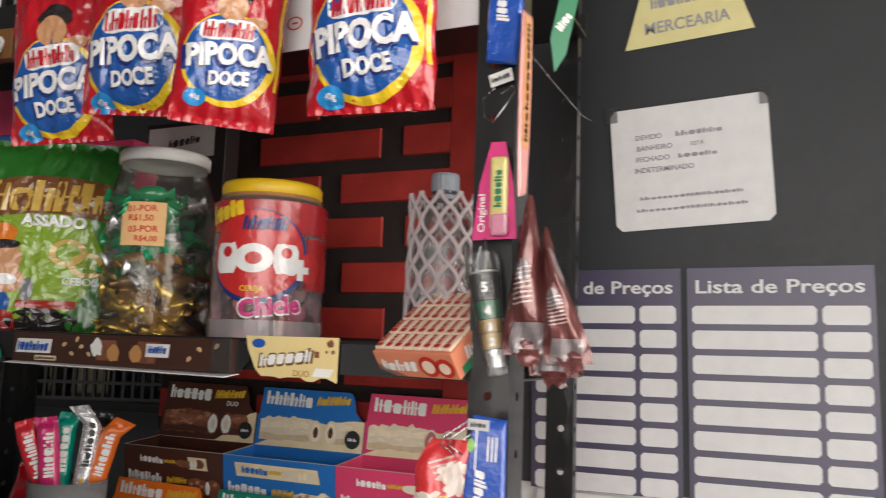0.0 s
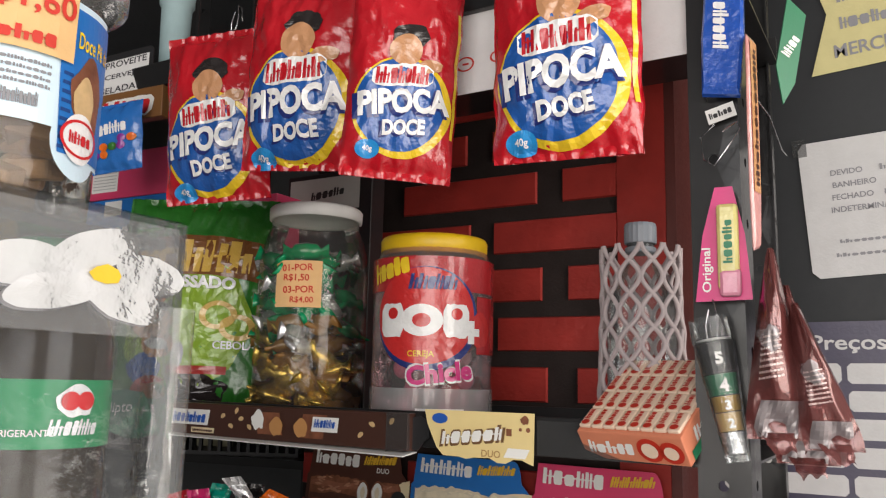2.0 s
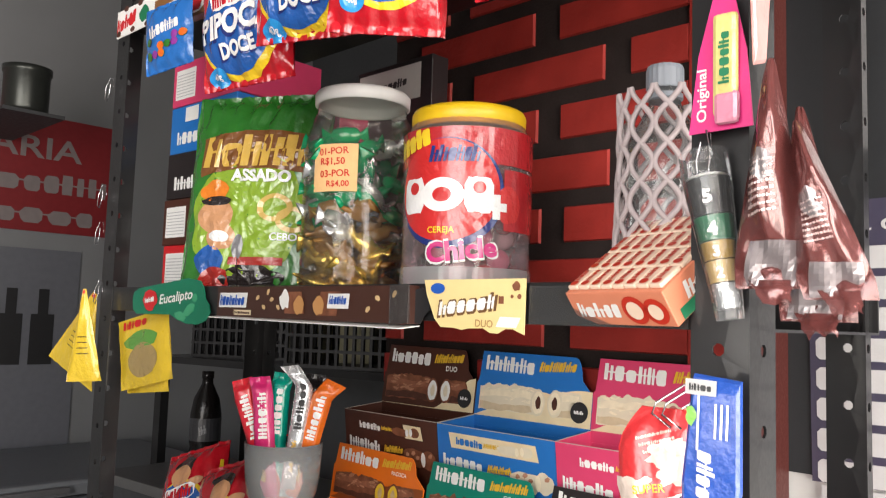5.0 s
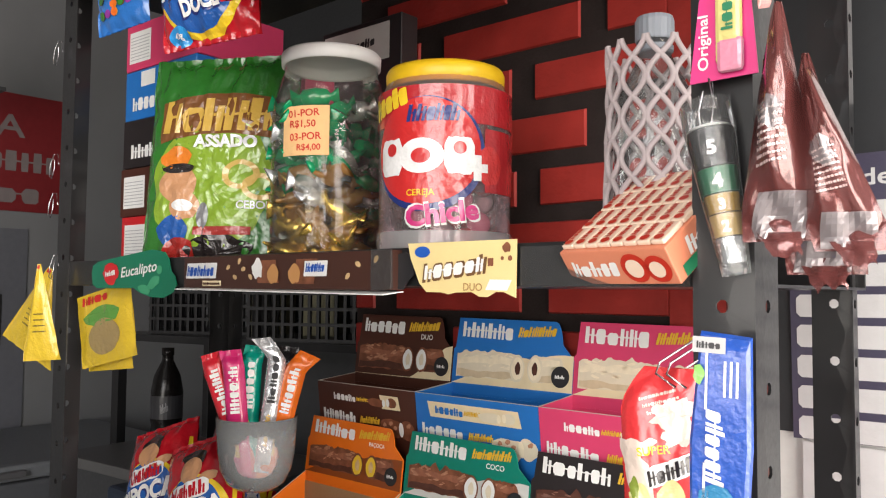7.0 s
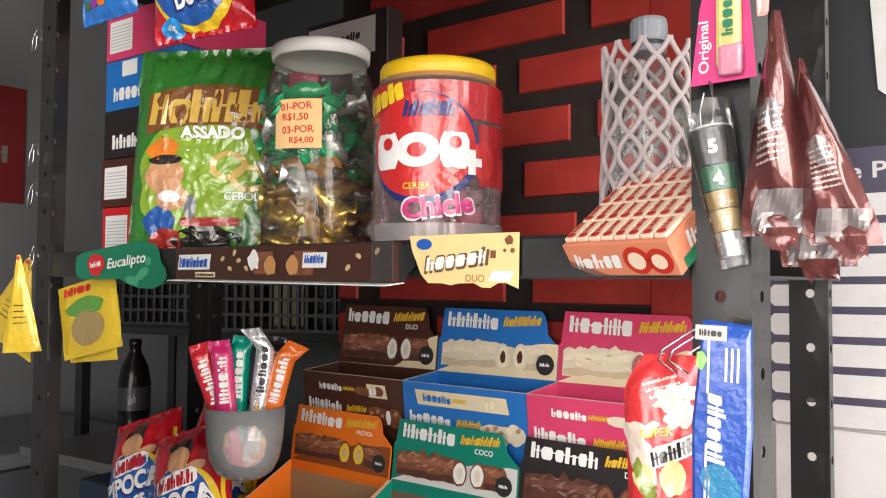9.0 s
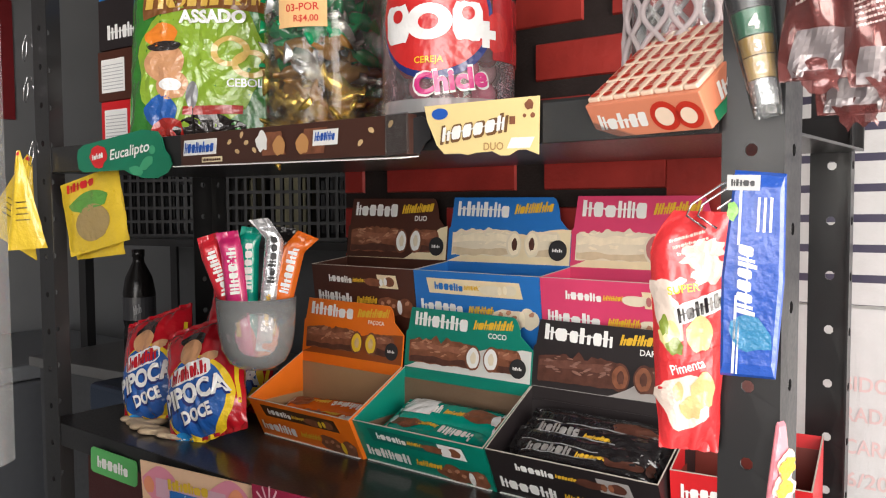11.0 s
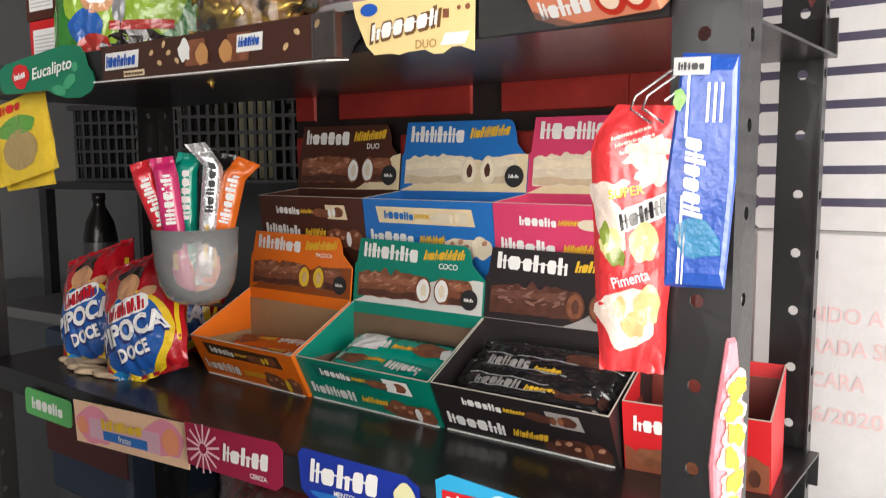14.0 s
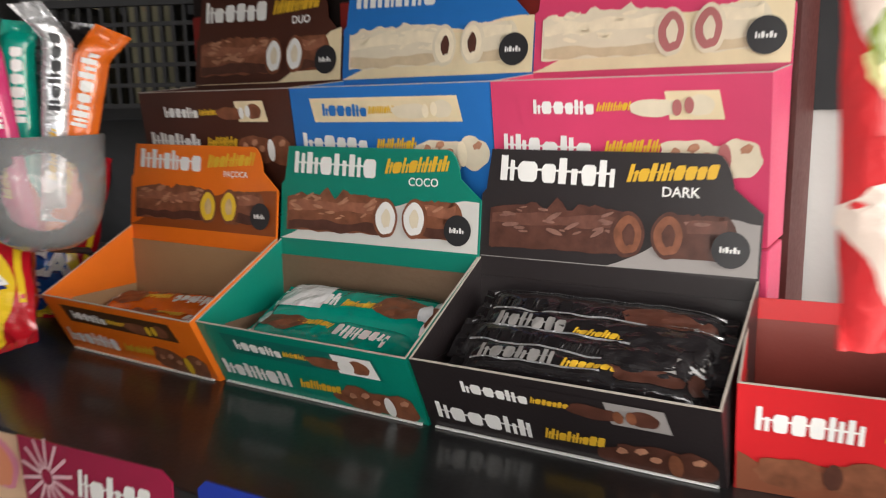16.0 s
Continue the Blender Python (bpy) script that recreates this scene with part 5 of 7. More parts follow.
ink("writing", mat("pen_black", (0.05, 0.05, 0.06), 0.7), ap, lambda bm: (word(bm, s, "APROVEITE", 0, 0.052, 0.009, 0.001, 0, 0.08), word(bm, s, "CERVEJA", 0.002, 0.034, 0.009, 0.001, 0, 0.06), word(bm, s, "GELADA!!!", 0, 0.016, 0.009, 0.001, 0, 0.075)))
db = thing("chocolate_button_bag", "small blue film bag of chocolate buttons hanging from the top shelf", "candy bag", pose(-0.858, 0.69, 1.636, 2, -4, 10))
f = pillow(0.09, 0.085, 0.02, 0.0018, 41, 0.08)
bag_body("bag", f, 0.09, 0.085, film("button_blue", (0.02, 0.15, 0.5)), db)
ink("name_mark", F_WHT, db, lambda bm: marks(bm, f, 0, 0.052, 0.06, 0.015, 7, 0.0008, 0.1, 0.1))
for i, c in enumerate((F_RED, F_YEL, film("violet", (0.25, 0.03, 0.3)), F_GRN, film("orange", (0.72, 0.14, 0.01)))):
    for j in range(3):
        ink("button_picture", c, db, lambda bm: disc(bm, f, -0.03 + 0.013 * ((i * 2 + j * 3) % 6), 0.02 + 0.009 * ((i + j) % 3), 0.006, 0.005, 0.0012 + 0.0002 * i, n=12))

# paper strip hanging from the top shelf lip behind the popcorn
wp = lip_card("paper_notice", "white paper strip with red doodles hanging from the top shelf lip", pose(-0.3, 0.732, 1.672, 0, 0, 0), [(-0.17, 0), (0.12, 0), (0.12, 0.085), (-0.17, 0.085)], mat("paper_white", (0.72, 0.72, 0.72), 0.8), G)
ink("doodle", mat("red_marker", (0.55, 0.03, 0.015), 0.6), wp, lambda bm: (ring(bm, s, -0.095, 0.03, 0.01, 0.008, 0.0006), ring(bm, s, -0.06, 0.032, 0.008, 0.006, 0.0006), ring(bm, s, 0.06, 0.03, 0.009, 0.007, 0.0006), rect(bm, s, -0.098, 0.029, -0.091, 0.031, 0.0006)))
# wire basket, tub and price star on the top shelf
wb = thing("wire_basket", "black wire basket standing on the top shelf", "basket", pose(-0.46, 0.86, ZD))
bm = bmesh.new()
for i in range(25):
    x = -0.24 + 0.02 * i
    tube(bm, [(x, -0.11, 0.012), (x + 0.004, -0.118, 0.14)], 0.0012, 4)
for j in range(8):
    tube(bm, [(-0.24, -0.11 - 0.001 * j, 0.012 + 0.018 * j), (0.24, -0.11 - 0.001 * j, 0.012 + 0.018 * j)], 0.0012, 4)
part("front_grid", bm, BLACKSTEEL, wb)
bm = bmesh.new()
for i in range(13):
    tube(bm, [(-0.24 + 0.04 * i, -0.11, 0.003), (-0.24 + 0.04 * i, 0.1, 0.003)], 0.0012, 4)
for i in range(8):
    tube(bm, [(-0.24, -0.11 + 0.03 * i, 0.004), (0.24, -0.11 + 0.03 * i, 0.004)], 0.0012, 4)
part("floor_grid", bm, BLACKSTEEL, wb)
tub = thing("plastic_tub", "pale grey plastic tub on the top shelf", "tub", pose(-0.9, 0.8, ZD))
part("wall", lathe(bmesh.new(), [(0.017, 0.0), (0.021, 0.15), (0.024, 0.152), (0.0245, 0.17), (0.022, 0.171), (0.019, 0.15), (0.015, 0.003)], 32), mat("pale_tub", (0.4, 0.55, 0.58), 0.4), tub, "", True)
star = [(0.066 * (1 if i % 2 else 0.74) * math.cos(2 * math.pi * i / 32), 0.05 + 0.045 * (1 if i % 2 else 0.74) * math.sin(2 * math.pi * i / 32)) for i in range(32)]
st = lip_card("price_star", "yellow star-shaped price card above the top shelf", pose(-0.768, 0.722, 1.87), star, YEL, G)
ink("price_marks", INK, st, lambda bm: marks(bm, s, 0, 0.05, 0.05, 0.022, 4, 0.0006, 0.2))
part("stem", one_box(-0.002, 0.002, 0.0015, 0.003, -0.09, 0.05), BLACKSTEEL, st)

# ---- things on the posts ----
# left post hooks and coffee sachets
for z, y in ((1.655, 0.712), (1.498, 0.712), (1.444, 0.712), (1.27, 0.712), (1.36, 0.716)):
    hook("wire_hook", -1.095, y, z - 0.012, pose(-1.085, y, z - 0.012, 0, 0, -60))


def pinch(p, q):
    return Vector((p.x * q, p.y, p.z))


def sachet(m, label, w=0.1, h=0.1, group="yellow sachets on the left post", plain=False):
    t = thing("seasoning_sachet", label, "sachet", m, group)
    f = pillow(w, h, 0.008, 0.0012, 9, 0.05)
    if plain:
        f1 = f
        f = lambda a, b, k=0.0, back=False: pinch(f1(a, b, k, back), 1.15 - 1.05 * b / h)
    bag_body("bag", f, w, h, film("sachet_yellow", (0.72, 0.5, 0.03), 0.3), t, na=14, nb=14)
    if not plain:
        ink("name_mark", RED, t, lambda bm: marks(bm, f, -0.015, h * 0.9, w * 0.5, h * 0.12, 4, 0.0008))
        ink("leaf_band", film("sachet_green", (0.1, 0.3, 0.05)), t, lambda bm: disc(bm, f, 0, h * 0.65, w * 0.36, h * 0.12, 0.0008, 0.25))
        ink("spice_picture", film("spice", (0.35, 0.25, 0.1)), t, lambda bm: disc(bm, f, 0, h * 0.36, w * 0.3, h * 0.24, 0.0008, 0.05))
    else:
        ink("small_print", INK, t, lambda bm: [marks(bm, f, 0, h * (0.3 + 0.06 * i), w * 0.5, 0.002, 9, 0.0008) for i in range(4)])
        ink("red_edge", RED, t, lambda bm: rect(bm, f, -w * 0.3, h * 0.95, w * 0.3, h * 0.99, 0.001))
    return t


sachet(pose(-0.978, 0.744, 1.238, 0, -12, 6), "yellow seasoning sachet with green band hanging on the rack post", 0.122, 0.096)
sachet(pose(-0.998, 0.756, 1.226, 0, -6, 6), "yellow seasoning sachet hanging behind another on the rack post", 0.1)
sachet(pose(-1.158, 0.712, 1.242, 0, 22, 12), "yellow seasoning sachet fanned out sideways on the rack post", 0.105, 0.128, plain=True)
sachet(pose(-1.086, 0.704, 1.236, 0, -4, 30), "narrow yellow seasoning sachet folded in half on the rack post", 0.05, 0.13, plain=True)

# goblet with wafer sticks
CX, CY = -0.775, 0.828
gb = thing("clear_goblet", "clear plastic cup on a thin black rod holding wafer bars", "cup", pose(CX, CY, ZB))
part("bowl", lathe(bmesh.new(), [(0.006, 0.09), (0.022, 0.092), (0.034, 0.1), (0.042, 0.116), (0.0455, 0.136), (0.048, 0.178), (0.0468, 0.178), (0.0443, 0.136), (0.041, 0.118), (0.033, 0.103), (0.021, 0.0955), (0.0, 0.094)], 36, close=False), clear("goblet", (0.995, 0.99, 0.985), 0.1, 0.23, 1.0, 0.95), gb, "", True)
part("stem", tube(bmesh.new(), [(0, 0, 0.091), (-0.008, 0.015, 0.087), (-0.028, 0.052, 0.078), (-0.036, 0.068, 0.066), (-0.038, 0.072, 0.04), (-0.038, 0.072, 0.002)], 0.003, 10), BLACKSTEEL, gb, "thin bent black rod", True)
part("foot", lathe(bmesh.new(), [(0.008, 0.0), (0.008, 0.002), (0.004, 0.004)], 24, -0.038, 0.072), BLACKSTEEL, gb, "small black foot", True)


def stick(m, col, label, seed, L=0.158, W=0.026, tip=0.0):
    t = thing("wafer_stick", label, "candy bar", m, "wafer bars in the goblet")

    def g(a, b, k=0.0, back=False):
        u, v = 2 * b / L - 1, 2 * a / W
        body = max(0.0, 1 - (abs(u) / 0.9) ** 8) ** 0.5 * max(0.0, 1 - abs(v) ** 3) ** 0.5 if abs(u) < 0.9 else 0.0
        wr = 0.0014 * noise.noise((a * 150 + seed, b * 70, seed)) + (0.001 * math.sin(a * 1500) if abs(u) > 0.9 else 0)
        y = 0.009 * body + wr + k
        # the crimped end folds over to one side
        q = max(0.0, b / L - 0.86)
        return Vector((a + tip * q, (y if back else -y) - abs(tip) * q * 0.5, b - q * a * tip * 12))
    bm = bmesh.new()
    sheet(bm, lambda a, b: g(a, b), -W / 2, W / 2, 0, L, 8, 40)
    sheet(bm, lambda a, b: g(a, b, 0, True), -W / 2, W / 2, 0, L, 4, 20)
    part("wrapper", bm, col, t, "", True)
    up = lambda a, b, k=0.0: g(-b, a, k)
    ink("maker_mark", WHITE if col is not SILVER else INK, t, lambda bm: marks(bm, up, L * 0.71, -0.001, L * 0.36, W * 0.42, 6, 0.0008, 0, 0, seed))
    ink("script_mark", SCRIPT, t, lambda bm: marks(bm, up, L * 0.33, 0, L * 0.24, W * 0.25, 7, 0.0008, 0, 0.3, seed, 0.12))
    return t


F_PK = film("hot_pink", (0.6, 0.02, 0.15))
F_RD2 = film("strawberry", (0.6, 0.015, 0.03))
for i, (dx, dy, ry, col, z, l) in enumerate(((-0.005, 0.004, -20, F_RD2, 0.103, "red wrapped wafer bar leaning in the goblet"), (-0.014, 0.013, -5, F_PK, 0.1, "hot pink wrapped wafer bar leaning in the goblet"), (-0.014, -0.004, 2, F_TE, 0.104, "teal wrapped wafer bar standing in the goblet"), (0.011, 0.011, 6, SILVER, 0.113, "silver wrapped wafer bar standing in the goblet"), (0.018, -0.008, 6, F_DK, 0.104, "black wrapped wafer bar leaning in the goblet"), (0.014, 0.007, 14, F_OR, 0.103, "orange wrapped wafer bar leaning in the goblet"))):
    c_, s_ = math.cos(radians(40)), math.sin(radians(40))
    stick(pose(CX + dx * c_ + dy * s_, CY + dx * s_ - dy * c_, ZB + z, 0, ry, 40), col, l, i + 50, W=0.022 if col is SILVER else 0.026, tip=(0.03, -0.02, 0.04, -0.14, 0.0, 0.1)[i])

# small biscuits
BIS = mat("biscuit", (0.55, 0.42, 0.28), 0.7, bump=0.3)
for i, (x, y, rz) in enumerate(((-0.975, 0.782, 10), (-0.955, 0.771, -20), (-0.93, 0.776, 5), (-0.905, 0.768, 30), (-0.89, 0.775, -10), (-0.872, 0.77, 15), (-0.945, 0.79, 60))):
    bm = bmesh.new()
    for d in (-0.011, 0.011):
        bmesh.ops.create_uvsphere(bm, u_segments=14, v_segments=8, radius=0.01, matrix=pose(d, 0, 0) @ Matrix.Diagonal((1.1, 0.8, 0.42, 1)))
    box(bm, -0.011, 0.011, -0.005, 0.005, -0.0036, 0.0036, 0.001)
    o = part("peanut_biscuit", bm, BIS, None, "", True)
    o.matrix_basis = pose(x, y, ZB + 0.0044, 0, 0, rz)
    tagged(o, "small beige peanut-shaped biscuit lying on the black shelf", "biscuit", "biscuits on the shelf")

# right post: strips, sachets and bags
G = "packs hanging on the right post"


def blister(name, label, m, outline, col, th=0.004, cat="candy pack"):
    bm = bmesh.new()
    n = len(outline)
    cx, cz = sum(p[0] for p in outline) / n, sum(p[1] for p in outline) / n
    rings = [[bm.verts.new((cx + (x - cx) * q, y, cz + (z - cz) * q)) for x, z in outline] for q, y in ((0.86, -th), (0.97, -th * 0.6), (1, 0), (0.97, th * 0.4), (0.86, th * 0.6))]
    for p, r in zip(rings, rings[1:]):
        for i in range(n):
            bm.faces.new((p[i], p[(i + 1) % n], r[(i + 1) % n], r[i]))
    bm.faces.new(rings[0][::-1]), bm.faces.new(rings[-1])
    t = thing(name, label, cat, m, G)
    part("pack", bm, col, t)
    return t


F_GB = film("gum_blue", (0.015, 0.08, 0.42), 0.22)
tr = blister("gum_pack", "blue film pack of chewing gum hanging on the rack post", pose(-0.152, 0.688, 1.187, 0, 2, 2), [(-0.016, 0), (0.016, 0.002), (0.018, 0.06), (0.016, 0.122), (-0.013, 0.124), (-0.018, 0.06)], F_GB)
s4 = lambda a, b, k=0.0: Vector((b, -0.0042 - k, a))
ink("name_mark", F_WHT, tr, lambda bm: marks(bm, s4, 0.06, -0.002, 0.042, 0.011, 6, 0.0006, 0, -0.2, 4))
for a0, b0, a1, b1 in ((0.003, -0.0085, 0.05, -0.007), (0.08, -0.0085, 0.118, -0.007), (0.003, -0.006, 0.035, -0.005), (0.088, 0.002, 0.108, 0.0035), (0.088, 0.0055, 0.108, 0.007), (0.088, 0.009, 0.108, 0.0105)):
    ink("stripe", F_WHT, tr, lambda bm: rect(bm, s4, a0, b0, a1, b1, 0.0006))
ink("leaf_picture", film("gum_teal", (0.02, 0.2, 0.4)), tr, lambda bm: disc(bm, s4, 0.028, 0.0, 0.012, 0.012, 0.0006, 0.5, 12, seed=4))
ink("price_label", card("tag_grey", (0.5, 0.5, 0.5)), tr, lambda bm: rect(bm, s4, 0.112, -0.016, 0.121, 0.003, 0.0012))
ink("price_bars", INK, tr, lambda bm: marks(bm, lambda a, b, k=0.0: Vector((a, -0.0042 - k, b)), -0.0065, 0.1165, 0.014, 0.004, 4, 0.0016))
ink("green_tick", film("tick_green", (0.2, 0.5, 0.08)), tr, lambda bm: disc(bm, s4, 0.1, -0.012, 0.006, 0.003, 0.001, 0.3))
tr2 = blister("gum_pack", "blue film pack of chewing gum hanging high on the rack post", pose(-0.152, 0.712, 1.62, 0, 2, 2), [(-0.015, 0.004), (0.014, 0.0), (0.017, 0.05), (0.016, 0.105), (-0.013, 0.107), (-0.016, 0.05)], F_GB, 0.006)
ink("name_mark", F_WHT, tr2, lambda bm: marks(bm, lambda a, b, k=0.0: Vector((b, -0.0062 - k, a)), 0.06, 0.0, 0.04, 0.012, 6, 0.0006, 0, -0.2, 4))
pt = lip_card("price_tag", "small white price tag clipped to the rack post", pose(-0.152, 0.713, 1.604, 0, -14, 0), [(-0.011, 0), (0.011, 0), (0.011, 0.012), (-0.011, 0.012)], WHITE, G)
ink("price_bars", INK, pt, lambda bm: marks(bm, flat(), 0, 0.006, 0.018, 0.005, 5, 0.0005))
tagged(part("open_paper_clip", tube(bmesh.new(), [(-0.158, 0.71, 1.6), (-0.168, 0.708, 1.59), (-0.166, 0.707, 1.572), (-0.158, 0.707, 1.566), (-0.148, 0.708, 1.58), (-0.139, 0.709, 1.594), (-0.141, 0.71, 1.6), (-0.152, 0.711, 1.594)], 0.0007, 5), WIRE, None, "", True), "opened silver paper clip hanging on the rack post", "wire hook")
og = lip_card("pink_gum_card", "pink card with a yellow gum tube hanging on the rack post", pose(-0.155, 0.708, 1.461, 0, 0, 3), [(-0.02, 0.0), (0.021, 0.001), (0.017, 0.05), (0.009, 0.088), (-0.004, 0.088), (-0.014, 0.05)], card("hot_pink", (0.65, 0.03, 0.2)), G)
ink("word", WHITE, og, lambda bm: word(bm, lambda a, b, k=0.0: Vector((-b, -k, a)), "Original", 0.024, 0.0105, 0.0085, 0.0008, 0, 0.034))
part("gum_tube", one_box(-0.003, 0.013, -0.006, 0.0, 0.008, 0.074, 0.003), film("tube_yellow", (0.62, 0.55, 0.2)), og)
part("tube_end", one_box(-0.002, 0.014, -0.0065, -0.0005, 0.003, 0.024, 0.003), film("tube_pink", (0.65, 0.25, 0.35)), og)
ink("tube_mark", GREEN, og, lambda bm: marks(bm, lambda a, b, k=0.0: Vector((0.004 - b, -0.0062 - k, a)), 0.045, -0.001, 0.034, 0.007, 6, 0.0006))
# wrapped chocolate strip seen almost edge-on
ck = blister("chocolate_strip", "pink and yellow chocolate strip pack hanging edge-on at the rack post", pose(-0.13, 0.708, 1.497, 0, 1, 80), [(-0.006, 0.0), (0.006, 0.004), (0.009, 0.04), (0.01, 0.1), (0.009, 0.17), (-0.008, 0.17), (-0.01, 0.1), (-0.009, 0.04)], film("salmon", (0.72, 0.34, 0.32)), 0.002)
ink("orange_band", film("band_orange", (0.72, 0.36, 0.16)), ck, lambda bm: rect(bm, lambda a, b, k=0.0: Vector((a, -0.0022 - k, b)), -0.0075, 0.045, 0.0055, 0.165, 0.0006))
ink("name_mark", BROWN, ck, lambda bm: marks(bm, lambda a, b, k=0.0: Vector((-b - 0.001, -0.0022 - k, a)), 0.105, 0.0, 0.11, 0.006, 12, 0.0012))
gl = lip_card("green_leaf_card", "dark green drops card hanging edge-on at the rack post", pose(-0.112, 0.735, 1.618, 0, 12, 40), [(0.002, 0.0), (0.009, 0.02), (0.009, 0.08), (-0.009, 0.09), (-0.009, 0.03)], GREEN, G)
ink("maker_mark", WHITE, gl, lambda bm: marks(bm, flat(), 0, 0.05, 0.02, 0.008, 4, 0.0006, 1.2))
# stacked-number drops roll
nr = thing("number_roll_card", "tapered roll card numbered five to one hanging on the rack post", "candy pack", pose(-0.149, 0.708, 1.35, 0, -10, 0), G)
segs = ((0.0, 0.016, 0.007, 0.0082, SILVER, "1"), (0.016, 0.03, 0.0082, 0.0095, film("seg_tan", (0.6, 0.4, 0.15)), "2"), (0.03, 0.042, 0.0095, 0.0105, film("seg_gold", (0.45, 0.27, 0.05)), "3"), (0.042, 0.058, 0.0108, 0.012, GREEN, "4"), (0.058, 0.082, 0.012, 0.0138, INK, "5"))
for z0, z1, r0, r1, c, d in segs:
    sg = part("number_band", lathe(bmesh.new(), [(r0, z0 + 0.0004), (r1, z1 - 0.0004)], 22), c, nr)
    sf = drum((r0 + r1) / 2 + 0.0012, 0, 0, 0, 0.3)
    ink("numeral", WHITE, sg, lambda bm: word(bm, sf, d, 0, (z0 + z1) / 2 - 0.001, 0.009 if d in "54" else 0.007, 0.0004))
part("top_ring", lathe(bmesh.new(), [(0.0135, 0.0822), (0.0118, 0.084), (0.0095, 0.084), (0.008, 0.0826), (0.004, 0.083)], 22), WHITE, nr)
part("clear_sleeve", lathe(bmesh.new(), [(0.0085, -0.006), (0.0155, 0.085), (0.015, 0.1)], 18, close=False), clear("sleeve", (0.92, 0.94, 0.94), 0.1, 0.06), nr)
hook("wire_hook", -0.162, 0.706, 1.432)
# peanut snack bag in the sunlight
ch = thing("peanut_snack_bag", "red and white peanut snack bag hanging on the rack post", "snack bag", pose(-0.2, 0.704, 1.132, 0, 2, 26), G)
PH = 0.155
f0 = pillow(0.046, PH, 0.026, 0.0026, 61, 0.04)


def f(a, b, k=0.0, back=False):
    """Narrow at the foot, full at the shoulder, gathered towards the hook at the top."""
    v = b / PH
    q = 0.8 + 0.27 * min(1.0, v / 0.75) if v < 0.8 else 1.06 - 0.3 * ((v - 0.8) / 0.2) ** 2
    p = f0(a, b, k, back)
    return Vector((p.x * q + 0.006 * (1 - v) + (0.008 * ((v - 0.8) / 0.2) ** 2 if v > 0.8 else 0.0), p.y, p.z))


bag_body("bag", f, 0.046, PH, film("peanut_red", (0.6, 0.03, 0.035), 0.34), ch)
PEPPER = film("pepper_white", (0.72, 0.6, 0.52))
for cx, cy, ax, ay, rough, n, rot, sd in ((0.006, 0.128, 0.014, 0.009, 0.9, 34, 0.4, 2), (0.011, 0.118, 0.01, 0.006, 0.9, 30, 0.5, 3), (-0.012, 0.107, 0.009, 0.005, 0.8, 30, 0.4, 8), (-0.014, 0.088, 0.0085, 0.02, 0.5, 30, 0.2, 4), (-0.003, 0.034, 0.018, 0.02, 0.3, 30, 0.2, 5)):
    ink("white_field", PEPPER, ch, lambda bm: disc(bm, f, cx, cy, ax, ay, 0.0006, rough, n, rot, sd, 5))
ink("name_ground", F_WHT, ch, lambda bm: marks(bm, f, 0.006, 0.095, 0.035, 0.013, 5, 0.001, 0.42, 0.2, 3, -0.1))
ink("name_mark", F_BLK, ch, lambda bm: marks(bm, f, 0.006, 0.095, 0.032, 0.009, 5, 0.0016, 0.42, 0.3, 3))
ink("small_print", PEPPER, ch, lambda bm: [marks(bm, f, -0.004 + 0.003 * i, 0.139 - 0.004 * i, 0.022, 0.0022, 9, 0.001, 0.35, 0, i) for i in range(3)])
ink("word", F_YEL, ch, lambda bm: word(bm, f, "SUPER", -0.005, 0.106, 0.0052, 0.0016, 0.2))
ink("fruit_half", film("fruit_pale", (0.66, 0.62, 0.28)), ch, lambda bm: (disc(bm, f, 0.006, 0.078, 0.009, 0.011, 0.0012, 0.2), disc(bm, f, -0.013, 0.076, 0.007, 0.008, 0.0012, 0.4)))
ink("green_picture", film("leaf_dull", (0.2, 0.26, 0.04)), ch, lambda bm: (disc(bm, f, -0.01, 0.069, 0.006, 0.005, 0.0016, 0.4), disc(bm, f, -0.017, 0.082, 0.003, 0.006, 0.0016, 0.4)))
ink("red_band", film("peanut_red", (0.6, 0.03, 0.035), 0.34), ch, lambda bm: rect(bm, lambda a, b, k=0.0: f(a, b + 0.35 * a, k), -0.02, 0.052, 0.024, 0.064, 0.0014, 10, 3))
ink("flavour_word", F_WHT, ch, lambda bm: word(bm, f, "Pimenta", -0.002, 0.057, 0.0065, 0.002, 0.3, 0.024))
ink("nut_picture", film("peanut", (0.62, 0.42, 0.18)), ch, lambda bm: (disc(bm, f, 0.01, 0.042, 0.009, 0.011, 0.0012, 0.3), disc(bm, f, 0.001, 0.03, 0.008, 0.007, 0.0012, 0.3), disc(bm, f, -0.008, 0.04, 0.004, 0.006, 0.0012, 0.2)))
for dx in (0, 0.007):
    tagged(part("open_paper_clip", tube(bmesh.new(), [(-0.182 + dx, 0.699, 1.276), (-0.193 + dx, 0.695, 1.284), (-0.19 + dx, 0.695, 1.291), (-0.172 + dx, 0.7, 1.304), (-0.16 + dx, 0.706, 1.308), (-0.158 + dx, 0.708, 1.302), (-0.176 + dx, 0.702, 1.288)], 0.0008, 5), WIRE, None, "", True), "opened silver paper clip holding packs on the rack post", "wire hook", "wire hooks")
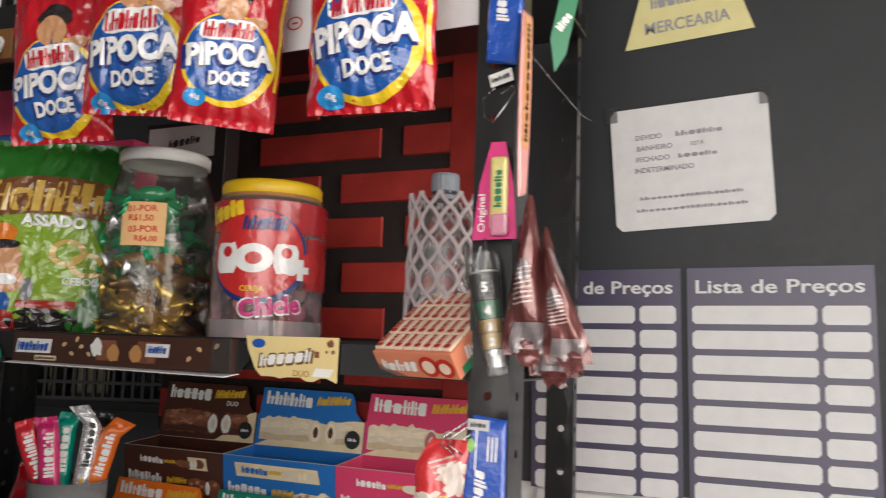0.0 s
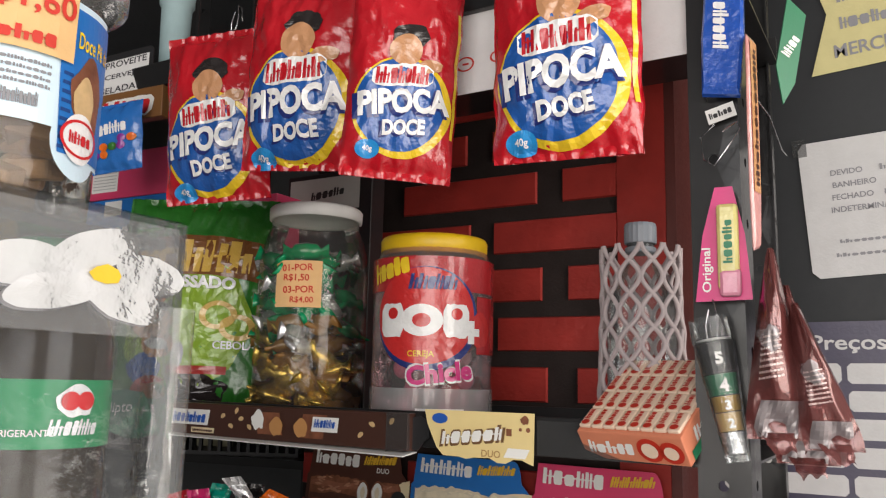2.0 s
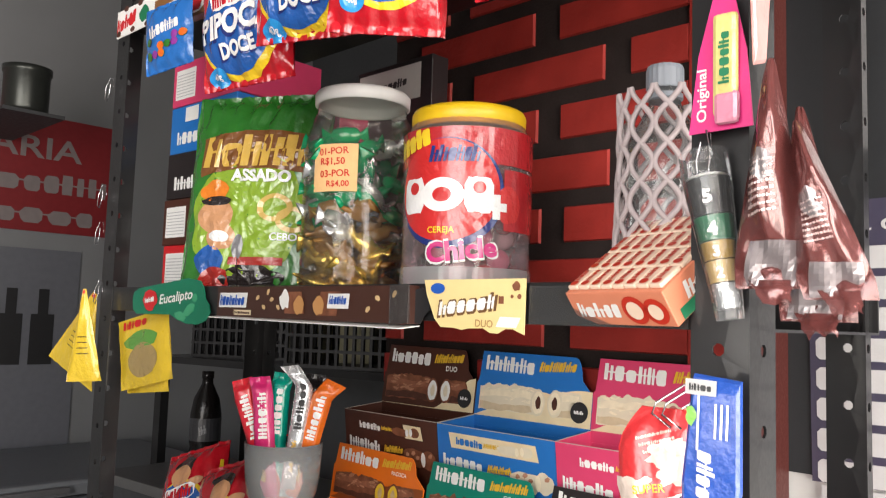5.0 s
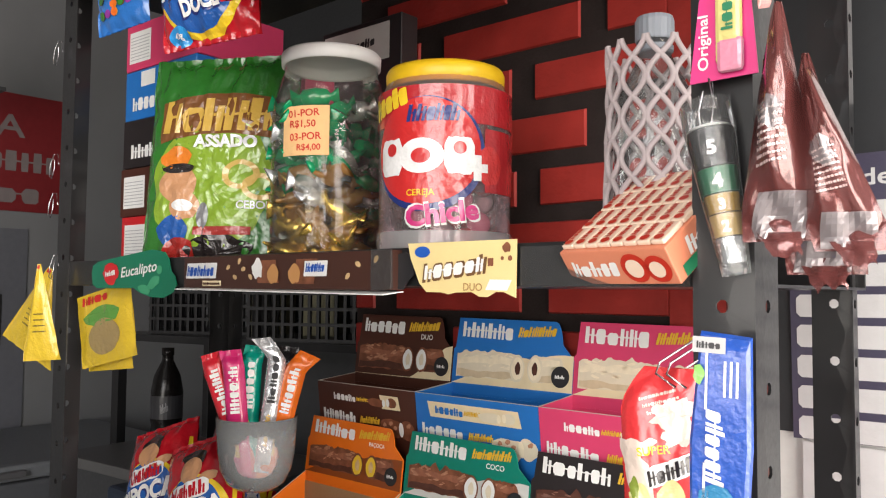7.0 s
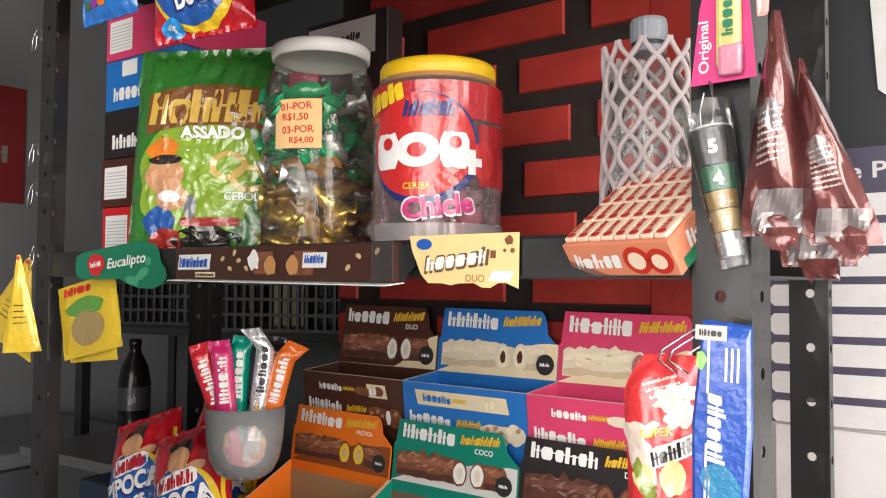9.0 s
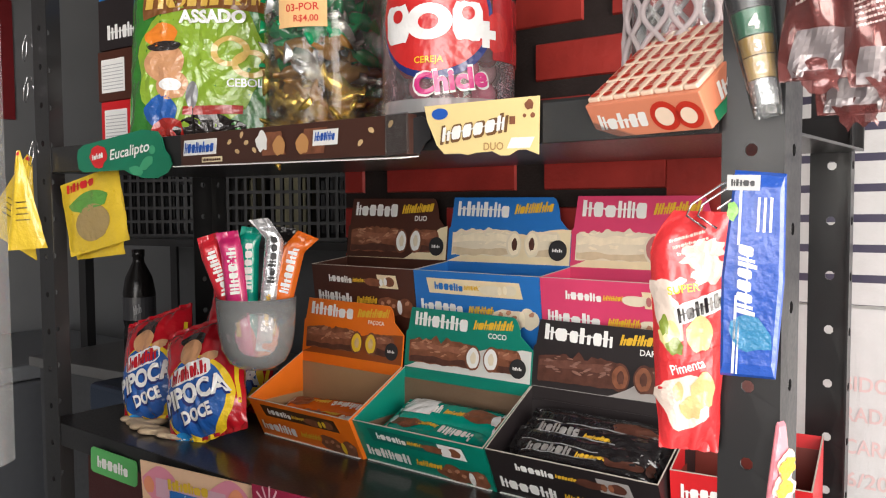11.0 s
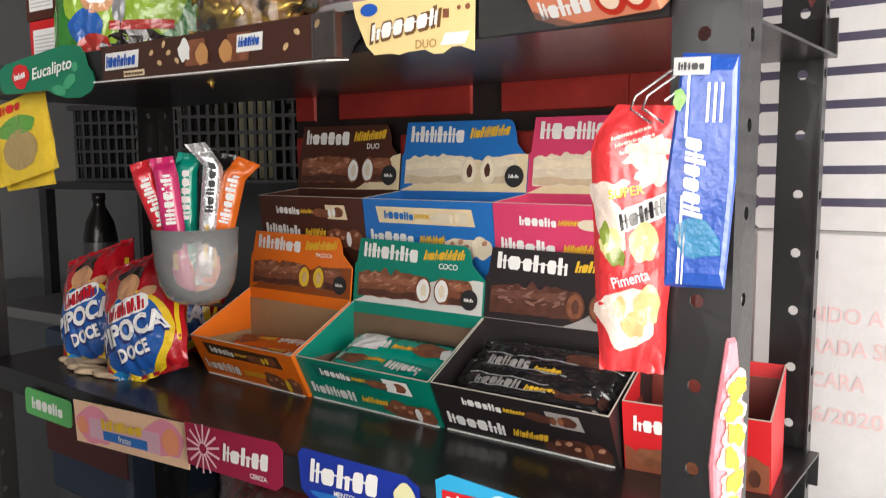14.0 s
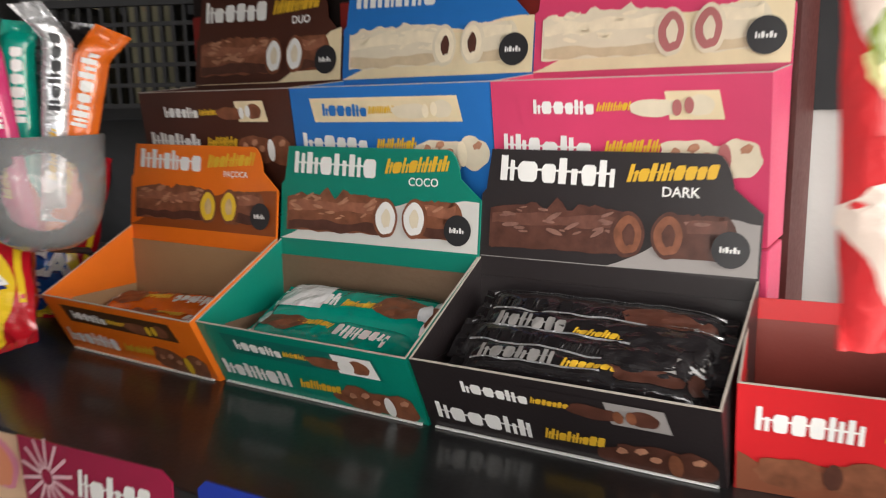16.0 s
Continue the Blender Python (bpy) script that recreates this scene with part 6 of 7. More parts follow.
# fruit gum strip low on the post, edge-on
gs = blister("fruit_gum_strip", "pink and yellow fruit gum strip hanging edge-on at the rack post", pose(-0.139, 0.712, 0.988, 0, 0, 66), [(-0.011, 0.0), (0.011, 0.0), (0.013, 0.05), (0.0105, 0.075), (0.013, 0.1), (0.01, 0.13), (0.003, 0.17), (-0.003, 0.17), (-0.01, 0.13), (-0.0135, 0.1), (-0.011, 0.075), (-0.0135, 0.05)], film("gum_pink", (0.7, 0.25, 0.3)), 0.003)
sg_ = lambda a, b, k=0.0: Vector((a, -0.0032 - k, b))
for i in range(11):
    ink("name_blob", film("blob_pale", (0.8, 0.6, 0.48)), gs, lambda bm: disc(bm, sg_, 0.0012 * (-1) ** i, 0.008 + 0.0135 * i, 0.0095, 0.0085, 0.0004 + 0.00005 * i, 0.5, 22, 0.4 * i, i))
    ink("yellow_blob", F_YEL, gs, lambda bm: disc(bm, sg_, 0.0012 * (-1) ** i, 0.008 + 0.0135 * i, 0.007, 0.0055, 0.0014 + 0.00005 * i, 0.6, 22, 0.7 * i, i + 3))
# cone bags of dark sweets
CONE = mat("brown_cone_film", (0.16, 0.045, 0.042), 0.16, 0.25, bump=1.0, coat=1.0, alpha=0.9, scale=26, fine=70)
CONE_FOOT = mat("clear_grey_film", (0.34, 0.31, 0.32), 0.16, 0.3, bump=0.9, coat=0.8, alpha=0.75, scale=40, fine=90)


def cone_bag(m, w, h, label, seed, shear=0.0):
    t = thing("cone_bag", label, "candy bag", m, "brown cone bags at the rack post")

    def f(a, b, k=0.0, back=False):
        wb = w * (1 - b / h) ** 0.9 * (1 if b > 0.12 * h else 0.86 + 1.2 * b / h) + 0.004
        u = 2 * a / w
        fat = 0.02 * (1 - abs(u) ** 2) * math.sin(math.pi * min(1, (1 - b / h) * 1.1)) ** 0.7
        wr = 0.006 * noise.noise((a * 70 + b * 25 + seed, b * 9, seed)) + 0.003 * noise.noise((a * 150, b * 45, seed))
        y = max(0, fat) + wr + k
        return Vector((u * wb / 2 + shear * (b / h), y if back else -y, b))
    bag_body("bag", lambda a, b, k=0.0, back=False: f(a, b, k, back), w, h, CONE, t, na=16, nb=26)
    ink("clear_foot", CONE_FOOT, t, lambda bm: rect(bm, f, -w * 0.42, h * 0.01, w * 0.3, h * 0.2, 0.0012, 10, 6, 0.25))
    ink("small_print", film("print_pale", (0.6, 0.5, 0.48)), t, lambda bm: [marks(bm, f, -w * 0.08, h * (0.32 + 0.03 * i), w * 0.5, h * 0.014, 7, 0.0014, 0.15, 0, seed + i) for i in range(8)])
    # pale grey disc painted as a flash of reflected light on the brown film
    ink("painted_flash", CONE_FOOT, t, lambda bm: disc(bm, f, -w * 0.12, h * 0.52, w * 0.2, h * 0.1, 0.0014, 0.6, rot=1.2, seed=seed, rings=5))
    part("foot_flap", sheet(bmesh.new(), lambda a, b: Vector((a * (1 - 18 * b) + 0.25 * b + 0.002 * noise.noise((b * 200, seed, 1)), -0.003 - 0.3 * b + 0.003 * noise.noise((a * 160, b * 90, seed)), 0.005 - b * (0.7 + 0.5 * noise.noise((a * 90, seed, 2))))), -w * 0.3, w * 0.25, 0.0, 0.02, 10, 5), CONE, t, "crumpled brown film end", True)
    return t


cone_bag(pose(-0.1195, 0.7, 1.362, 0, 0, 10), 0.042, 0.136, "brown film cone bag hanging beside the rack post", 71)
cone_bag(pose(-0.084, 0.706, 1.356, 0, 0, 14), 0.039, 0.102, "short brown film cone bag hanging aslant beside the rack post", 72, -0.022)
cone_bag(pose(-0.104, 0.73, 1.344, 0, 0, 4), 0.044, 0.13, "brown film cone bag hanging behind the others at the rack post", 73, -0.01)
tagged(part("hanging_wire", tube(bmesh.new(), [(-0.15, 0.735, 1.66), (-0.13, 0.8, 1.63), (-0.14, 0.95, 1.64), (-0.142, 1.0, 1.648)], 0.0006, 4), WIRE, None, "", True), "thin silver wire strung between the posts", "wire")

# ---- wall with notices ----
NY = 1.1195
PAPER = mat("notice_paper", (0.52, 0.52, 0.525), 0.8)
PRINT = mat("print_grey", (0.24, 0.24, 0.26), 0.7)


def notice(name, label, outline, material, x, z, yaw=0):
    bm = bmesh.new()
    vv = [[bm.verts.new((a, y, b)) for a, b in outline] for y in (-0.001, 0.0)]
    bm.faces.new(vv[0]), bm.faces.new(vv[1][::-1])
    for i in range(len(outline)):
        j = (i + 1) % len(outline)
        bm.faces.new((vv[0][i], vv[0][j], vv[1][j], vv[1][i]))
    t = thing(name, label, "sign", pose(x, NY - 0.0008, z, 0, yaw, 0))
    part("sheet", bm, material, t)
    return t


sw = flat(0, -0.001, 0)
n1 = notice("paper_notice", "white printed paper notice taped to the charcoal wall", [(-0.098, 0.008), (-0.09, 0), (0.092, 0), (0.1, 0.008), (0.1, 0.158), (0.094, 0.166), (-0.094, 0.166), (-0.1, 0.158)], PAPER, -0.036, 1.531, -3)
ink("print", PRINT, n1, lambda bm: (word(bm, sw, "DEVIDO", -0.05, 0.125, 0.007, 0.0006), marks(bm, sw, 0.015, 0.125, 0.06, 0.007, 7, 0.0006), word(bm, sw, "BANHEIRO", -0.043, 0.11, 0.007, 0.0006), word(bm, sw, "ESTÁ", 0.012, 0.11, 0.007, 0.0006), word(bm, sw, "FECHADO", -0.046, 0.095, 0.007, 0.0006), marks(bm, sw, 0.012, 0.095, 0.05, 0.006, 6, 0.0006), word(bm, sw, "INDETERMINADO", -0.032, 0.08, 0.007, 0.0006)))
ink("small_print", PRINT, n1, lambda bm: [marks(bm, sw, 0, z, w, 0.0045, 18, 0.0006) for z, w in ((0.042, 0.13), (0.026, 0.14))])
part("tape", one_box(-0.106, -0.09, -0.0022, -0.0012, 0.15, 0.172), clear("tape", (0.75, 0.75, 0.75), 0.12, 0.03, 0.25), n1)
part("tape", one_box(0.09, 0.108, -0.0022, -0.0012, 0.15, 0.172), clear("tape", (0.75, 0.75, 0.75), 0.12, 0.03, 0.25), n1)
n2 = notice("shop_sign", "pale yellow arrow-shaped grocery sign on the charcoal wall", [(-0.083, 0.0), (0.083, 0.0), (0.062, 0.075), (0.07, 0.13), (-0.07, 0.13), (-0.058, 0.075)], mat("yellow_board", (0.55, 0.5, 0.24), 0.6), -0.041, 1.782, -4)
ink("word", PRINT, n2, lambda bm: word(bm, sw, "MERCEARIA", 0.0, 0.025, 0.017, 0.0006, 0, 0.11))
ink("name_mark", PRINT, n2, lambda bm: (marks(bm, sw, 0, 0.06, 0.09, 0.016, 8, 0.0006), marks(bm, sw, 0, 0.095, 0.09, 0.016, 7, 0.0006)))
for x0, x1, xm, lab in ((-0.247, -0.049, -0.104, "dark purple price list board with empty white slots"), (-0.041, 0.172, 0.112, "purple price list board with empty white slots")):
    pb = notice("price_board", lab, [(x0, 0), (x1, 0), (x1, 0.29), (x0, 0.29)], mat("board_purple", (0.05, 0.045, 0.08) if x0 < -0.1 else (0.1, 0.085, 0.2), 0.35), 0, 1.187, -0.6)
    ink("heading", PAPER, pb, lambda bm: word(bm, sw, "Lista de Preços", (x0 + x1) / 2, 0.264, 0.021, 0.0008, 0, (x1 - x0) * 0.9))
    for i in range(8):
        z = 0.219 - 0.0312 * i
        for a0, a1 in ((x0 + 0.006, xm - 0.003), (xm + 0.003, x1 - 0.006)):
            bm = bmesh.new()
            c = [(a0 + 0.004, z), (a1 - 0.004, z), (a1, z + 0.004), (a1, z + 0.019), (a1 - 0.004, z + 0.023), (a0 + 0.004, z + 0.023), (a0, z + 0.019), (a0, z + 0.004)]
            bm.faces.new([bm.verts.new(sw(a, b, 0.0006)) for a, b in c])
            part("slot", bm, PAPER, pb)
n3 = notice("mask_notice", "white paper notice with red print painted pale as if hazed, partly hidden, on the wall", [(-0.238, 0.0), (0.1, 0.0), (0.1, 0.27), (-0.238, 0.27)], PAPER, 0.0, 0.912)
# red print mixed pale: the bright haze over it is put into the colour
HAZED = mat("hazed_red_print", (0.58, 0.42, 0.42), 0.8)
ink("print", HAZED, n3, lambda bm: (word(bm, sw, "IBIDO A", -0.154, 0.191, 0.016, 0.0006, 0, 0.07), word(bm, sw, "TRADA SEM", -0.145, 0.159, 0.016, 0.0006, 0, 0.1), word(bm, sw, "SCARA", -0.161, 0.125, 0.016, 0.0006, 0, 0.058), word(bm, sw, "06/2020", -0.153, 0.09, 0.016, 0.0006, 0, 0.076)))

# ---- lower shelf ----
G = "juice cartons on the lower shelf"
NAVY2 = card("carton_navy", (0.03, 0.045, 0.11))
for i, (x, y) in enumerate(((-0.548, 0.79), (-0.483, 0.79), (-0.52, 0.86), (-0.455, 0.86), (-0.418, 0.79))):
    t = thing("juice_carton", "dark blue drink carton with white screw cap", "drink carton", pose(x, y, ZC, 0, 0, 2 * i - 4), G)
    part("body", one_box(-0.031, 0.031, -0.033, 0.033, 0, 0.235, 0.002), NAVY2, t)
    part("top_fold", one_box(-0.031, 0.031, 0.006, 0.012, 0.235, 0.239), card("fold_grey", (0.3, 0.3, 0.33)), t)
    part("cap", lathe(bmesh.new(), [(0.0125, 0.2355), (0.0125, 0.247), (0.0115, 0.25)], 24, 0.004, -0.012), mat("white_lid", (0.75, 0.75, 0.74), 0.4), t, "white plastic screw cap", True)
    ink("label_patch", card("fold_grey", (0.3, 0.3, 0.33)), t, lambda bm: rect(bm, lambda a, b, k=0.0: Vector((a, b, 0.2352 + k)), -0.026, 0.014, 0.026, 0.03, 0.0004))
G = "yellow boxes on the lower shelf"
MUSTARD = card("mustard", (0.52, 0.34, 0.03))
for i, (x, y, z, rz) in enumerate(((-0.87, 0.79, 0, 6), (-0.82, 0.86, 0, 4), (-0.73, 0.8, 0, 3))):
    t = thing("yellow_box", "yellow cardboard snack box lying on the lower shelf", "box", pose(x, y, ZC + z, 0, 0, rz), G)
    part("body", one_box(-0.075, 0.075, -0.035, 0.035, 0, (0.125, 0.15, 0.135)[i], 0.0015), (MUSTARD, MUSTARD, BROWN)[i], t)
    ink("patch", RED if i < 2 else YEL, t, lambda bm: rect(bm, lambda a, b, k=0.0: Vector((a, b, (0.125, 0.15, 0.135)[i] + k)), -0.03, -0.02, 0.04, 0.015, 0.0006))
t = thing("chocolate_pouch", "glossy dark brown film pouch leaning on the lower shelf", "candy bag", pose(-0.66, 0.79, ZC + 0.002, -8, 0, -6))
f = pillow(0.19, 0.27, 0.05, 0.004, 91, 0.05)
bag_body("bag", f, 0.19, 0.27, film("pouch_brown", (0.09, 0.02, 0.018), 0.15), t)
ink("name_mark", F_WHT, t, lambda bm: marks(bm, f, -0.06, 0.2, 0.02, 0.02, 2, 0.001))
t = thing("drops_carton", "small white and blue drops carton under the lower shelf lip", "candy box", pose(-0.11, 0.8, ZC))
part("body", one_box(-0.028, 0.028, 0, 0.07, 0, 0.31, 0.001), WHITE, t)
ink("band", YEL, t, lambda bm: rect(bm, flat(), -0.027, 0.29, 0.027, 0.305, 0.0006))
ink("name_mark", BLUE, t, lambda bm: marks(bm, flat(), 0, 0.265, 0.045, 0.022, 5, 0.0006, 0, 0.15))

# ---- glass case with flowered plastic cover, bottle and jar ----
case = thing("covered_display_case", "display case under a clear plastic cover with printed flower", "display case", pose(0, 0, 0))
STEEL = mat("case_frame", (0.2, 0.2, 0.21), 0.35, 0.6)
part("base", one_box(-0.7, -0.318, -0.15, 0.322, 0, 1.27, 0.004), mat("case_base", (0.16, 0.16, 0.165), 0.5), case)
part("top_plate", one_box(-0.7, -0.316, -0.15, 0.324, 1.452, 1.456), clear("plate", (0.92, 0.94, 0.94), 0.05, 0.05), case)
for x, y in ((-0.698, 0.318), (-0.698, -0.148)):
    part("corner_post", one_box(x, x + 0.01, y - 0.004, y + 0.004, 1.27, 1.452), STEEL, case)
COVER = clear("cover", (0.96, 0.97, 0.98), 0.04, 0.02, 0.6)


def cover(a, b, k=0.0):
    """The hanging plastic, a along +y and b up; it faces +x."""
    return Vector((-0.311 + 0.003 * noise.noise((a * 18, b * 10, 1)) + 0.0015 * noise.noise((a * 60, b * 40, 5)) + k, a, b))


bm = bmesh.new()
sheet(bm, lambda a, b: cover(a, b), -0.15, 0.33, 1.2, 1.463, 40, 26)
sheet(bm, lambda a, b: cover(a, b, -0.0012), -0.15, 0.33, 1.2, 1.463, 20, 13)
part("plastic_front", bm, COVER, case, "wrinkled clear plastic sheet", True)
bm = bmesh.new()
sheet(bm, lambda a, b: Vector((-0.311 - b, 0.331 + 0.004 * noise.noise((a * 30, b * 30, 3)), a)), 1.2, 1.463, 0.0, 0.39, 14, 20)
part("plastic_side", bm, COVER, case, "", True)
bm = bmesh.new()
sheet(bm, lambda a, b: Vector((-0.311 - b, a, 1.464 + 0.002 * noise.noise((a * 30, b * 30, 3)))), -0.15, 0.33, 0.0, 0.39, 20, 16)
part("plastic_top", bm, COVER, case, "", True)
part("white_print", sheet(bmesh.new(), lambda a, b: cover(a, b, 0.0005), -0.15, 0.325, 1.412, 1.46, 40, 10), clear("print_haze", (0.95, 0.95, 0.97), 0.12, 0.14, 0.7, 0.85), case, "cloudy white printed band", True)
PETAL = clear("petal", (0.95, 0.92, 0.95), 0.2, 0.66, 0.8, 0.84)
PETAL2 = clear("petal_shade", (0.8, 0.76, 0.84), 0.2, 0.3)
fl = [(0.254, 1.436, 0.018, 0.007, 0.05), (0.284, 1.445, 0.017, 0.0068, 0.3), (0.312, 1.438, 0.0145, 0.0068, -0.1), (0.298, 1.427, 0.018, 0.007, -0.3), (0.266, 1.427, 0.017, 0.006, 0.2)]
ink("petal_shadow", PETAL2, case, lambda bm: [disc(bm, cover, a, b - 0.0008, ra * 1.16, rb * 1.18, 0.0006 + 0.0001 * i, 0.12, 26, r, i) for i, (a, b, ra, rb, r) in enumerate(fl)])
ink("petal", PETAL, case, lambda bm: [disc(bm, cover, a + 0.06 * (0.288 - a), b, ra * 1.22, rb * 1.15, 0.0014 + 0.0003 * i, 0.15, 26, r, i) for i, (a, b, ra, rb, r) in enumerate(fl)])
ink("flower_heart", YEL, case, lambda bm: disc(bm, cover, 0.288, 1.4355, 0.0075, 0.0038, 0.0034, 0.25, 8))
part("hanging_flap", sheet(bmesh.new(), lambda a, b: Vector((-0.306 + 0.006 * math.sin(a * 160), 0.315 + a, b)), 0, 0.02, 1.2, 1.425, 6, 14), clear("flap", (0.92, 0.94, 0.94), 0.08, 0.15), case, "folded clear plastic edge", True)
gu = thing("soda_bottle", "small dark soda bottle with a green label in the display case", "bottle", pose(-0.342, 0.287, 1.27))
part("bottle_wall", lathe(bmesh.new(), [(0.024, 0.0), (0.028, 0.006), (0.028, 0.138), (0.026, 0.149), (0.018, 0.164), (0.0125, 0.17), (0.0125, 0.173)], 32), mat("soda_dark", (0.02, 0.012, 0.006), 0.12, coat=0.05, bump=0.05, spec=0.3), gu, "", True)
part("cap", lathe(bmesh.new(), [(0.0142, 0.168), (0.0142, 0.179), (0.013, 0.181)], 28), mat("green_cap", (0.0, 0.22, 0.08), 0.4), gu, "", True)
s = drum(0.0285, 0, 0, 0, 1.1)
part("label_sleeve", lathe(bmesh.new(), [(0.0285, 0.098), (0.0285, 0.124)], 40, close=False), card("soda_green", (0.0, 0.24, 0.08)), gu, "green printed label", True)
ink("fruit_patch", F_WHT, gu, lambda bm: disc(bm, s, 0.012, 0.116, 0.008, 0.006, 0.0008, 0.2))
ink("fruit", RED, gu, lambda bm: (disc(bm, s, 0.009, 0.116, 0.0036, 0.0036, 0.0014), disc(bm, s, 0.015, 0.116, 0.0036, 0.0036, 0.0014)))
ink("name_mark", F_WHT, gu, lambda bm: marks(bm, s, 0.012, 0.106, 0.02, 0.006, 7, 0.0008, 0, 0.2))
ink("word", F_WHT, gu, lambda bm: (word(bm, s, "REFRIGERANTE", -0.008, 0.104, 0.0026, 0.0008), marks(bm, s, -0.02, 0.112, 0.004, 0.018, 1, 0.0008)))
DX, DY, DZ = -0.42, 0.3, 1.4665
dj = thing("peanut_candy_jar", "clear jar of peanut candy with blue label and price note", "jar", pose(DX, DY, DZ))
part("jar_wall", lathe(bmesh.new(), [(0.04, 0.0), (0.046, 0.004), (0.047, 0.02), (0.047, 0.11), (0.044, 0.122)], 36, close=False), GLASSY, dj, "", True)
part("lid", lathe(bmesh.new(), [(0.052, 0.12), (0.057, 0.122), (0.057, 0.146), (0.052, 0.151), (0.0, 0.152)], 36, close=False), clear("lid", (0.92, 0.94, 0.94), 0.1, 0.3), dj, "clear plastic lid", True)
NUTS = mat("peanut_candy", (0.3, 0.17, 0.08), 0.5, bump=0.4)
rnd = random.Random(4)
for i in range(26):
    a, r = rnd.uniform(0, 6.28), 0.028 * math.sqrt(rnd.random())
    bm = one_box(-0.012, 0.012, -0.009, 0.009, -0.005, 0.005, 0.002)
    o = part("candy_block", bm, NUTS)
    o.matrix_basis = pose(DX + r * math.cos(a), DY + r * math.sin(a), DZ + 0.0115 + 0.088 * i / 26, rnd.uniform(-30, 30), rnd.uniform(-30, 30), rnd.uniform(0, 180))
    tagged(o, "brown peanut candy block inside the clear jar", "candy", "candy blocks in the jar")
s = drum(0.0478, 0, 0, 0, 0.95)
PALE_B = card("pale_blue", (0.6, 0.75, 0.85))
ink("label_white", PALE_B, dj, lambda bm: rect(bm, s, -0.004, 0.043, 0.034, 0.09, 0.0004, 10, 4, -0.03))
ink("label_print", PRINT, dj, lambda bm: [marks(bm, s, 0.014, 0.071 - 0.0035 * i, 0.026, 0.0019, 9, 0.001, 0, 0, i) for i in range(4)] + [marks(bm, s, 0.012, 0.0535, 0.02, 0.007, 12, 0.001, 0, 0, 7, 0.4)])
ink("label_edge", PALE_B, dj, lambda bm: (rect(bm, s, 0.0315, 0.03, 0.07, 0.1085, 0.0004, 10, 6, -0.06), disc(bm, s, 0.046, 0.039, 0.017, 0.0185, 0.0004)))
ink("label_blue", SKY, dj, lambda bm: (rect(bm, s, 0.033, 0.032, 0.07, 0.07, 0.0008, 10, 6, -0.06), rect(bm, s, 0.031, 0.068, 0.07, 0.105, 0.0008, 10, 6, -0.06)))
ink("label_stripe", card("stripe_navy", (0.01, 0.05, 0.2)), dj, lambda bm: [rect(bm, s, 0.0325, 0.034 + 0.0045 * i, 0.038, 0.0358 + 0.0045 * i, 0.0011, 3, 1) for i in range(9)])
ink("label_brown", CHOC2, dj, lambda bm: disc(bm, s, 0.05, 0.064, 0.0125, 0.018, 0.0012, 0.3))
ink("peanut_picture", NUT, dj, lambda bm: disc(bm, s, 0.0465, 0.06, 0.0075, 0.012, 0.0016, 0.2))
ink("maker_badge", F_WHT, dj, lambda bm: disc(bm, s, 0.045, 0.041, 0.011, 0.0125, 0.002))
ink("badge_ring", RED, dj, lambda bm: ring(bm, s, 0.045, 0.041, 0.0125, 0.0108, 0.0024))
ink("badge_mark", RED, dj, lambda bm: marks(bm, s, 0.045, 0.041, 0.015, 0.006, 4, 0.0024))
ink("word", F_YEL, dj, lambda bm: word(bm, s, "Doce Pé de", 0.052, 0.0895, 0.0085, 0.0014, 0, 0.026))
nt_ = part("price_note", sheet(bmesh.new(), lambda a, b: s(a, b, 0.003), -0.034, 0.0355, 0.0755, 0.128, 8, 4), mat("orange_paper", (0.72, 0.45, 0.2), 0.7), dj, "pale orange handwritten price note")
ink("price_writing", mat("red_marker", (0.55, 0.03, 0.015), 0.6), nt_, lambda bm: (word(bm, s, "DOCE ", 0.008, 0.118, 0.01, 0.0038), word(bm, s, "R$1,60", 0.012, 0.1, 0.014, 0.0038, 0, 0.044), marks(bm, s, 0.012, 0.0825, 0.03, 0.007, 5, 0.0038)))

# ---- back of the shop ----
bn = thing("shop_banner", "dark red shop banner with dull white lettering on the far wall", "banner", pose(-3.345, 1.72, 1.64, 0, 0, 90))
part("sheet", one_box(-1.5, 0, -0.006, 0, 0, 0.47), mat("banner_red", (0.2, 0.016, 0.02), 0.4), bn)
s = flat(0, -0.006, 0)
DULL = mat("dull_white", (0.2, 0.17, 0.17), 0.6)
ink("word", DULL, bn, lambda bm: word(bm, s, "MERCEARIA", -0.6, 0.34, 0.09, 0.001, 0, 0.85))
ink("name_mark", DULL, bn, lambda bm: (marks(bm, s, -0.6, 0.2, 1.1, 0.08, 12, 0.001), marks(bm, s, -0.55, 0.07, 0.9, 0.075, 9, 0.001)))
ps = thing("drink_poster", "faded grey drink poster on the far wall under the banner", "poster", pose(-3.345, 1.55, 0.75, 0, 0, 90))
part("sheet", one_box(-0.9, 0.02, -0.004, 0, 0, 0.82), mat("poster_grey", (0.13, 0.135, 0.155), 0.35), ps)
ink("bottle_picture", INK, ps, lambda bm: [(rect(bm, s, x, 0.36, x + 0.09, 0.56, 0.001), rect(bm, s, x + 0.025, 0.56, x + 0.065, 0.66, 0.001)) for x in (-0.28, -0.16)])
fz = thing("chest_freezer", "dull grey chest freezer in the dark back of the shop", "freezer", pose(-2.93, 1.33, -0.16, 0, 0, 90))
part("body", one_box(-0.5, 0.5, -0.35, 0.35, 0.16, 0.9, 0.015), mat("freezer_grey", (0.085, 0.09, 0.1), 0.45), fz)
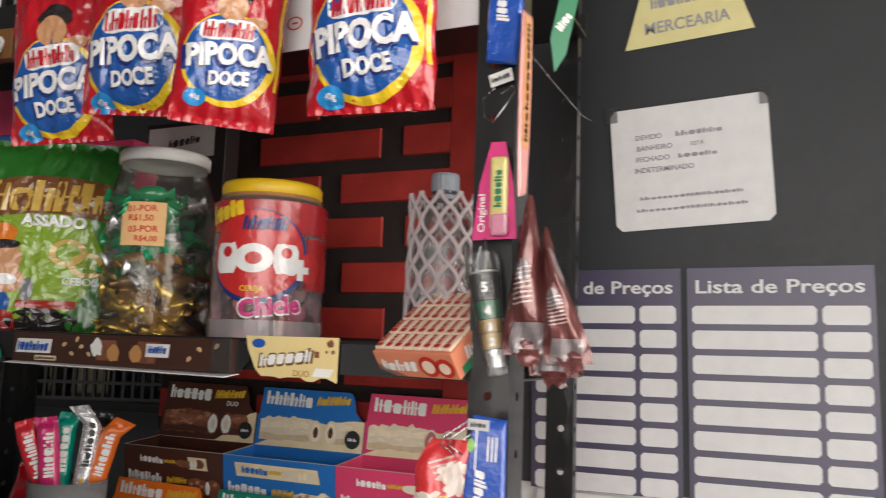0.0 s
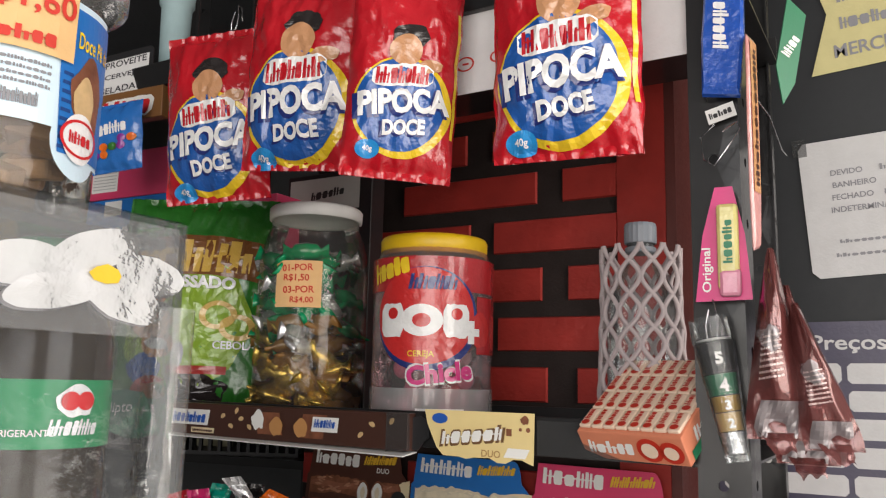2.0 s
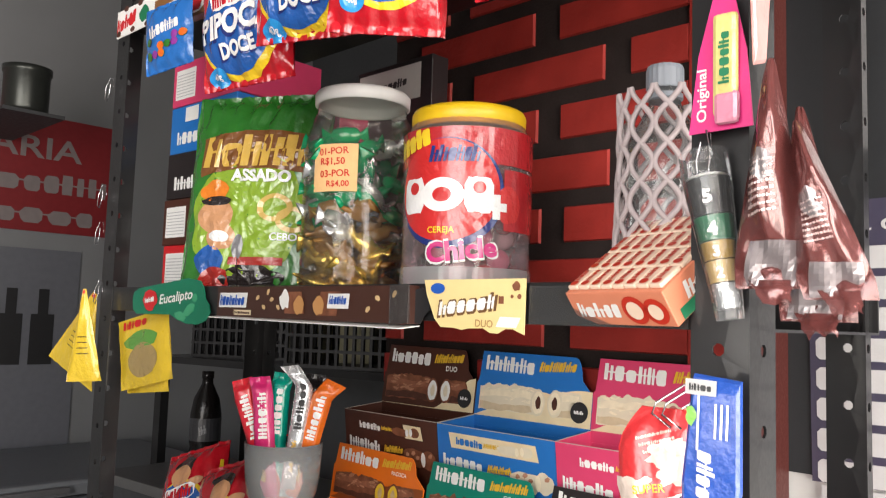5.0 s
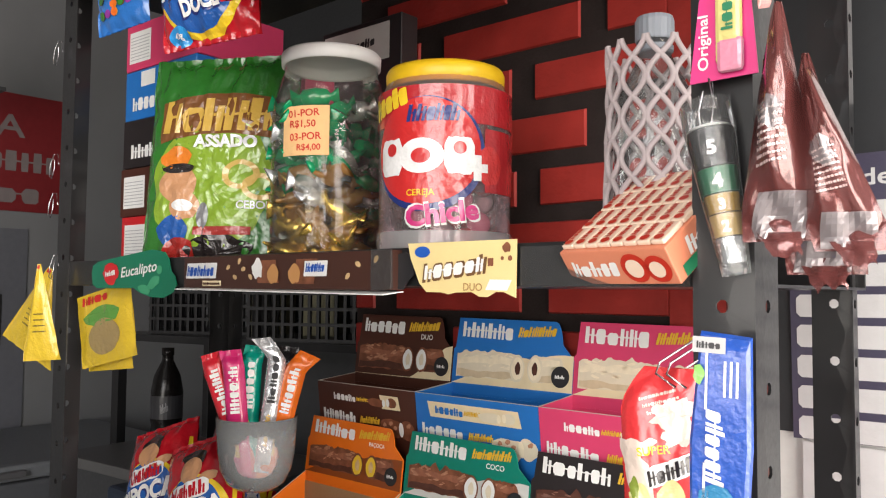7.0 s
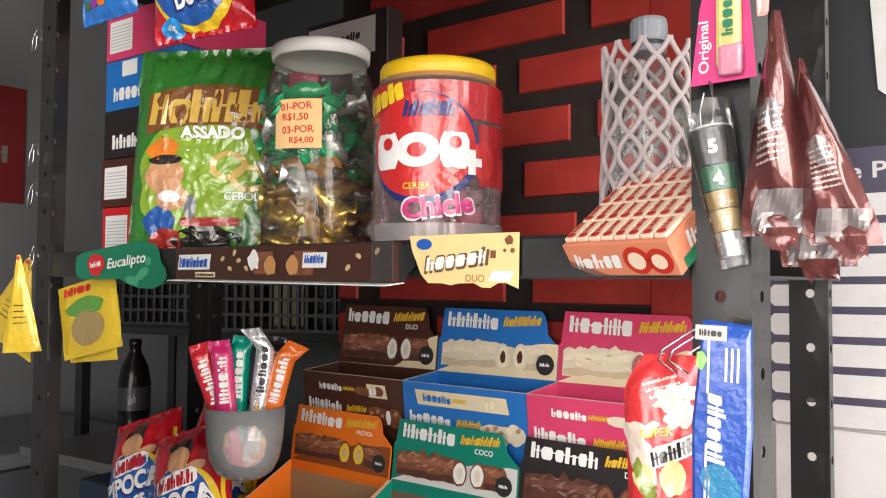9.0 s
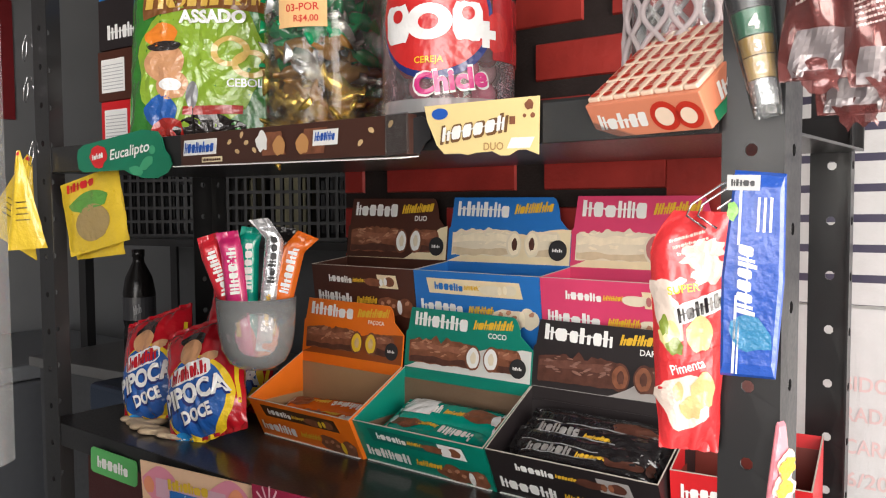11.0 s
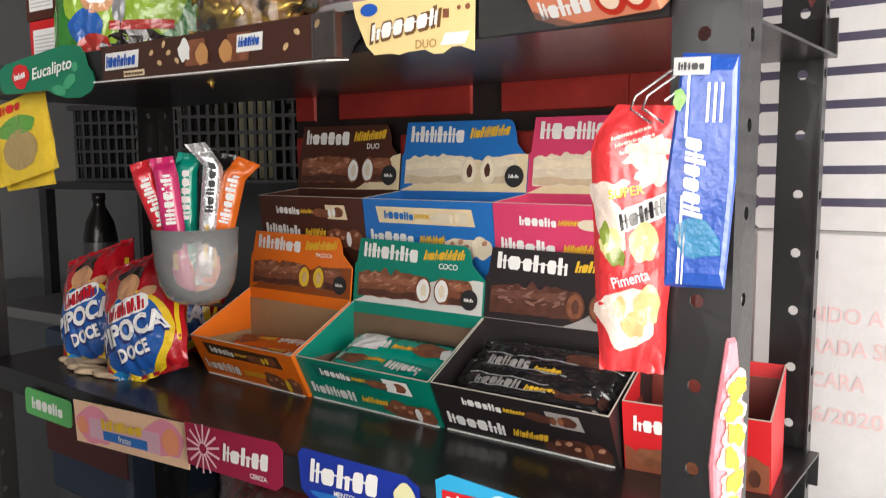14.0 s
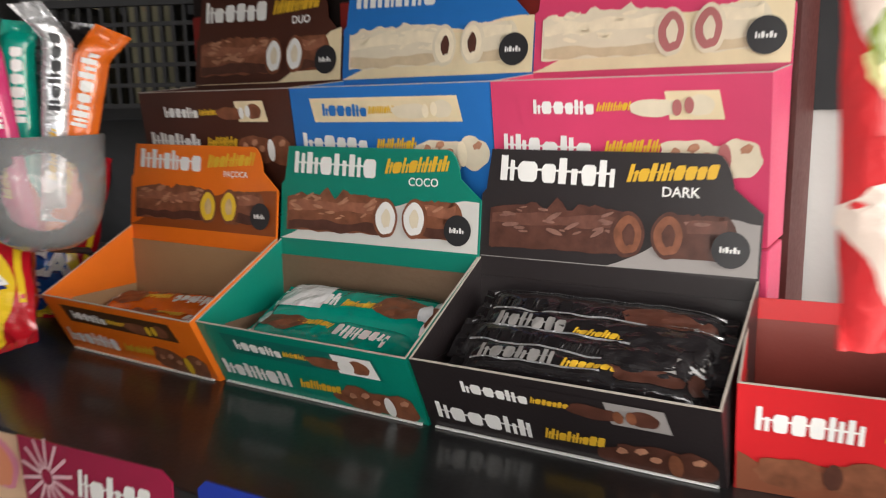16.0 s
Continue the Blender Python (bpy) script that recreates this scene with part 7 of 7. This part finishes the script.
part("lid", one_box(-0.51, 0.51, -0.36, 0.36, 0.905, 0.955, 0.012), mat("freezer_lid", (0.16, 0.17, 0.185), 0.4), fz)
part("handle", one_box(-0.35, -0.05, -0.385, -0.36, 0.92, 0.94, 0.004), STEEL, fz)
ins = thing("metal_canister", "dark metal canister on the back counter", "canister", pose(-2.9, 1.17, 2.0))
part("wall", lathe(bmesh.new(), [(0.07, 0.0), (0.075, 0.02), (0.075, 0.14), (0.08, 0.145), (0.08, 0.165), (0.0, 0.168)], 28), mat("dark_tin", (0.06, 0.065, 0.06), 0.3, 0.6), ins, "", True)
part("shelf_bracket", one_box(-0.44, 0.1, -0.1, 0.1, -0.012, 0.0), WALLGREY, ins)


SLATS = {}


def slat(name, half, at, material, parent):
    """One bar of a crate; alike bars share a mesh."""
    if half not in SLATS:
        bm = one_box(-half[0], half[0], -half[1], half[1], -half[2], half[2])
        SLATS[half] = bpy.data.meshes.new(name)
        bm.to_mesh(SLATS[half])
        bm.free()
        SLATS[half].materials.append(material)
    ob = new(name, SLATS[half])
    ob.parent, ob.location = parent, at


def crate(m, label):
    """A black stacking crate with slotted sides."""
    t = thing("plastic_crate", label, "crate", m, "black crates at the back")
    P = mat("black_plastic", (0.012, 0.012, 0.014), 0.5)
    for sgn in (-1, 1):
        for i in range(17):
            slat("slat", (0.004, 0.005, 0.1), (-0.2 + 0.025 * i, sgn * 0.15, 0.1), P, t)
        for j in range(6):
            slat("rail", (0.205, 0.006, 0.004), (0, sgn * 0.15, 0.04 * j), P, t)
        for i in range(11):
            slat("slat", (0.005, 0.004, 0.1), (sgn * 0.2, -0.125 + 0.025 * i, 0.1), P, t)
        for j in range(6):
            slat("rail", (0.0055, 0.144, 0.004), (sgn * 0.2, 0, 0.04 * j), P, t)
    part("rim", box(box(one_box(-0.215, 0.215, -0.165, -0.145, 0.195, 0.21), -0.215, 0.215, 0.145, 0.165, 0.195, 0.21), -0.215, -0.195, -0.145, 0.145, 0.195, 0.21), P, t)
    part("bottom", one_box(-0.2, 0.2, -0.15, 0.15, -0.006, 0.004), P, t)
    return t


crate(pose(-2.12, 1.72, 1.206, 0, 0, 28), "black slotted plastic crate on the shelf behind the rack")
crate(pose(-1.62, 1.72, 1.206, 0, 0, 24), "black slotted plastic crate on the shelf behind the rack")
bs = thing("back_stand", "dark metal stand carrying the black crates", "stand", pose(-1.85, 1.72, 0, 0, 0, 10))
part("top", one_box(-0.55, 0.55, -0.2, 0.2, 1.18, 1.2), BLACKSTEEL, bs)
for x in (-0.52, 0.52):
    for y in (-0.18, 0.18):
        part("leg", one_box(x - 0.015, x + 0.015, y - 0.015, y + 0.015, 0, 1.18), BLACKSTEEL, bs)
part("back_sheet", one_box(-0.5, 0.5, 0.17, 0.175, 0.3, 1.17), mat("sheet_grey", (0.05, 0.052, 0.056), 0.6), bs)
for i, (x, y) in enumerate(((-1.93, 1.38),)):
    t = thing("dark_bottle", "dark plastic soda bottle standing behind the rack", "bottle", pose(x, y, 0.9), "")
    part("glass", lathe(bmesh.new(), [(0.036, 0.0), (0.041, 0.006), (0.041, 0.06), (0.038, 0.075), (0.041, 0.09), (0.041, 0.165), (0.034, 0.205), (0.015, 0.245), (0.014, 0.258), (0.016, 0.26), (0.016, 0.278)], 26), mat("dark_glass", (0.006, 0.005, 0.005), 0.2, bump=0.03, spec=0.25), t, "", True)
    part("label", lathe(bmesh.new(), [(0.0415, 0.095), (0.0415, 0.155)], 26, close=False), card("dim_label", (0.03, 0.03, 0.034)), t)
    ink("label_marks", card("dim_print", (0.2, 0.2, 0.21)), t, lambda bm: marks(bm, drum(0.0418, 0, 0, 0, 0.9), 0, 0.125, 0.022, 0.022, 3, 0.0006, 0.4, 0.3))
for x, y, z, h in ((-1.68, 1.7, 1.2105, 0.255), (-1.862, 1.67, 1.2005, 0.268)):
    t = thing("cream_carton", "plain cream cardboard carton standing among the black crates", "box", pose(x, y, z, 0, 0, 26), "cream cartons among the crates")
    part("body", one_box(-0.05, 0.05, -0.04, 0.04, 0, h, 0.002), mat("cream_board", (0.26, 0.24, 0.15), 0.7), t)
    part("tape", one_box(-0.012, 0.012, -0.0408, -0.0402, h - 0.06, h - 0.002), mat("brown_tape", (0.3, 0.22, 0.12), 0.3), t)
t = thing("low_counter", "dark low counter behind the rack", "counter", pose(-1.95, 1.38, 0, 0, 0, 5))
part("body", one_box(-0.2, 0.45, -0.15, 0.2, 0, 0.87), WALLGREY, t)
part("top", one_box(-0.22, 0.47, -0.17, 0.22, 0.872, 0.899, 0.003), mat("counter_top", (0.1, 0.1, 0.1), 0.4), t)
t = thing("blue_bin", "dull blue plastic bin with red band behind the rack", "bin", pose(-1.45, 1.15, 0.6))
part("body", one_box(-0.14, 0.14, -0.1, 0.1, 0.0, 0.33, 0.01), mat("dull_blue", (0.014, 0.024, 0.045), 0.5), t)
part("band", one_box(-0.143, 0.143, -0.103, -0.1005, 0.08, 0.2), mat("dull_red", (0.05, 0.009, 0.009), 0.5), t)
part("stand", one_box(-0.13, 0.13, -0.09, 0.09, -0.6, -0.001), WALLGREY, t)

# ---- bricks, one by one ----
BRICK = mat("painted_brick", (0.25, 0.0155, 0.0105), 0.5, var=0.5, scale=16, bump=0.45, fine=130, spec=0.35)
meshes = {}
P, LN, HT = 0.254, 0.214, 0.044


def brick_mesh(key, x0, x1):
    bm = bmesh.new()
    d, e = 0.004, 0.0015
    o = [(x0, 0), (x1, 0), (x1, HT), (x0, HT)]
    back = [bm.verts.new((x, 0, z)) for x, z in o]
    front = [bm.verts.new((x + (e if x == x0 else -e), -d, z + (e if z == 0 else -e))) for x, z in o]
    bm.faces.new(front)
    for i in range(4):
        j = (i + 1) % 4
        bm.faces.new((back[i], back[j], front[j], front[i]))
    bmesh.ops.recalc_face_normals(bm, faces=bm.faces)
    me = bpy.data.meshes.new("brick")
    bm.to_mesh(me)
    bm.free()
    me.materials.append(BRICK)
    return me


rnd = random.Random(12)
tagged(part("trim_pier_strip", one_box(-0.345, -0.2845, 1.0362, 1.0398, 0, 2.9), BRICK), "plain red painted strip along the end of the brick wall", kind="structure")
for r in range(39):
    z = 1.4595 + 0.0645 * (r - 18) - HT / 2
    off = (-0.669 if r % 2 == 1 else -0.518) + 0.004 * max(-6, min(6, 21 - r))
    for c in range(-2, 3):
        x0, x1 = max(-0.829, off + c * P + rnd.choice((-0.004, 0, 0.004))), min(-0.3455, off + c * P + LN)
        if x1 - x0 < 0.02:
            continue
        key = round(x1 - x0, 3)
        if key not in meshes:
            meshes[key] = brick_mesh(key, 0, x1 - x0)
        ob = new("brick", meshes[key])
        ob.parent = pier
        ob.location = (x0, 1.0399, z)
